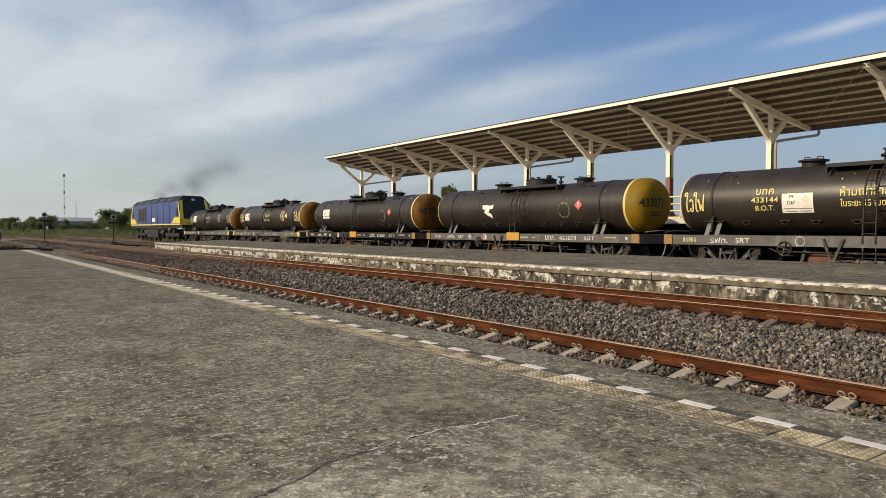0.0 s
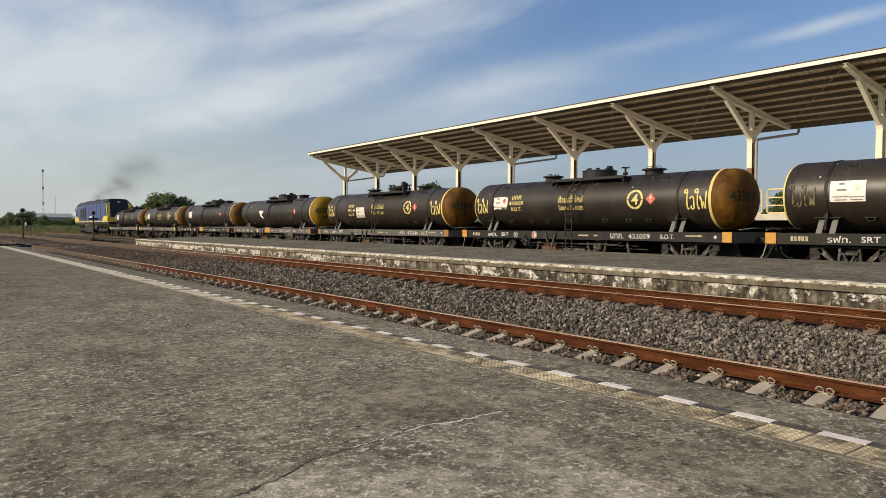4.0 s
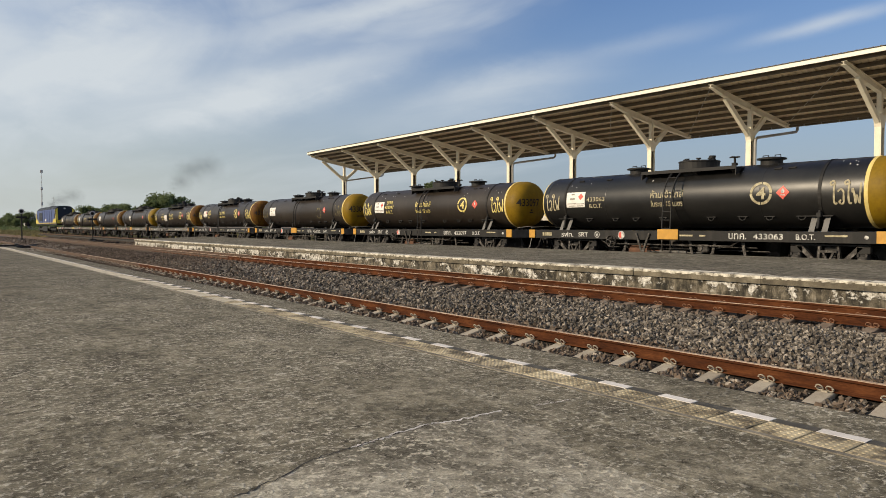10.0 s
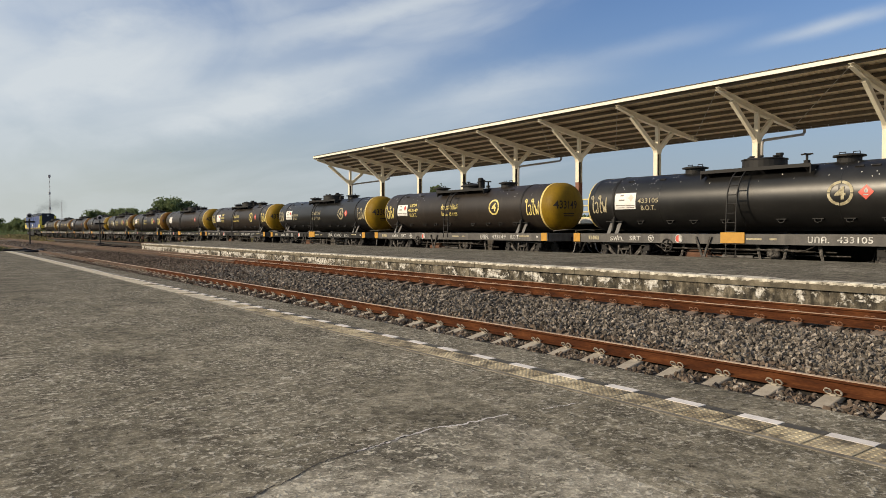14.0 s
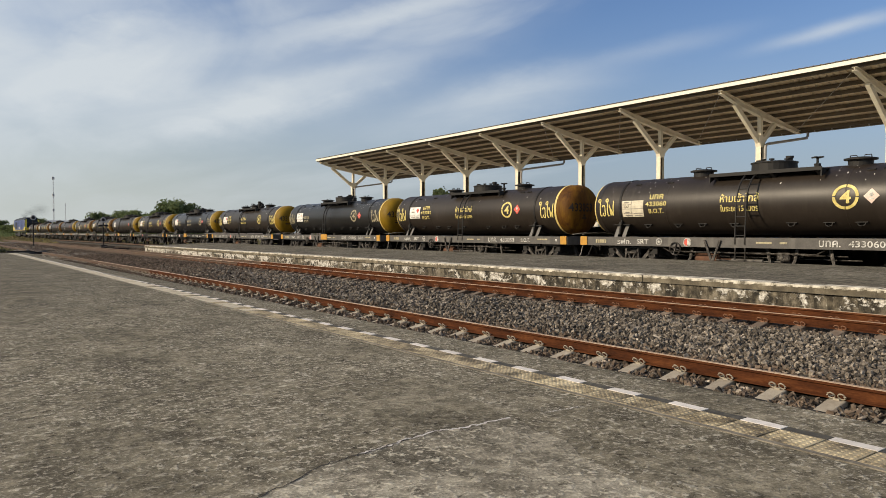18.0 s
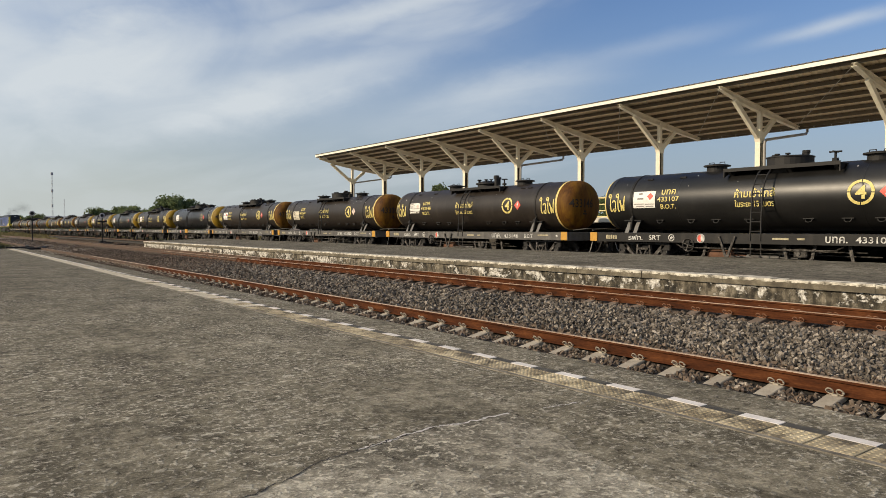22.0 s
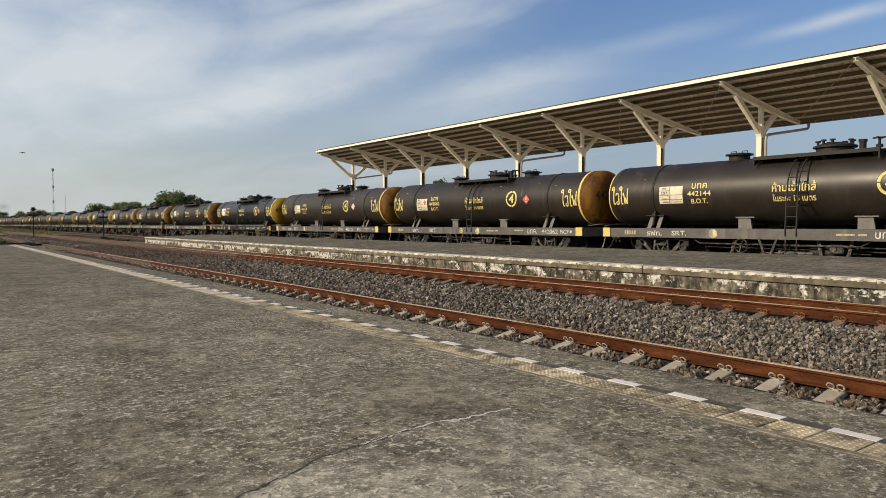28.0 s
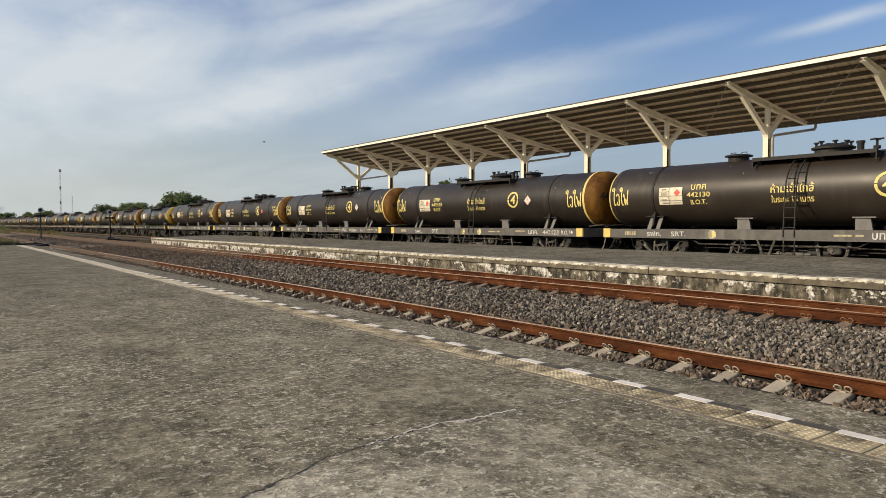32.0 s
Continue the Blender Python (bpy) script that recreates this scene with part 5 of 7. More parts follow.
def wagon(spec, y):
    number, kind, paint, ends, marks, dull = spec["number"], spec["kind"], spec["paint"], spec["ends"], spec["marks"], spec["dull"]
    big = kind == "B"
    r, zc, dep = (0.99, 2.235, 0.66) if big else (0.93, 2.155, 0.66)
    rim0, rim1 = (0.08, -12.26 if number == "442123" else -12.08) if big else (-0.33, -11.10)
    skirt, dfr = 0.11, 0.36
    wide, across = (1.03, -0.34) if number in ("433073", "433061", "433107") else (1.06, -0.31)
    back = TANK_BACK.get(number, 0.0)
    rim1 -= back
    strap0, strap1 = (-1.50, -10.47) if big else (-1.22, -9.97 - back)
    e0, e1 = (0.23, -12.62) if big else (0.17, -12.12)
    dy = -0.3 if big else 0.0
    top = zc + r
    w = new("tank_wagon")
    w.matrix_basis = pose(TRACK, y, RAIL_Z)
    tone = "glossy black" if paint is TANK_FRESH else "dusty dark brown-black"
    tagged(w, "%s oil tank wagon with %s ends on bogies" % (tone, "mustard yellow" if ends is HEAD_YELLOW else "rust-stained yellow"), "tank wagon", "wagons of the oil train")
    MOVERS.append((w, y, TRACK, RAIL_Z))
    k = kind
    put("tank", swap(mesh_of("tank%s%.2f" % (k, rim1), shell(r, rim1, rim0, zc), paint, True), "tank%s%.2f" % (k, rim1) + paint.name, paint), w)
    hm = swap(mesh_of("head" + k, dished(r, dep, 0.055, skirt), ends, True), "head" + k + ends.name, ends)
    hd = put("tank_end", hm, w, "yellow dished tank end with black number", pose(0, rim1, zc))
    fm = swap(mesh_of("front_head" + k, front_dished(r, dfr, 0.055), (ends, paint), True), "front_head" + k + ends.name + paint.name, (ends, paint))
    fe = put("tank_end", fm, w, m=pose(0, rim0, zc, 0, 0, 180))
    q = 0.62
    rr = r * (1 - q ** HEAD_N) ** (1 / HEAD_N)
    put("edge_line", mesh_of("front_line" + k, lambda m: lathe(m, [(rr + 0.024, -q * dfr + 0.03), (rr + 0.010, -q * dfr - 0.035)], "y", 44, (0, 0, 0), False), EDGE_LINE), fe)
    put("edge_line", mesh_of("rear_line" + k, lambda m: lathe(m, [(r + 0.008, 0.05), (r + 0.012, 0.0), (r + 0.006, -0.04)], "y", 44, (0, 0, 0), False), EDGE_LINE), hd)
    # number on the end, laid on the dish
    lay = lambda cx, cz: (lambda u, v: (cx + u, head_point(r, dep, cx + u, cz + v) - skirt - 0.012, cz + v))
    if number:
        put("number", warped(finer(letters(number, 0.31, wide, MARK_BLACK, 0.012)), lay(across, 0.06), "number"), hd)
    for bw, bh, bz in ((0.10, 0.07, -0.24), (0.20, 0.05, -0.33)) if ends is HEAD_RUST or number == "433097" else ((0.55, 0.035, -0.27), (0.5, 0.035, -0.36)):
        put("small_print", warped(grid_patch(bw, bh, 5, 1, MARK_BLACK, ("bar", bw)), lay(across + 0.12, bz), "small_print"), hd)
    # straps round the shell
    for ys in (strap0, strap1):
        put("strap", mesh_of("strap" + k, lambda m: lathe(m, [(r + 0.001, -0.04), (r + 0.016, -0.04), (r + 0.016, 0.04), (r + 0.001, 0.04)], "y", 40, (0, 0, 0), False), FRAME_BLACK), w, m=pose(0, ys, zc))
    # saddles
    frame_mt = FRAME_GREY if dull else FRAME_BLACK

    def legs(m):
        for yy in (-0.17, 0.17):
            lo, hi = (-0.95, SILL_Z1 - 0.005), (-0.74, SILL_Z1 + 0.40)
            vs = [m.verts.new((p[0] + q * 0.02, yy + k * 0.075, p[1] + q * 0.02)) for p in (lo, hi) for k in (-1, 1) for q in (0, 1)]
            for f in ((0, 2, 6, 4), (1, 5, 7, 3), (0, 4, 5, 1), (2, 3, 7, 6), (0, 1, 3, 2), (4, 6, 7, 5)):
                m.faces.new([vs[x] for x in f])
        bmesh.ops.recalc_face_normals(m, faces=m.faces)

    def clamp(m):
        box(m, -0.86, -0.66, -0.34, 0.34, SILL_Z1 + 0.40, SILL_Z1 + 0.425)
        rod(m, (-0.96, 0, SILL_Z1 + 0.08), (-0.84, 0, SILL_Z1 + 0.56), 0.035, 8)
        box(m, -0.93, -0.83, -0.06, 0.06, SILL_Z1 + 0.38, SILL_Z1 + 0.50, 0.01)
    for ys in (strap0 - 0.02, strap1 + 0.02):
        for turn in (0, 180):
            sd = put("saddle", mesh_of("saddle", legs, SADDLE), w, m=pose(0, ys, 0, 0, 0, turn))
            put("strap_clamp", mesh_of("strap_clamp", clamp, RAW_STEEL), sd)
    if big:
        def bracket(m):
            plate(m, [(-0.22, SILL_Z1), (0.20, SILL_Z1), (0.20, SILL_Z1 + 0.32), (-0.16, SILL_Z1 + 0.32)], -0.86, -0.80)
            box(m, -0.90, -0.70, -0.30, 0.26, SILL_Z1 + 0.31, SILL_Z1 + 0.345)
        for ys in (-4.62, -7.87):
            for turn in (0, 180):
                put("bracket", mesh_of("bracket", bracket, SADDLE), w, m=pose(0, ys, 0, 0, 0, turn))
    else:
        def hook(m):
            tube(m, [(-0.03, 0.10, 0), (-0.05, 0.075, -0.07), (-0.055, 0, -0.095), (-0.05, -0.075, -0.07), (-0.03, -0.10, 0)], 0.014, 6)
            box(m, -0.05, 0.03, -0.15, 0.15, -0.004, 0.02)
        a = math.radians(-41)
        for ys in (-2.25, -3.4, -4.25, -5.3, -7.0, -8.0, -8.8, -9.7):
            put("hook", mesh_of("hook", hook, FRAME_BLACK), w, m=pose(-r * math.cos(a), ys, zc + r * math.sin(a)))
        b = math.radians(52)
        for ys in (-1.75, -3.0, -8.95, -9.35):
            put("lug", mesh_of("lug", lambda m: box(m, -0.03, 0.03, -0.11, 0.11, -0.01, 0.028, 0.006), FRAME_BLACK), w, m=pose(-r * math.cos(b), ys, zc + r * math.sin(b), 0, -38, 0))
    # underframe
    for sx, turn in ((-1.27, 0), (1.27, 180)):
        def sill(m):
            prism(m, [(-0.08, SILL_Z0), (0.06, SILL_Z0), (0.06, SILL_Z0 + 0.015), (-0.065, SILL_Z0 + 0.015), (-0.065, SILL_Z1 - 0.015), (0.06, SILL_Z1 - 0.015), (0.06, SILL_Z1), (-0.08, SILL_Z1)], (e1 - e0) / 2, (e0 - e1) / 2)
        put("side_sill", swap(mesh_of("sill" + k, sill, FRAME_GREY), "sill" + k + frame_mt.name, frame_mt), w, m=pose(sx, (e0 + e1) / 2, 0, 0, 0, turn))
    put("centre_sill", mesh_of("centre_sill" + k, lambda m: (box(m, -0.3, 0.3, e1 + 0.1, e0 - 0.1, 0.82, 1.1, 0.01), box(m, -1.2, 1.2, e1 + 0.3, e0 - 0.3, 1.10, 1.13)), FRAME_BLACK), w)
    for ye, turn in ((e0, 0), (e1, 180)):
        put("headstock", mesh_of("headstock", lambda m: box(m, -1.3, 1.3, -0.09, 0.0, SILL_Z0 - 0.02, SILL_Z1, 0.008), frame_mt), w, m=pose(0, ye, 0, 0, 0, turn))
        put("coupler", mesh_of("coupler", coupling, RAW_STEEL), w, m=pose(0, ye, 0, 0, 0, turn))
        put("brake_hose", mesh_of("hose", lambda m: tube(m, [(-0.55, 0.02, 0.92), (-0.55, 0.12, 0.86), (-0.56, 0.22, 0.66), (-0.56, 0.33, 0.48), (-0.55, 0.45, 0.42)], 0.03, 8), RAW_STEEL), w, m=pose(0, ye, 0, 0, 0, turn))
        put("brake_hose", mesh_of("hose2", lambda m: tube(m, [(-1.18, 0.02, 0.90), (-1.19, 0.06, 0.72), (-1.18, 0.13, 0.52), (-1.16, 0.24, 0.41), (-1.14, 0.36, 0.385), (-1.12, 0.46, 0.38)], 0.019, 8), PIPE), w, m=pose(0, ye, 0, 0, 0, turn))
        put("hand_bar", mesh_of("hand_bar", lambda m: tube(m, [(-1.2, 0.03, 1.22), (-0.5, 0.16, 1.27), (0.6, 0.16, 1.27), (1.1, 0.03, 1.22)], 0.018, 6), CLIP if dull else RAW_STEEL), w, m=pose(0, ye, 0, 0, 0, turn))
    plate_mt = {"dull": SIGNAL_DULL, "dim": SIGNAL_DIM, "amber": SIGNAL_ORANGE}[spec["plates"]]
    for ye in (e0 - 0.18, e1 + 0.18):
        put("corner_plate", mesh_of("corner" + plate_mt.name, lambda m: box(m, -0.012, 0.012, -0.15, 0.15, -0.15, 0.15, 0.004), plate_mt), w, "amber reflective corner plate", pose(-1.366, ye, (SILL_Z0 + SILL_Z1) / 2 + 0.01))
    # ladder, walkway, dome, hatches
    yl = (-6.21 if big else -5.84)

    def rail_at(z):
        if z < zc - 0.1:
            return -1.36 + 0.06 * (z - 0.95)
        q = math.asin(min(1.0, (z - zc + 0.1) / 1.0))
        return -0.42 - 0.87 * math.cos(q)

    def ladder(m):
        for s in (-0.15, 0.15):
            tube(m, [(rail_at(z), s, z) for z in (0.95, 1.3, 1.7, zc - 0.1, zc + 0.15, zc + 0.35, zc + 0.52, zc + 0.66, zc + 0.76, top - 0.10)], 0.024, 6)
    ld = put("ladder", mesh_of("ladder" + k, ladder, RAW_STEEL), w, m=pose(0, yl, 0))
    for i in range(8):
        z = 1.20 + 0.265 * i
        if z < top - 0.15:
            put("rung", mesh_of("rung", lambda m: rod(m, (0, -0.15, 0), (0, 0.15, 0), 0.017, 6), RAW_STEEL), ld, m=pose(rail_at(z), 0, z))
    if "a" in marks:
        put("amber_plate", mesh_of("amber_plate", lambda m: box(m, -0.012, 0.012, -0.37, 0.37, -0.155, 0.155, 0.004), SIGNAL_ORANGE), w, "amber reflective plate below the ladder", pose(-1.375, yl - 0.08, 1.03))
    y0, y1 = -4.55 + dy, -7.85 + dy
    wk = put("walkway", mesh_of("walk" + k, lambda m: (box(m, -0.85, -0.30, y1, y0, 0, 0.03), box(m, -0.87, -0.85, y1, y0, -0.03, 0.07), prism(m, [(-0.87, -0.20), (-0.86, 0.0), (-0.55, 0.0), (-0.62, -0.08)], y1, y1 + 0.03), prism(m, [(-0.87, -0.20), (-0.86, 0.0), (-0.55, 0.0), (-0.62, -0.08)], y0 - 0.03, y0), box(m, 0.30, 0.85, y1, y0, 0, 0.03)), RAW_STEEL), w, m=pose(0, 0, top - 0.11))
    for yy in (y0 - 0.15, (y0 + y1) / 2 - 0.25, y1 + 0.15):
        put("bracket", mesh_of("walk_bracket" + k, lambda m: prism(m, [(-0.86, 0), (-0.45, 0), (-0.60, -0.17), (-0.80, -0.05)], -0.05, 0.05), RAW_STEEL), wk, m=pose(0, yy, 0))
    low = number in ("433144", "433146", "433149")
    dm = put("dome", mesh_of(("dome", k, low), lambda m: lathe(m, [(0.62, -0.25), (0.61, 0.20), (0.635, 0.205), (0.635, 0.235), (0.58, 0.25), (0.2, 0.28)], "z", 28) if not big and not low else lathe(m, [(0.48, -0.2), (0.46, 0.10), (0.54, 0.11), (0.54, 0.16), (0.30, 0.24), (0.18, 0.26)], "z", 28), RAW_STEEL, False), w, m=pose(0, -6.1 + dy - (0.3 if big else 0), top))
    rngm = random.Random(number or "x")
    for i in range(7):
        a = i * 0.9 + rngm.uniform(-0.2, 0.2)
        put("valve", mesh_of("valve", lambda m: (rod(m, (0, 0, 0), (0, 0, 0.13), 0.035, 8), rod(m, (0, 0, 0.11), (0, 0, 0.15), 0.075, 8)), RAW_STEEL), dm, m=pose(0.42 * math.cos(a), 0.42 * math.sin(a), 0.17))
    put("vent_pipe", mesh_of("vent", lambda m: (rod(m, (0, 0, -0.1), (0, 0, 0.20), 0.085, 12), rod(m, (0, 0, 0.18), (0, 0, 0.25), 0.105, 12)), RAW_STEEL), dm, m=pose(0.0, -0.45 - (0.25 if big or low else 0), 0.14 if not big else 0.03))
    if low:
        put("tall_vent", mesh_of("tall_vent", lambda m: lathe(m, [(0.09, -0.2), (0.09, 0.30), (0.125, 0.31), (0.125, 0.42), (0.105, 0.46), (0.03, 0.47)], "z", 14), RAW_STEEL), dm, m=pose(-0.15, -0.72, 0.0))
    put("valve_wheel", mesh_of("valve_wheel", lambda m: (rod(m, (0, 0, -0.2), (0, 0, 0.22), 0.035, 8), rod(m, (0, -0.16, 0.2), (0, 0.16, 0.2), 0.025, 6), rod(m, (-0.16, 0, 0.2), (0.16, 0, 0.2), 0.025, 6), rod(m, (0, 0, -0.05), (0, 0, 0.03), 0.09, 8)), RAW_STEEL), w, m=pose(-0.25, -7.45 + dy - (0.15 if big else 0), top + 0.06))
    for yh in (-3.8 + dy * 0.4, -8.45 + dy * 0.6):
        h = put("hatch", mesh_of("hatch", lambda m: lathe(m, [(0.30, -0.2), (0.30, 0.09), (0.40, 0.10), (0.40, 0.14), (0.25, 0.17)], "z", 24), RAW_STEEL), w, m=pose(0, yh, top + 0.02))
        for s in (-0.18, 0.18):
            put("hatch_handle", mesh_of("hatch_handle", lambda m: tube(m, [(0, -0.09, 0.14), (0, -0.08, 0.23), (0, 0.08, 0.23), (0, 0.09, 0.14)], 0.014, 6), RAW_STEEL), h, m=pose(0, s, 0))
    # brake gear under the sill
    put("brake_wheel", mesh_of("brake_wheel", lambda m: (tube(m, [(0, 0.19 * math.cos(q), 0.19 * math.sin(q)) for q in [i * math.pi / 8 for i in range(17)]], 0.02, 6),
                                                              [rod(m, (0, 0, 0), (0, 0.19 * math.cos(q), 0.19 * math.sin(q)), 0.016, 6) for q in (0.3, 1.87, 3.44, 5.0)], rod(m, (-0.03, 0, 0), (0.25, 0, 0), 0.035, 8)), BOGIE), w, m=pose(-1.38, -4.82 if big else -3.73, 0.66 if big else 0.79))
    put("hanger", mesh_of("v_hanger", lambda m: (plate(m, [(0.28, 1.06), (0.22, 1.06), (-0.04, 0.40), (0.04, 0.40)], -0.02, 0.02), plate(m, [(-0.28, 1.06), (-0.22, 1.06), (0.04, 0.40), (-0.04, 0.40)], -0.022, 0.018)), BOGIE), w, m=pose(-1.385, -5.6 if big else -5.0, -0.2 if big else 0))
    put("brake_cylinder", mesh_of("brake_cylinder" + k, lambda m: (lathe(m, [(0.05, -0.45), (0.17, -0.40), (0.19, 0.0), (0.17, 0.35), (0.05, 0.40)], "y", 18), rod(m, (0, -1.1, 0), (0, -0.4, 0), 0.025, 8)), RAW_STEEL if big else BRAKE_RUST), w, "" if big else "rust-brown brake cylinder", pose(-0.85, -6.9 if big else -4.5, 0.50))
    put("air_tank", mesh_of("air_tank", lambda m: lathe(m, [(0.04, -0.5), (0.16, -0.45), (0.18, 0), (0.16, 0.45), (0.04, 0.5)], "y", 18), RAW_STEEL), w, m=pose(-0.7, -4.8, 0.62))
    put("brake_rod", mesh_of("brake_rod", lambda m: (rod(m, (-1.0, -8.6, 0.66), (-1.0, -3.9, 0.70), 0.02, 6), rod(m, (-0.9, -8.9, 0.56), (-0.9, -3.4, 0.58), 0.018, 6)), BOGIE), w)
    put("air_pipe", mesh_of("air_pipe", lambda m: tube(m, [(-1.22, e0 - 0.3, 0.90), (-1.22, -3.1, 0.86), (-1.20, -3.4, 0.70), (-1.20, -7.9, 0.70), (-1.22, -8.2, 0.86), (-1.22, e1 + 0.3, 0.90)], 0.024, 6), BOGIE), w)
    for i, (yy, hh) in enumerate(((-4.15, 0.34), (-6.55, 0.40), (-7.35, 0.30), (-8.25, 0.36))):
        put("brake_lever", mesh_of(("brake_lever", i % 2), lambda m: (plate(m, [(-0.035, -hh), (0.035, -hh), (0.05, 0.12), (-0.05, 0.12)], -0.015, 0.015), rod(m, (-0.05, 0, -hh + 0.05), (0.06, 0, -hh + 0.05), 0.045, 8)), BOGIE), w, m=pose(-1.12, yy + (dy if big else 0), 0.74, 12 * (-1) ** i))
    put("valve_box", mesh_of("valve_box", lambda m: (box(m, -0.14, 0.14, -0.18, 0.18, -0.12, 0.12, 0.03), rod(m, (-0.16, 0.05, 0), (-0.10, 0.05, 0), 0.07, 10), rod(m, (0, -0.5, 0.02), (0, -0.18, 0.02), 0.03, 6)), BOGIE), w, m=pose(-1.05, -7.0 + dy, 0.62))
    put("slack_adjuster", mesh_of("slack_adjuster", lambda m: (rod(m, (0, -0.45, 0), (0, 0.45, 0), 0.06, 10), rod(m, (0, -1.0, 0), (0, 1.0, 0), 0.022, 6), rod(m, (0, 0.40, 0), (0, 0.48, 0), 0.085, 10)), FRAME_GREY), w, m=pose(-1.0, -5.9 + dy, 0.47))
    put("step", mesh_of("step", lambda m: (tube(m, [(0, 0.15, 0.97), (0, 0.15, 0.48), (0, -0.15, 0.48), (0, -0.15, 0.97)], 0.018, 6), box(m, -0.06, 0.1, -0.15, 0.15, 0.47, 0.50)), BOGIE), w, m=pose(-1.33, yl, 0))
    for yb in ((-2.0, -10.85) if big else (-1.95, -10.6)):
        bogie(w, yb)
    lettering(w, spec, Tank(r, zc, 0.012), rim0, rim1, strap0, strap1, dy, big)
    return w


def coupling(m):
    box(m, -0.09, 0.09, -0.1, 0.30, 0.80, 1.0, 0.02)
    box(m, -0.14, 0.14, 0.26, 0.46, 0.74, 1.06, 0.04)
    box(m, 0.02, 0.15, 0.40, 0.50, 0.72, 1.08, 0.03)
    rod(m, (0, 0.36, 0.62), (0, 0.36, 1.12), 0.04, 8)


def mark(name, me, fn, w, label="", curved=True):
    """A flat mark laid on the shell, or with curved off on a flat face."""
    return put(name, warped(finer(me) if curved else me, fn, name), w, label)


def lettering(w, spec, tk, rim0, rim1, strap0, strap1, dy, big):
    fresh, number, marks = spec["script"], spec["number"], spec["marks"]
    word = {"y": MARK_YELLOW, "c": MARK_CREAM, "f": MARK_WORN}[fresh]
    above = Tank(tk.r, tk.zc, tk.gap + 0.005)
    if "v" in marks:
        mark("flammable_lettering", brush_word(0.62, 0.68, 0.044, word), tk.lay(-0.18 if big else -0.62, 0.0), w)
        mark("flammable_lettering", brush_word(0.64, 0.76, 0.046, word), tk.lay(rim1 + 0.49, 0.0), w)
    # one wagon has its placard behind the owner's number
    late = "L" in marks
    yp, vp = (-3.83, -0.13) if late else (-2.20, -0.05) if big else (-1.76, -0.08 if number == "433060" else 0.07)
    if "p" in marks:
        red = number[-1:] in "0379" or big
        cells = big or number in ("433060", "433146")
        paper = PLACARD_OLD if cells and number != "433146" else PLACARD
        if number in ("433059", "433146", "442120"):
            # weathered, with ragged lower and outer edges
            o = [(-0.43, 0.25), (0.20, 0.27), (0.42, 0.22), (0.43, -0.05), (0.36, -0.20), (0.12, -0.17), (0.0, -0.24), (-0.22, -0.20), (-0.40, -0.26), (-0.36, -0.10), (-0.43, -0.04), (-0.38, 0.08)]
            sheet, said = finer(flat_patch(o, paper, "ragged" + paper.name)), "ragged white shipping placard with a hazard diamond"
        else:
            sheet, said = grid_patch(0.86, 0.54, 3, 6, paper, "placard" + paper.name), "white shipping placard with a hazard diamond"
        p = mark("placard", sheet, tk.lay(yp, vp), w, said)
        q = [(0, 0.12), (0.12, 0), (0, -0.12), (-0.12, 0)]
        if "N" not in marks:
            mark("diamond", flat_patch(q, HAZARD if red else HAZARD_FADED, "placard_diamond" + str(red)), above.lay(yp - 0.24, vp + 0.10), p)
        if late:
            mark("code", letters("3W", 0.09, 0.13, MARK_BLACK, 0.01), above.lay(yp + 0.16, vp + 0.19), p)
            mark("code", letters("1267", 0.10, 0.22, MARK_BLACK, 0.01), above.lay(yp + 0.16, vp + 0.02), p)
        elif not cells:
            for bx, bv, bw in ((0.14, 0.19, 0.14), (0.14, 0.03, 0.24)):
                mark("print_bar", grid_patch(bw, 0.05, 2, 1, PRINT_GREY, ("code", bw)), above.lay(yp + bx, vp + bv), p)
        else:
            for by, bv, bw, bh in ((0.13, 0.11, 0.02, 0.0), (0.0, 0.0, 0.84, 0.018), (0.05, 0.0, 0.018, 0.54), (0.24, 0.14, 0.36, 0.016)):
                if bh:
                    mark("print_bar", grid_patch(bw, bh, 3, 3, PRINT_GREY, ("cell", bw, bh)), above.lay(yp + by, vp + bv), p)
            mark("code", letters("1267", 0.09, 0.20, MARK_BLACK, 0.008), above.lay(yp + 0.24, vp + 0.07), p)
            for by, bv in ((0.25, 0.21), (0.22, -0.12), (0.2, -0.22)):
                mark("print_bar", grid_patch(0.18, 0.045, 2, 1, PRINT_GREY, "cell_text"), above.lay(yp + by, vp + bv), p)
        for bx, bv, bw in ((0.18, -0.14, 0.40), (0.16, -0.22, 0.30), (-0.22, -0.15, 0.36), (-0.22, -0.22, 0.30)):
            mark("print_bar", grid_patch(bw, 0.024, 3, 1, PRINT_GREY, ("pbar", bw)), above.lay(yp + bx, vp + bv), p)
    if "t" in marks:
        # a torn and lifted placard
        o = [(-0.38, 0.27), (-0.1, 0.29), (0.06, 0.25), (0.36, 0.28), (0.30, 0.12), (0.12, 0.10), (0.02, -0.02), (0.22, -0.10), (0.26, -0.30), (0.12, -0.22), (-0.06, -0.16), (-0.26, -0.03), (-0.20, 0.08), (-0.36, 0.12)]
        mark("torn_placard", flat_patch(o, PLACARD, "torn"), Tank(tk.r, tk.zc, 0.02).lay(-3.85, -0.10), w, "torn white placard remains")
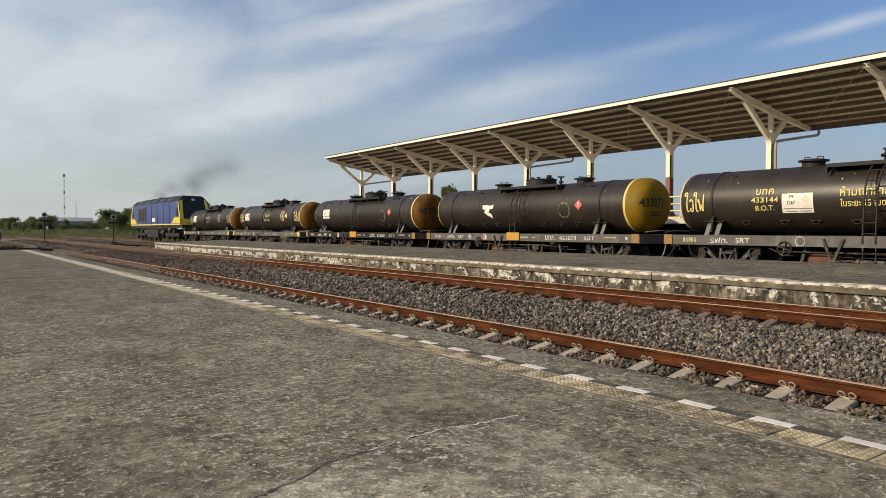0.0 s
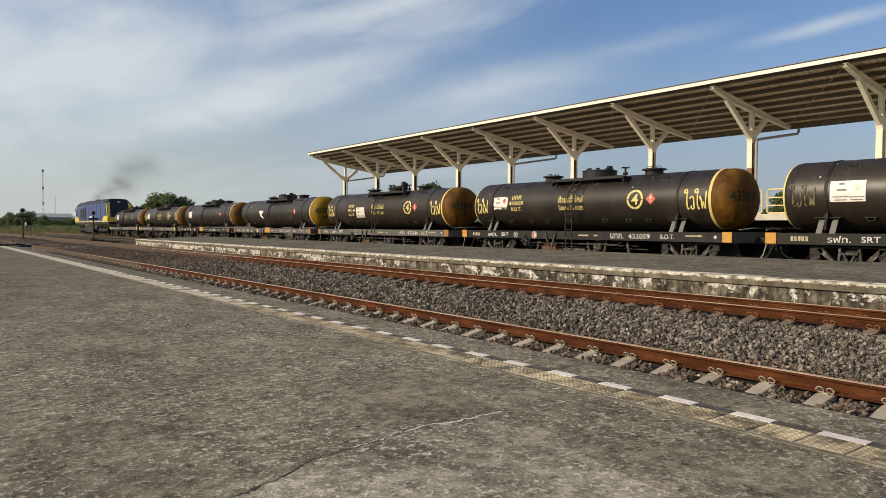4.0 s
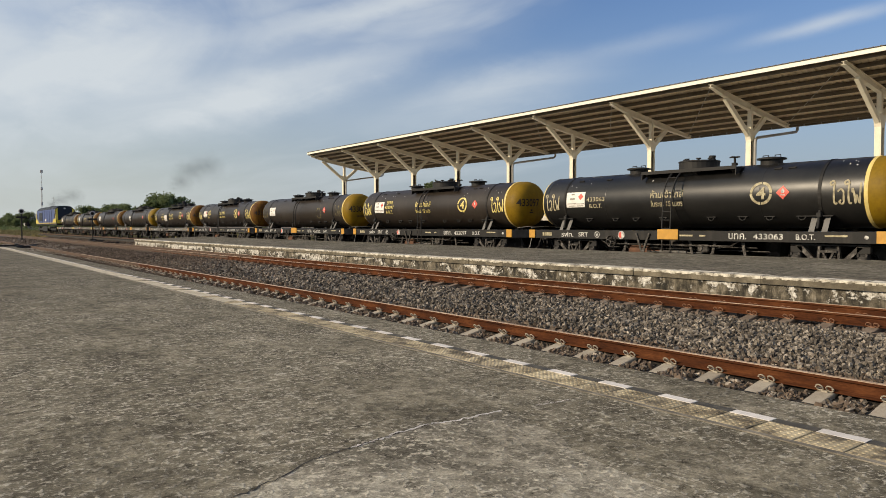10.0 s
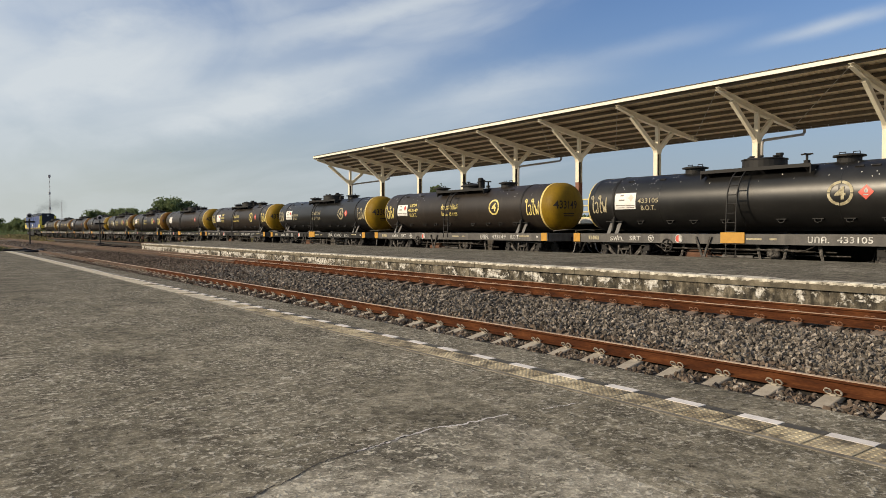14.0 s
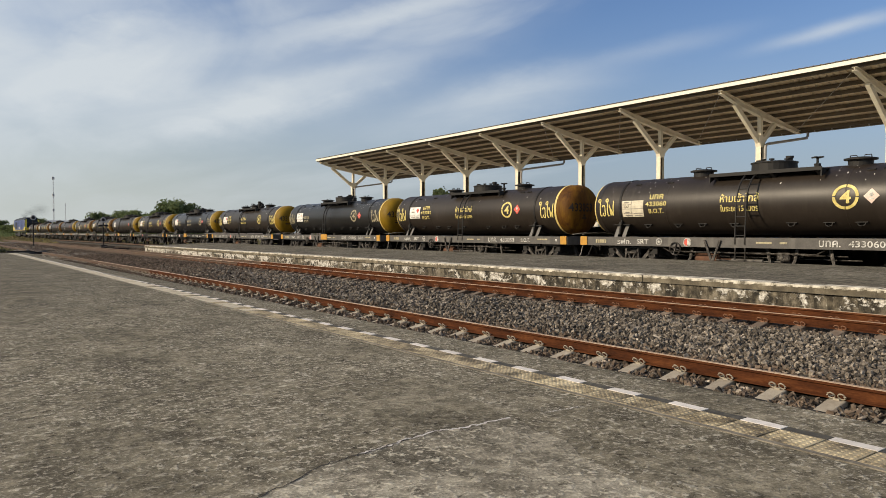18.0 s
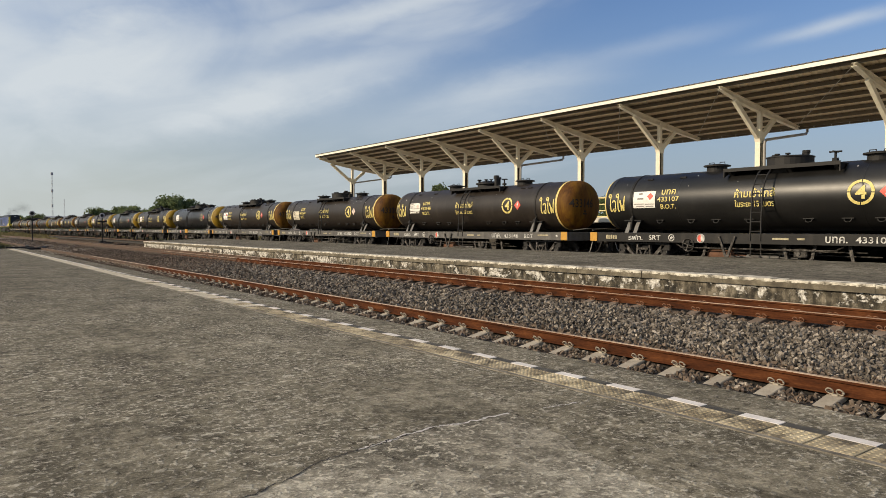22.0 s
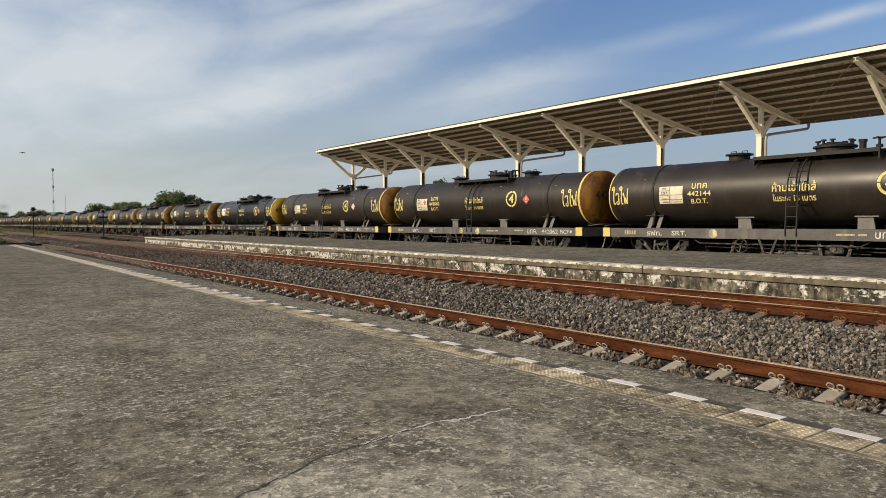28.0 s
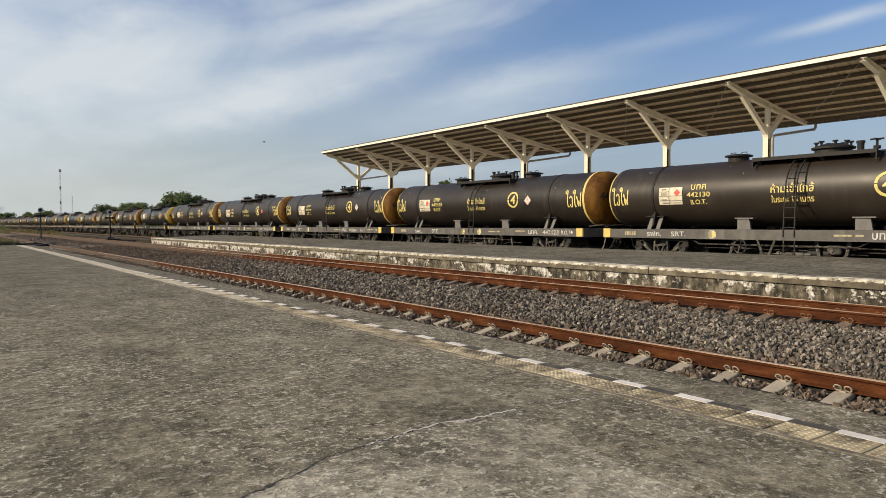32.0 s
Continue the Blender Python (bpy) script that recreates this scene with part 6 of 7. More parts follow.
    if "n" in marks:
        yn, vn = (-3.20, -0.03) if big else (-2.90, -0.01) if late else (-2.68, 0.06)
        for i, (tx, ww) in enumerate((("บทค" if fresh != "c" else "", 0.52), (number, 0.80), ("B.O.T.", 0.56))):
            if tx:
                mark("owner_lettering", letters(tx, 0.15 if i else 0.17, ww, word, 0.012), tk.lay(yn, vn + 0.23 - 0.23 * i), w)
    if "h" in marks:
        yh, vh = (-6.09, 0.06) if big else (-5.55, 0.15)
        mark("warning_lettering", letters("ห้ามเข้าใกล้", 0.26, 1.20, word, 0.012), tk.lay(yh, vh), w)
        mark("warning_lettering", letters("ในระยะ 15 เมตร", 0.20, 1.18, word, 0.012), tk.lay(yh, vh - 0.30), w)
    back = TANK_BACK.get(number, 0.0)
    yc = -8.48 if big else -8.38 - back
    if "4" in marks:
        c = mark("number_ring", ring_patch(0.25, 0.325, 72, word, "ring" + word.name, True), tk.lay(yc, 0.05), w)
        mark("numeral", letters("4", 0.34, 0.27, word, 0.025), tk.lay(yc, 0.05), c)
    if "o" in marks:
        mark("number_ring", ring_patch(0.245, 0.315, 72, MARK_WORN, "ring_faded", True), tk.lay(-8.27, -0.13), w, "worn remains of a painted ring")
    if "d" in marks:
        red = "D" not in marks
        yd, vd = (-9.34, 0.0) if big else (-9.0 - (0.33 if number == "433097" else back), 0.05)
        d = mark("hazard_diamond", flat_patch([(0, 0.19), (0.19, 0), (0, -0.19), (-0.19, 0)], HAZARD if red else HAZARD_FADED, "hazard" + str(red)), tk.lay(yd, vd), w, "red flammable hazard diamond")
        mark("flame", flat_patch([(0, 0.11), (0.05, 0.03), (0.03, -0.03), (-0.03, -0.03), (-0.05, 0.03)], MARK_WHITE, "flame"), above.lay(yd, vd + 0.01), d)
        mark("print_bar", grid_patch(0.12, 0.025, 1, 1, MARK_WHITE, "diamond_bar"), above.lay(yd, vd - 0.07), d)
    rng = random.Random(number + "flecks")
    if tk.r > 0:
        bm = bmesh.new()
        for i in range(SPECKLED.get(number, 10 if fresh == "f" else 20)):
            y = rng.choice((rng.uniform(rim1 + 0.1, rim1 + 3.2), rng.uniform(rim0 - 2.6, rim0 - 0.2), rng.uniform(-11, -1)))
            v0, s = rng.uniform(0.45, 1.15), rng.uniform(0.006, 0.022)
            pts = []
            for j in range(6):
                q = j * math.pi / 3
                pts.append(bm.verts.new(Tank(tk.r, tk.zc, 0.006).lay(y, v0)(s * rng.uniform(0.5, 1.3) * math.cos(q), 1.4 * s * rng.uniform(0.5, 1.5) * math.sin(q))))
            bm.faces.new(pts)
        tagged(part("paint_flecks", bm, FLECK, w, "white chips and droppings on the shell"), kind="stuff")
    # lettering on the side sill
    far = number in ("442123", "442062")
    wt = MARK_WHITE
    late_sill = SILL_BACK.get(number, 0.0)
    sill = lambda y, z=0.995: (lambda u, v: (-1.356, y - u, z + v))
    for tx, y, ww, hh in (("รฟท.", (-2.22 if far else -1.86) if big else -1.76, 0.56, 0.17), ("SRT." if big else "SRT", (-3.57 if far else -2.76) if big else -2.5, 0.52 if big else 0.44, 0.15), ("บทค.", (-10.05 if far else -8.55) if big else -8.0 - late_sill, 0.54, 0.17),
                          (number, (-10.98 if far else -9.54) if big else -8.88 - late_sill, 0.84, 0.16), ("BCF." if number == "442062" else "B.O.T.", (-11.78 if far else -10.65) if big else -9.93 - 0.8 * late_sill, 0.50, 0.15)):
        if tx:
            mark("sill_lettering", letters(tx, hh, ww, wt, 0.012), sill(y), w, curved=False)
    for i in range(5):
        mark("print_bar", grid_patch(0.07, 0.13, 1, 1, MARK_CREAM, "block_bar"), sill(-0.58 - 0.095 * i - (0.15 if big else 0), 1.0), w, curved=False)
    for y, bw, bz in ((-7.6 if big else -6.55, 0.45, 1.0), (-8.0 if big else -7.1, 0.2, 1.0), ((-9.3 if far else -11.41) if big else -10.85, 0.55, 1.03)):
        mark("print_bar", grid_patch(bw, 0.05, 4, 1, MARK_CREAM, ("sbar", bw)), sill(y, bz), w, curved=False)
    ys, yd = ((-5.68, -6.78) if far else (-4.6, -3.92)) if big else (-3.12, -4.14)
    ring = MARK_YELLOW if big else wt
    if not late and (far or not big):
        sd = mark("star_disc", ring_patch(0.085, 0.11, 20, ring, "star_ring" + ring.name), sill(ys, 0.995), w, curved=False)
        mark("star", flat_patch([((0.075 if i % 2 == 0 else 0.032) * math.sin(i * math.pi / 5), (0.075 if i % 2 == 0 else 0.032) * math.cos(i * math.pi / 5)) for i in range(10)], ring, "star" + ring.name), sill(ys, 0.995), sd, curved=False)
    bd = mark("brake_disc", ring_patch(0.115, 0.135, 24, ring if not big else MARK_CREAM, "brake_ring"), sill(yd, 0.99), w, curved=False)
    if not late:
        half = [(0.11 * math.cos(q), 0.11 * math.sin(q)) for q in [math.pi / 2 + i * math.pi / 8 for i in range(9)]]
        mark("half_disc", flat_patch(half, MARK_CREAM if big else HAZARD, "half_a" + str(big)), sill(yd, 0.99), bd, curved=False)
        mark("half_disc", flat_patch([(-a, -b) for a, b in half], MARK_YELLOW if big else wt, "half_b" + str(big)), sill(yd, 0.99), bd, curved=False)
    mark("bolt_head", flat_patch([(0.05 * math.cos(q), 0.05 * math.sin(q)) for q in [i * math.pi / 6 for i in range(12)]], wt, "bolt"), sill(-12.05 if big else -11.56, 1.0), w, curved=False)


# how far single wagons stand off the even spacing, and by how much a tank or its sill marks sit farther back
SLACK = {"433105": -0.35, "433060": 0.30, "433146": 0.20, "433107": 0.08}
TANK_BACK = {"433060": 0.10, "433144": -0.10, "433063": 0.26, "433149": 0.22, "433105": 0.25, "433097": 0.10}
SILL_BACK = {"433144": 0.45, "433063": 0.20, "433149": 0.50, "433105": 0.30, "433060": 0.30, "433146": 0.20}
SPECKLED = {"442120": 45, "433097": 30, "433105": 110, "433060": 55, "433149": 40}

# number, type, paint, ends, marks, script, plates, dull sill
F, D = TANK_FRESH, TANK_DUSTY
Y, R = HEAD_YELLOW, HEAD_RUST
WAGONS = [
    ("", "A", D, R, "vp4h", "c", "dull", True), ("", "A", D, R, "vp4dDh", "y", "dull", True), ("433061", "A", D, R, "poda", "c", "dim", False),
    ("433073", "A", D, Y, "toda", "c", "dim", True), ("433144", "A", D, R, "vpn4dhL", "y", "dim", True), ("433059", "A", D, R, "vpn4dh", "y", "amber", False),
    ("433062", "A", D, Y, "vpoda", "f", "amber", False), ("433097", "A", D, Y, "vpn4dh", "y", "amber", False), ("433063", "A", F, Y, "vpnh4da", "c", "amber", False),
    ("433149", "A", D, Y, "vpn4h", "y", "amber", True), ("433105", "A", F, Y, "vpn4da", "c", "amber", True), ("433053", "A", D, R, "vpn4dh", "y", "amber", True),
    ("433060", "A", D, R, "vpn4dDhN", "y", "amber", True), ("433146", "A", D, R, "vpn4dh", "y", "amber", True), ("433107", "A", F, Y, "vpn4dh", "y", "amber", False),
    ("442120", "B", D, R, "vpn4dDhN", "y", "dull", True), ("442062", "B", D, R, "vpn4dh", "y", "dull", True), ("442144", "B", D, R, "vpn4dDhN", "y", "dull", True),
    ("442123", "B", D, R, "vpn4dDh", "y", "dull", True), ("442130", "B", D, R, "vpn4dh", "y", "dull", True), ("442117", "B", D, R, "vpn4dh", "y", "dull", True),
]
WAGON4 = 26.9       # where the fourth wagon's leading sill stands at the start


def train():
    y = WAGON4 + 3 * PITCH_A
    for row in WAGONS:
        spec = dict(zip(("number", "kind", "paint", "ends", "marks", "script", "plates", "dull"), row))
        wagon(spec, y + SLACK.get(row[0], 0.0))
        y -= PITCH_B if row[1] == "B" else PITCH_A
    locomotive(WAGON4 + 3 * PITCH_A + 0.9)


def locomotive(y):
    """y is its rear coupling face; it heads towards +y."""
    w = new("locomotive")
    w.matrix_basis = pose(TRACK, y, RAIL_Z)
    tagged(w, "blue and yellow diesel-electric locomotive hauling the train", "locomotive")
    MOVERS.append((w, y, TRACK, RAIL_Z))
    L = 21.2
    z0, z1, z2 = 1.75, 4.00, 4.50

    def shell_(m):
        o = [(-1.38, z0), (-1.40, 2.4), (-1.38, z1), (-1.02, z2 - 0.12), (-0.8, z2), (0.8, z2), (1.02, z2 - 0.12), (1.38, z1), (1.40, 2.4), (1.38, z0)]
        n = len(o)
        a = [m.verts.new((x, 0.30 if z < 2.2 else 0.30 + (z - 2.2) * 0.42, z)) for x, z in o]
        b = [m.verts.new((x, L - 0.3 if z < 2.2 else L - 0.3 - (z - 2.2) * 0.42, z)) for x, z in o]
        for i in range(n):
            j = (i + 1) % n
            f = m.faces.new((a[i], a[j], b[j], b[i]))
            f.material_index = 1 if o[i][1] >= z1 and o[j][1] >= z1 else 0
        for q in (a, b):
            f = m.faces.new(q)
            f.material_index = 2
        bmesh.ops.recalc_face_normals(m, faces=m.faces)
    put("body", mesh_of("loco_body", shell_, (LOCO_BLUE, LOCO_ROOF, LOCO_DARK)), w)
    for ye, s in ((0.30, -1), (L - 0.3, 1)):
        bm = bmesh.new()
        box(bm, -1.32, 1.32, min(ye, ye + s * 0.03), max(ye, ye + s * 0.03), z0 - 0.25, 2.30, 0.0)
        part("end_panel", bm, LOCO_YELLOW, w, "yellow lower cab front")
        bm = bmesh.new()
        a = [(-1.05, 2.75), (1.05, 2.75), (0.95, 3.95), (-0.95, 3.95)]
        vs = [bm.verts.new((x, ye - s * (z - 2.2) * 0.42 + s * 0.02, z)) for x, z in a]
        bm.faces.new(vs)
        part("windscreen", bm, LOCO_DARK, w, "dark windscreen")
        for sx in (-1, 1):
            bm = bmesh.new()
            vs = [bm.verts.new((sx * x, ye - s * max(0, z - 2.2) * 0.42 + s * 0.035, z)) for x, z in ((1.39, 2.3), (1.10, 2.3), (1.03, 3.90), (0.98, 4.15), (1.30, 4.02))]
            bm.faces.new(vs if sx * s > 0 else vs[::-1])
            vs = [bm.verts.new((sx * x, ye - s * max(0, z - 2.2) * 0.42 + s * dd, z)) for x, z, dd in ((1.415, 2.3, 0.03), (1.395, 3.98, 0.03), (1.395, 3.98, -0.20), (1.415, 2.3, -0.34))]
            bm.faces.new(vs)
            part("corner_pillar", bm, LOCO_YELLOW, w, "yellow cab corner pillar")
        for sx in (-0.8, 0.8):
            bm = bmesh.new()
            rod(bm, (sx, ye + s * 0.02, 1.95), (sx, ye + s * 0.08, 1.95), 0.11, 12)
            part("headlight", bm, MARK_CREAM, w)
        put("coupler", mesh_of("coupler", coupling, RAW_STEEL), w, m=pose(0, ye - s * 0.05, 0, 0, 0, 0 if s > 0 else 180))
    for sx in (-1, 1):
        x0, x1 = (-1.43, -1.41) if sx < 0 else (1.41, 1.43)
        bm = bmesh.new()
        box(bm, x0, x1, 0.3, L - 0.3, z0 - 0.02, z0 + 0.10)
        part("waist_stripe", bm, EDGE_LINE, w)
        for ya, yb in ((0.3, 3.4), (L - 3.4, L - 0.3)):
            bm = bmesh.new()
            e, q = (ya, yb) if ya < 5 else (yb, ya)
            plate(bm, [(e, z0 + 0.15), (q, z0 + 0.15), (q + (e - q) * 0.35, 2.45), (e, 2.45)], x0, x1)
            part("side_flash", bm, LOCO_YELLOW, w, "yellow flash at the cab side")
            bm = bmesh.new()
            yd = (e * 0.62 + q * 0.38)
            box(bm, x0 - 0.005, x1 + 0.005, yd - 0.28, yd + 0.28, 2.6, 3.3)
            part("cab_window", bm, LOCO_DARK, w)
        for i, (ya, yb, za, zb) in enumerate(((L - 7.6, L - 6.5, 2.15, 3.6), (L - 6.4, L - 5.3, 2.15, 3.6), (L - 5.2, L - 4.1, 2.15, 3.6), (9.6, 10.9, 2.1, 2.5))):
            bm = bmesh.new()
            box(bm, x0 - 0.004, x1 + 0.004, ya, yb, za, zb)
            part("grille", bm, LOCO_DARK if i < 3 else PLACARD, w)
        for yy in (4.2, 6.4, 8.8, 11.2, 13.6):
            bm = bmesh.new()
            box(bm, x0 - 0.002, x1 + 0.002, yy - 0.015, yy + 0.015, 1.5, 3.85)
            part("panel_seam", bm, LOCO_DARK, w)
        bm = bmesh.new()
        box(bm, x0 - 0.03 if sx < 0 else x0, x1 if sx < 0 else x1 + 0.03, 8.2, 13.0, 0.45, 1.3, 0.05)
        part("fuel_tank", bm, RAW_STEEL, w)
    bm = bmesh.new()
    box(bm, -1.30, 1.30, 0.2, L - 0.2, 1.46, z0 - 0.02)
    part("underframe", bm, RAW_STEEL, w)
    for yy in (4.6, 7.6, 10.6, 13.6, 16.6):
        for s in (-1, 1):
            bm = bmesh.new()
            o = [(s * 1.365, 4.055), (s * 1.075, 4.365), (s * 1.030, 4.335), (s * 1.320, 4.025)]
            prism(bm, o if s < 0 else o[::-1], yy - 1.1, yy + 1.1)
            part("roof_grille", bm, LOCO_DARK, w)
    for yy in (3.5, 6.0, 8.5, 11.0, 13.5, 16.0):
        bm = bmesh.new()
        box(bm, -0.75, 0.75, yy - 0.9, yy + 0.9, z2, z2 + 0.08, 0.02)
        part("roof_panel", bm, LOCO_DARK, w)
    bm = bmesh.new()
    box(bm, -0.3, 0.3, 11.8, 12.6, z2, z2 + 0.25, 0.03)
    part("exhaust", bm, RAW_STEEL, w)
    for yy, r0 in ((7.4, 0.26), (13.9, 0.26)):
        bm = bmesh.new()
        lathe(bm, [(0.04, -0.55), (r0, -0.48), (r0 + 0.02, 0), (r0, 0.48), (0.04, 0.55)], "y", 16, (-1.1, yy, 0.98))
        part("air_tank", bm, BOGIE, w)
    bm = bmesh.new()
    rod(bm, (0, 1.22, 4.12), (0, 1.08, 4.12), 0.16, 14)
    part("headlight", bm, MARK_WHITE, w)
    for yb in (4.0, L - 4.0):
        b = put("bogie", mesh_of("loco_bogie", lambda m: [box(m, s * 1.15 - 0.07, s * 1.15 + 0.07, -2.5, 2.5, 0.6, 0.95, 0.03) for s in (-1, 1)] + [box(m, s * 1.18 - 0.1, s * 1.18 + 0.1, y - 0.25, y + 0.25, 0.9, 1.25, 0.03) for s in (-1, 1) for y in (-0.9, 0.9)] + [box(m, -1, 1, -0.2, 0.2, 0.5, 0.9)], RAW_STEEL), w, m=pose(0, yb, 0))
        for sy in (-1.75, 0, 1.75):
            q = put("wheelset", wheelset_mesh(), b, m=pose(0, sy, WHEEL_R))
            ROLLERS[(0, sy)].append(q)
            for sx in (-1.0, 1.0):
                put("axle_box", mesh_of("axle_box", None, BOGIE), b, m=pose(sx, sy, WHEEL_R))


train()

# ---------------------------------------------------------------- surroundings
stones()


def point_indicator(x, y, h):
    p = new("point_indicator")
    p.matrix_basis = pose(x, y, -0.2)
    tagged(p, "black post with a round grey point indicator disc", "rail signal", "point indicators beside the tracks")
    bm = bmesh.new()
    rod(bm, (0, 0, 0), (0, 0, h - 0.3), 0.07, 10)
    part("post", bm, RAW_STEEL, p)
    bm = bmesh.new()
    box(bm, -0.35, 0.35, -0.35, 0.35, 0, 0.28, 0.04)
    part("base", bm, RAW_STEEL, p)
    bm = bmesh.new()
    lathe(bm, [(0.26, -0.03), (0.28, 0.0), (0.26, 0.03)], "y", 20, (0, 0, h))
    part("disc", bm, MAST, p, "pale round disc")
    bm = bmesh.new()
    lathe(bm, [(0.17, -0.045), (0.18, 0.0), (0.17, 0.045)], "y", 18, (0, 0, h))
    part("disc_centre", bm, RAW_STEEL, p)
    bm = bmesh.new()
    box(bm, -0.5, 0.5, -0.03, 0.03, h - 0.75, h - 0.55)
    part("arm", bm, RAW_STEEL, p)


point_indicator(9.6, 88.0, 3.3)
point_indicator(16.2, 86.0, 3.1)


def mast(x, y, h, arms):
    m = new("radio_mast")
    m.matrix_basis = pose(x, y, -0.3)
    tagged(m, "slender grey lattice radio mast far beyond the trees", "mast", "radio masts on the skyline")
    for k in range(3):
        a = k * 2.094
        bm = bmesh.new()
        rod(bm, (0.38 * math.cos(a), 0.38 * math.sin(a), 0), (0.15 * math.cos(a), 0.15 * math.sin(a), h), 0.04, 6)
        part("leg", bm, MAST, m)
    bm = bmesh.new()
    n = int(h / 2)
    for i in range(n):
        for k in range(3):
            a, b = k * 2.094, (k + 1) * 2.094
            r0, r1 = 0.38 - 0.23 * i / n, 0.38 - 0.23 * (i + 1) / n
            rod(bm, (r0 * math.cos(a), r0 * math.sin(a), h * i / n), (r1 * math.cos(b), r1 * math.sin(b), h * (i + 1) / n), 0.025, 4)
    part("lattice", bm, MAST, m)
    for z, w in arms:
        bm = bmesh.new()
        box(bm, -w, w, -0.3, 0.3, z - 0.6, z + 0.6, 0.1)
        part("antenna", bm, MAST, m)


mast(45.6, 347.0, 26.0, [(25.4, 0.5), (18.0, 0.4), (11.5, 0.35)])
mast(70.0, 484.0, 19.5, [])


def tree_parts(h, spread, seed, leaves):
    """Trunk with limbs, and a crown of leaf clusters with gaps."""
    rng = random.Random(seed)
    tb = bmesh.new()
    rod(tb, (0, 0, 0), (0.1, 0.05, h * 0.42), 0.045 * h * 0.6, 8, 0.03 * h * 0.6)
    tips = []
    for i in range(9):
        a, up = rng.uniform(0, 6.28), rng.uniform(0.45, 0.92)
        tip = Vector((math.cos(a) * spread * rng.uniform(0.35, 0.8), math.sin(a) * spread * rng.uniform(0.35, 0.8), h * up))
        rod(tb, (0.1, 0.05, h * rng.uniform(0.25, 0.42)), tip, 0.018 * h * 0.6, 5, 0.05)
        tips.append(tip)
    tips.append(Vector((0, 0, h * 0.93)))
    vs, fs = [], []
    for tip in tips:
        for c in range(6):
            ctr = tip + Vector((rng.gauss(0, 0.16), rng.gauss(0, 0.16), rng.gauss(0, 0.09))) * spread
            ctr.z = max(h * 0.16, min(h * 0.96, ctr.z - (h * 0.3 if c == 4 else 0)))
            rad = spread * rng.uniform(0.16, 0.30)
            for k in range(int(leaves * 3.2)):
                d = Vector((rng.gauss(0, 1), rng.gauss(0, 1), rng.gauss(0, 0.8)))
                d = d.normalized() * rad * rng.uniform(0.4, 1.0)
                n = Vector((rng.gauss(0, 1), rng.gauss(0, 1), rng.gauss(0.6, 1))).normalized()
                u = n.orthogonal().normalized() * rng.uniform(0.12, 0.25) * (0.6 + h / 14)
                v = n.cross(u) * 0.7
                p = ctr + d
                b = len(vs)
                vs += [p - u, p + v, p + u, p - v]
                fs.append((b, b + 1, b + 2, b + 3))
    me = bpy.data.meshes.new("crown")
    me.from_pydata(vs, [], fs)
    me.materials.append(LEAF)
    return tb, me


TREES = []
for i, (h, s) in enumerate(((8.0, 4.6), (7.0, 5.0), (9.5, 4.2), (5.0, 3.6))):
    tb, me = tree_parts(h, s, 40 + i, 26)
    t = new("tree")
    tagged(t, ("broad dark green tree on the skyline", "low spreading green tree beyond the tracks", "tall leafy green tree with an uneven crown", "rounded green bush tree by the field")[i], "tree")
    link("trunk", tb, BARK, t)
    put("crown", me, t)
    TREES.append(t)


def tree_at(kind, x, y, scale=1.0, turn=0.0):
    q = copy_thing(TREES[kind], pose(x, y, -0.3, 0, 0, turn))
    q.scale = (scale, scale, scale)
    return q


rt = random.Random(8)
TREES[0].matrix_basis = pose(43.2, 150.0, -0.3)
TREES[1].matrix_basis = pose(50.0, 168.0, -0.3)
TREES[2].matrix_basis = pose(38.5, 147.0, -0.3, 0, 0, 50)
TREES[2].scale = (0.8, 0.8, 0.8)
TREES[3].matrix_basis = pose(58.0, 190.0, -0.3)
# the clump behind the train, then the far line
for x, y, k, s in ((41.0, 146.0, 0, 0.92), (38.0, 150.0, 3, 1.05), (36.0, 158.0, 1, 0.85), (35.0, 166.0, 3, 1.2), (33.0, 176.0, 0, 0.75), (43.0, 172.0, 2, 0.7)):
    tree_at(k, x, y, s, rt.uniform(0, 360))
for i in range(46):
    k = i / 45
    a = math.atan(1 / (4.3 + 15.0 * k ** 1.5))
    d = 300 + 80 * k + rt.uniform(-30, 30)
    tree_at(rt.choice((0, 1, 3, 3, 1)), d * math.sin(a), d * math.cos(a), rt.uniform(0.55, 0.95), rt.uniform(0, 360))
for i in range(26):
    # behind the high platform
    d = 150 + rt.uniform(-20, 60)
    a = math.radians(24 + 52 * i / 25 + rt.uniform(-1, 1))
    tree_at(rt.choice((0, 1, 3)), d * math.sin(a), d * math.cos(a), rt.uniform(0.55, 0.95) + (0.38 if i > 14 else 0.0), rt.uniform(0, 360))
# one tall crown that shows over the train
tree_at(2, 88.0, 121.0, 1.13, 40.0)


def far_building(x, y, w, d, h, turn):
    b = new("warehouse")
    b.matrix_basis = pose(x, y, -0.3, 0, 0, turn)
    tagged(b, "long low grey warehouse with a pale roof behind trees", "building", "far warehouses")
    bm = bmesh.new()
    box(bm, -w / 2, w / 2, -d / 2, d / 2, 0, h)
    part("wall", bm, MASONRY, b)
    bm = bmesh.new()
    plate(bm, [(-d / 2 - 0.6, h), (0, h + 1.6), (d / 2 + 0.6, h), (d / 2 + 0.6, h - 0.15), (0, h + 1.42), (-d / 2 - 0.6, h - 0.15)], -w / 2 - 0.6, w / 2 + 0.6)
    part("roof", bm, FAR_ROOF, b)
    for i in range(7):
        bm = bmesh.new()
        xx = -w / 2 + w * (i + 0.5) / 7
        box(bm, xx - 1.2, xx + 1.2, -d / 2 - 0.04, -d / 2, h * 0.35, h * 0.75)
        part("window", bm, LOCO_DARK, b)


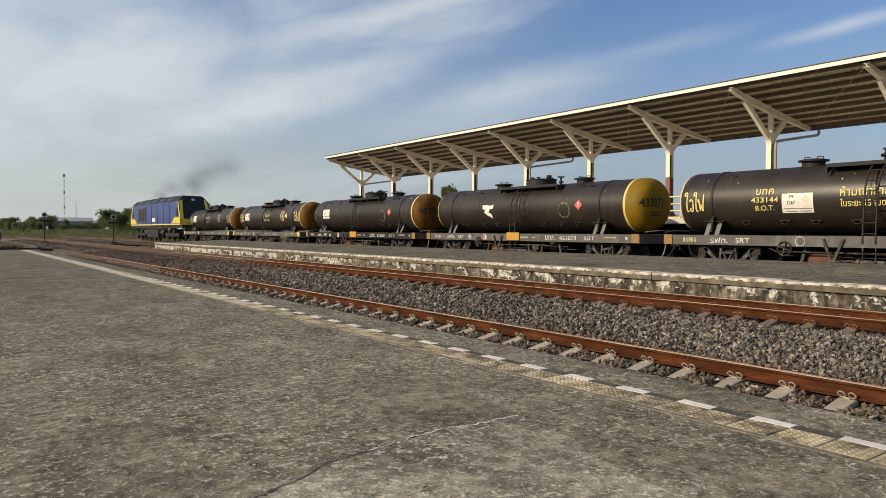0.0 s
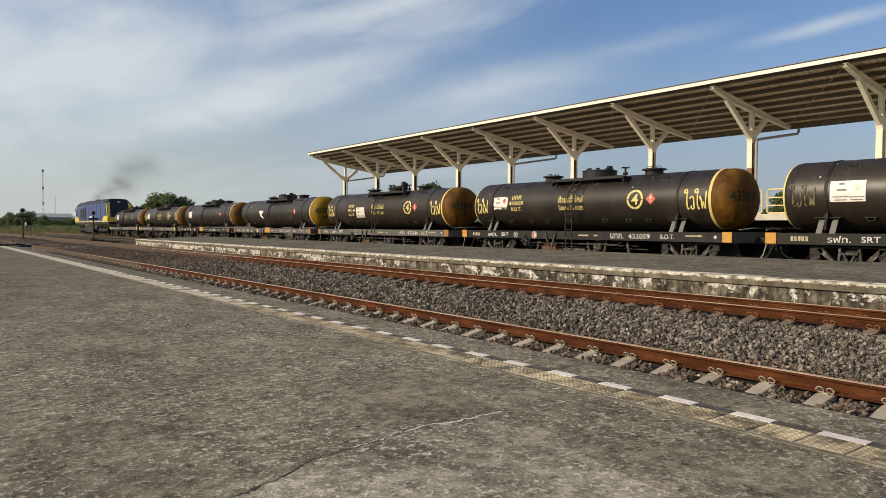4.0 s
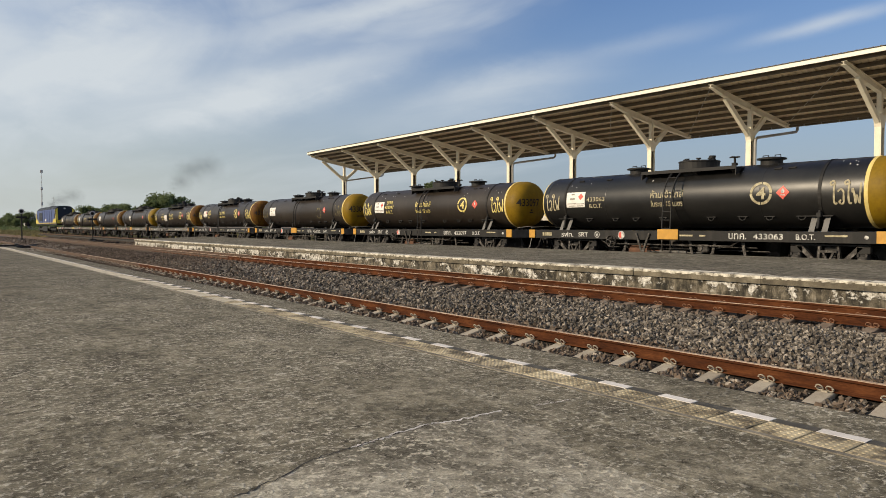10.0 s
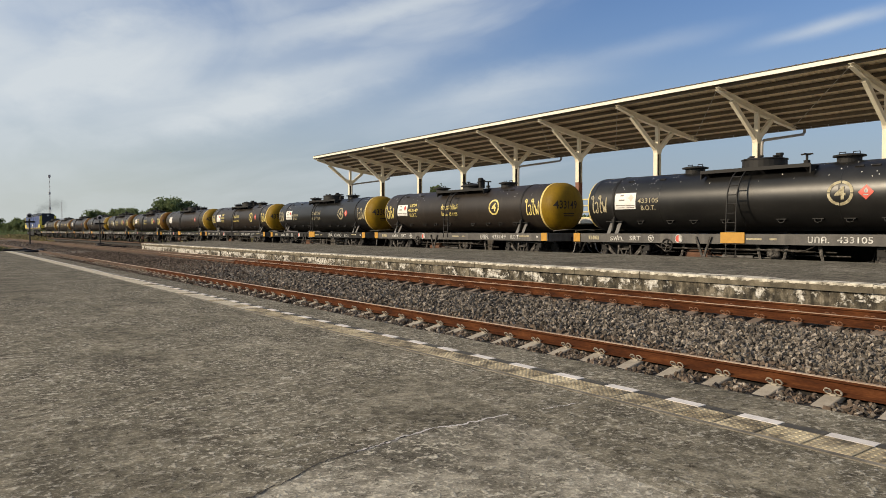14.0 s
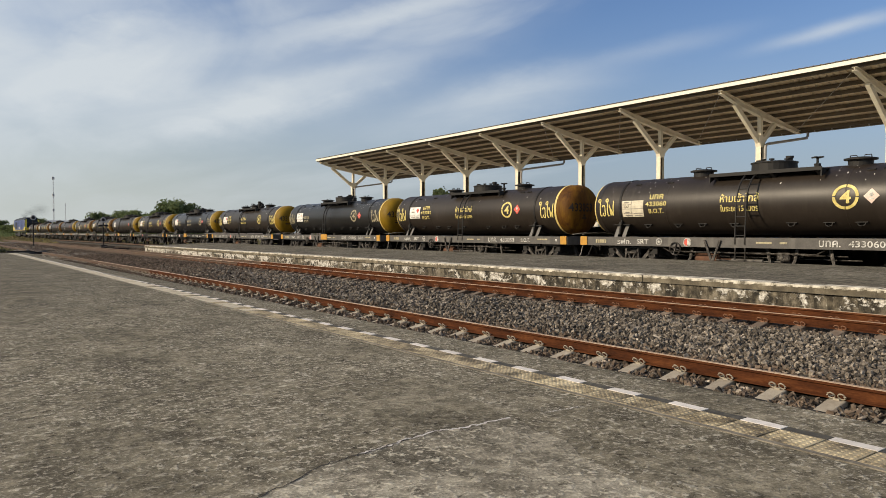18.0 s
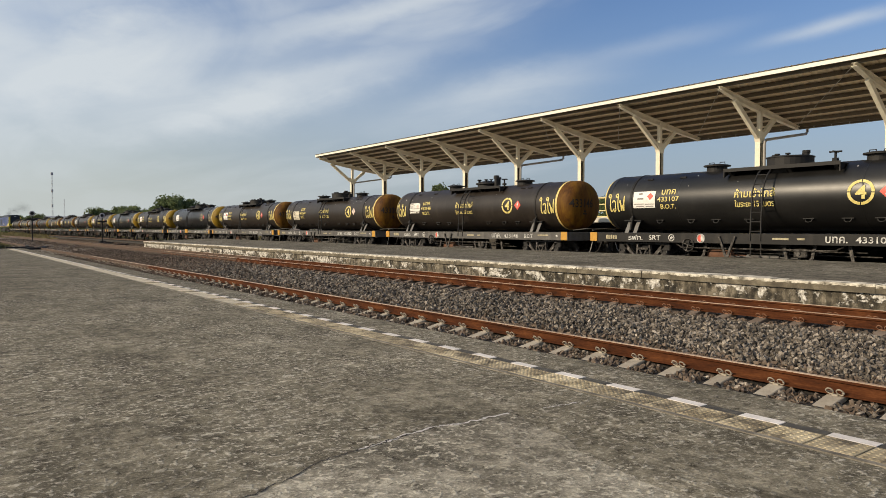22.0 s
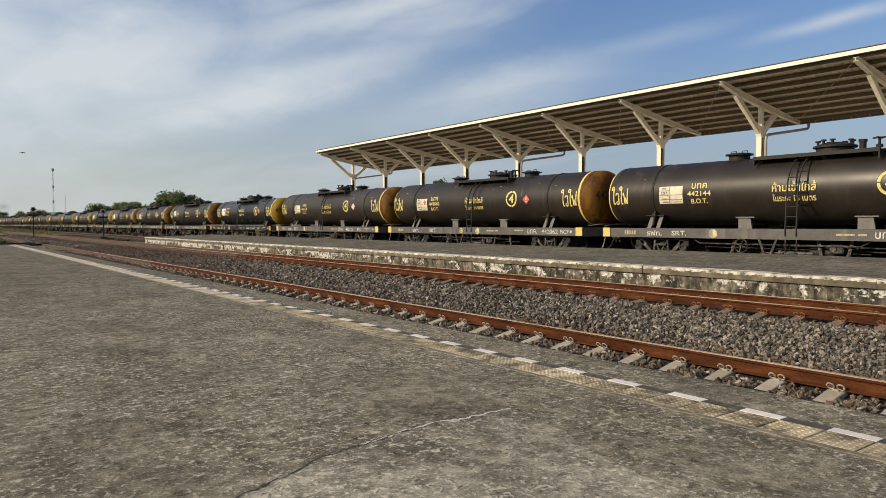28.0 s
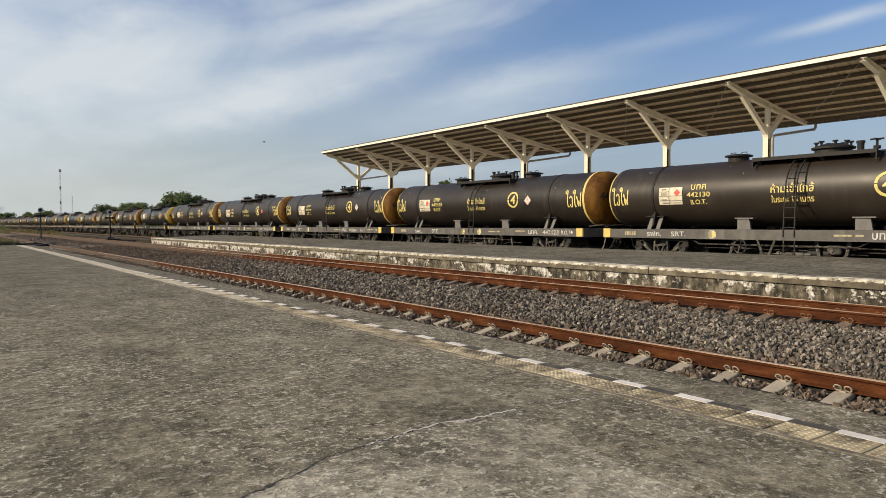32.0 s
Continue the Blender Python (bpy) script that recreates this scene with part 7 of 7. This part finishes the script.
far_building(45.0, 332.0, 17.0, 10, 5.2, 4)


def grass():
    """Dry grass and weeds beyond the tracks, in blades."""
    rng = np.random.default_rng(9)
    n = 26000
    d = 72 + 150 * rng.random(n) ** 1.3
    a = np.arctan(1 / (3.6 + 12 * rng.random(n)))
    x, y = d * np.sin(a), d * np.cos(a)
    keep = (x < 6) | (x > 24)
    far = rng.random(n) < 0.15
    keep |= (y > 128) & far
    n2 = 9000
    x2, y2 = 22.8 + 0.5 * rng.random(n2) ** 2 + rng.random(n2) * 30, 60 + 130 * rng.random(n2)
    x3, y3 = -60 + 120 * rng.random(9000), 150 + 60 * rng.random(9000)
    x, y = np.concatenate((x[keep], x2, x3)), np.concatenate((y[keep], y2, y3))
    n = len(x)
    h = np.where(y > 140, 0.25 + 0.5 * rng.random(n) ** 2, 0.08 + 0.35 * rng.random(n) ** 2)
    t = rng.random(n) * 6.28
    w = 0.16 + 0.3 * rng.random(n)
    lean = rng.normal(0, 0.22, (n, 2))
    z = np.full(n, -0.31)
    v = np.stack([np.stack((x - w * np.cos(t), y - w * np.sin(t), z), 1), np.stack((x + w * np.cos(t), y + w * np.sin(t), z), 1),
                  np.stack((x + lean[:, 0] + w * 0.3 * np.cos(t), y + lean[:, 1], z + h), 1), np.stack((x + lean[:, 0] - w * 0.5 * np.cos(t), y + lean[:, 1], z + h * 0.8), 1)], 1)
    f = np.arange(4 * n).reshape(-1, 4)
    me = bpy.data.meshes.new("dry_grass")
    me.from_pydata(v.reshape(-1, 3).tolist(), [], f.tolist())
    me.materials.append(GRASS)
    tagged(put("dry_grass", me), "tufts of dry yellow-green grass and weeds", "grass", kind="stuff")


grass()


def scrub():
    """Low scrub along the far edge of the yard: loose heaps of small leaves."""
    rng = np.random.default_rng(21)
    for name, label, mt, count, ylo, yhi, tall in (("scrub", "low green scrub and bushes beyond the yard", LEAF, 150, 205, 270, 2.6),
                                                   ("dry_scrub", "yellow-green dry weeds at the edge of the yard", GRASS, 170, 150, 215, 1.0)):
        k = rng.random(count)
        yy = ylo + (yhi - ylo) * rng.random(count)
        xx = yy * (-0.02 + 0.27 * k)
        hh = tall * (0.35 + 0.65 * rng.random(count))
        m = 110
        c = np.repeat(np.stack((xx, yy, np.full(count, -0.3)), 1), m, 0)
        h = np.repeat(hh, m)
        d = rng.normal(0, 1, (count * m, 3))
        d /= np.linalg.norm(d, axis=1)[:, None]
        d *= (0.5 + 0.55 * rng.random(count * m))[:, None]
        p = c + np.stack((d[:, 0] * h * 1.5, d[:, 1] * h, np.abs(d[:, 2]) * h), 1)
        u = rng.normal(0, 1, p.shape)
        u *= 0.22 / np.linalg.norm(u, axis=1)[:, None]
        w = np.cross(u, rng.normal(0, 1, p.shape))
        w *= 0.15 / np.linalg.norm(w, axis=1)[:, None]
        v = np.stack((p - u, p + w, p + u, p - w), 1).reshape(-1, 3)
        me = bpy.data.meshes.new(name)
        me.from_pydata(v.tolist(), [], np.arange(len(v)).reshape(-1, 4).tolist())
        me.materials.append(mt)
        tagged(put(name, me), label, "scrub", kind="stuff")


scrub()


def old_sleeper(x, y, turn):
    s = new("old_sleeper")
    s.matrix_basis = pose(x, y, -0.16, 0, 0, turn)
    tagged(s, "dark discarded timber sleeper lying on the ground", "sleeper", "discarded timber sleepers")
    bm = bmesh.new()
    box(bm, -1.0, 1.0, -0.13, 0.13, 0, 0.16, 0.02)
    part("timber", bm, RAW_STEEL, s)


for x, y, a in ((6.8, 62, 20), (7.6, 64, 70), (6.3, 66, 5), (8.6, 67, 40), (7.2, 70, 85), (6.6, 61.5, 60), (12.6, 76, 10), (14.9, 72, 15), (15.4, 80, 35), (9.4, 58.5, 10)):
    old_sleeper(x, y, a)


def water_jar(x, y):
    j = new("water_jar")
    j.matrix_basis = pose(x, y, 0)
    tagged(j, "large dark glazed water jar standing on the platform", "jar")
    bm = bmesh.new()
    lathe(bm, [(0.50, 0.0), (0.78, 0.35), (0.98, 0.87), (0.95, 1.33), (0.70, 1.70), (0.59, 1.82)], "z", 28)
    part("body", bm, GLAZE, j, smooth=True)
    bm = bmesh.new()
    lathe(bm, [(0.56, 1.79), (0.70, 1.86), (0.70, 1.93), (0.59, 1.96), (0.53, 1.90)], "z", 28, close=False)
    part("rim", bm, GLAZE, j)


water_jar(3.62, 72.0)


BIRD_FROM, BIRD_STEP = Vector((9.9, 99.5, 10.2)), Vector((7.0, -1.2, 0.72))


def bird():
    """A dark bird; its nose points to +x."""
    b = new("bird")
    tagged(b, "small dark bird flying across the sky", "bird")
    bm = bmesh.new()
    lathe(bm, [(0.01, -0.20), (0.05, -0.12), (0.075, 0.0), (0.06, 0.10), (0.045, 0.17), (0.01, 0.24)], "x", 10)
    part("body", bm, RAW_STEEL, b, smooth=True)
    bm = bmesh.new()
    plate(bm, [(-0.05, 0.0), (0.05, 0.0), (0.05, 0.015), (-0.05, 0.015)], -0.34, -0.17)
    part("tail", bm, RAW_STEEL, b)
    wings = []
    for s in (-1, 1):
        bm = bmesh.new()
        o = [(0.11, 0.0), (0.13, 0.18), (0.02, 0.42), (-0.05, 0.38), (-0.10, 0.15), (-0.09, 0.0)]
        a, c = [bm.verts.new((x, s * y, 0.008)) for x, y in o], [bm.verts.new((x, s * y, -0.008)) for x, y in o]
        bm.faces.new(a), bm.faces.new(c[::-1])
        for i in range(6):
            bm.faces.new((a[i], c[i], c[(i + 1) % 6], a[(i + 1) % 6]))
        bmesh.ops.recalc_face_normals(bm, faces=bm.faces)
        wings.append((s, part("wing", bm, RAW_STEEL, b)))
    return b, wings


BIRD, WINGS = bird()


def haze_material():
    """Thin smoke: soft round fade towards each puff's rim, broken by noise."""
    mt = bpy.data.materials.new("exhaust_haze")
    mt.use_nodes = True
    n, l = mt.node_tree.nodes, mt.node_tree.links
    n.clear()
    out, mix, tr, df = (n.new(k) for k in ("ShaderNodeOutputMaterial", "ShaderNodeMixShader", "ShaderNodeBsdfTransparent", "ShaderNodeBsdfDiffuse"))
    co, tx, rg = n.new("ShaderNodeTexCoord"), n.new("ShaderNodeTexNoise"), n.new("ShaderNodeMapRange")
    gr, mp, mul = n.new("ShaderNodeTexGradient"), n.new("ShaderNodeMapping"), n.new("ShaderNodeMath")
    gr.gradient_type = "SPHERICAL"
    mp.inputs["Scale"].default_value = (1.35, 0.0, 1.35)
    tx.inputs["Scale"].default_value, tx.inputs["Detail"].default_value = 1.5, 5
    for k, v in (("From Min", 0.25), ("From Max", 0.8), ("To Min", 0.08), ("To Max", 0.46)):
        rg.inputs[k].default_value = v
    mul.operation = "MULTIPLY"
    mq = n.new("ShaderNodeMapping")
    mq.inputs["Scale"].default_value = (0.8, 1.0, 1.1)
    l.new(co.outputs["Object"], mq.inputs[0])
    l.new(mq.outputs[0], tx.inputs[0])
    # a ragged outline: the fade is bent by noise
    wob, add = n.new("ShaderNodeTexNoise"), n.new("ShaderNodeMix")
    wob.inputs["Scale"].default_value, wob.inputs["Detail"].default_value = 1.7, 4
    add.data_type, add.blend_type = "RGBA", "LINEAR_LIGHT"
    add.inputs[0].default_value = 0.30
    l.new(co.outputs["Object"], wob.inputs[0])
    l.new(co.outputs["Object"], add.inputs[6])
    l.new(wob.outputs["Color"], add.inputs[7])
    l.new(add.outputs[2], mp.inputs[0])
    l.new(mp.outputs[0], gr.inputs[0])
    l.new(tx.outputs[0], rg.inputs[0])
    l.new(rg.outputs[0], mul.inputs[0])
    soft = n.new("ShaderNodeMath")
    soft.operation = "POWER"
    soft.inputs[1].default_value = 1.25
    l.new(gr.outputs["Fac"], soft.inputs[0])
    l.new(soft.outputs[0], mul.inputs[1])
    l.new(mul.outputs[0], mix.inputs[0])
    df.inputs[0].default_value = (0.115, 0.112, 0.09, 1)
    l.new(tr.outputs[0], mix.inputs[1])
    l.new(df.outputs[0], mix.inputs[2])
    l.new(mix.outputs[0], out.inputs[0])
    return mt


def puff_mesh(seed):
    def make(m):
        bmesh.ops.create_icosphere(m, subdivisions=3, radius=1.0)
        for v in m.verts:
            v.co *= 1 + 0.15 * abs(noise.noise(v.co * 1.9 + Vector((seed, 0, 0))))
            v.co.y *= 0.35
        bmesh.ops.delete(m, geom=[f for f in m.faces if f.calc_center_median().y > 0], context="FACES")
    return mesh_of("puff%d" % seed, make, HAZE_MT, True)


HAZE_MT = haze_material()


def smoke(label, puffs, y0, z0):
    s = new("exhaust_smoke")
    s.matrix_basis = pose(TRACK, y0, z0)
    tagged(s, label, "smoke")
    for i, (x, y, z, r) in enumerate(puffs):
        o = put("puff", puff_mesh(i % 3), s)
        o.matrix_basis = pose(x, y, z) @ Matrix.Diagonal((r * 1.25, r, r, 1))
        o.visible_shadow = False
    return s


Y_FUNNEL = WAGON4 + 3 * PITCH_A + 0.9 + 14.5
MOVERS.append((smoke("thin grey exhaust smoke over the locomotive's roof", ((0.2, 0, 0.4, 1.4), (1.1, -1.0, 1.2, 2.1), (2.9, -2.8, 1.9, 2.8)), Y_FUNNEL, RAIL_Z + 4.6), Y_FUNNEL, TRACK, RAIL_Z + 4.6))
DRIFT = smoke("faint drifting cloud of exhaust smoke above the train", ((-0.7, 0, -0.8, 2.3), (0.2, -0.6, 0.8, 3.0), (2.2, -1.6, 1.4, 3.5)), 80.0, 7.0)


def motions():
    steps = [float(s) for s in range(0, 33)]
    for thing, y, x, z in MOVERS:
        rows = []
        for s in steps:
            off, heading = bend(y + run(s))
            rows.append((s, pose(x + off, y + run(s), z, 0, 0, heading)))
        walk(thing, rows)
    # the old smoke hangs, then drifts back over the train and away
    walk(DRIFT, [(s, pose(x, y, z)) for s, x, y, z in ((0, 24, 80, 6.9), (1, 22.4, 86, 7.0), (2, 21.8, 91, 7.4), (3, 21.6, 96, 7.8), (5.5, 25, 100, 8.0), (7, 28, 99, 8.2), (9, 29.5, 98, 8.2), (11, 34, 100, 8.0), (12.5, 54, 150, 7.0), (14, 84, 240, 5), (17, 130, 380, 3), (24, 190, 560, 2), (32, 220, 680, 2))])
    walk(BIRD, [(s, pose(*(BIRD_FROM + BIRD_STEP * (s - 28) if s >= 20 else BIRD_FROM + BIRD_STEP * -8 + Vector((7.0, -1.2, 0.0)) * (s - 20)), 0, 0, -10)) for s in (0, 20, 24, 28, 30, 32)])
    for side, wing in WINGS:
        walk(wing, [(s, pose(0, 0, 0.03, side * (8 + 30 * math.sin(s * 21)))) for s in [0] + [26 + 0.1 * i for i in range(61)]])
    turns = [f / FPS for f in range(0, 961, 2)]
    for (x, y), wheels in ROLLERS.items():
        lead = wheels[0]
        walk(lead, [(s, pose(x, y, WHEEL_R, -math.degrees(run(s) / WHEEL_R))) for s in turns])
        for other in wheels[1:]:
            other.rotation_mode = "QUATERNION"
            ad = other.animation_data_create()
            ad.action = lead.animation_data.action
            ad.action_slot = lead.animation_data.action_slot


motions()
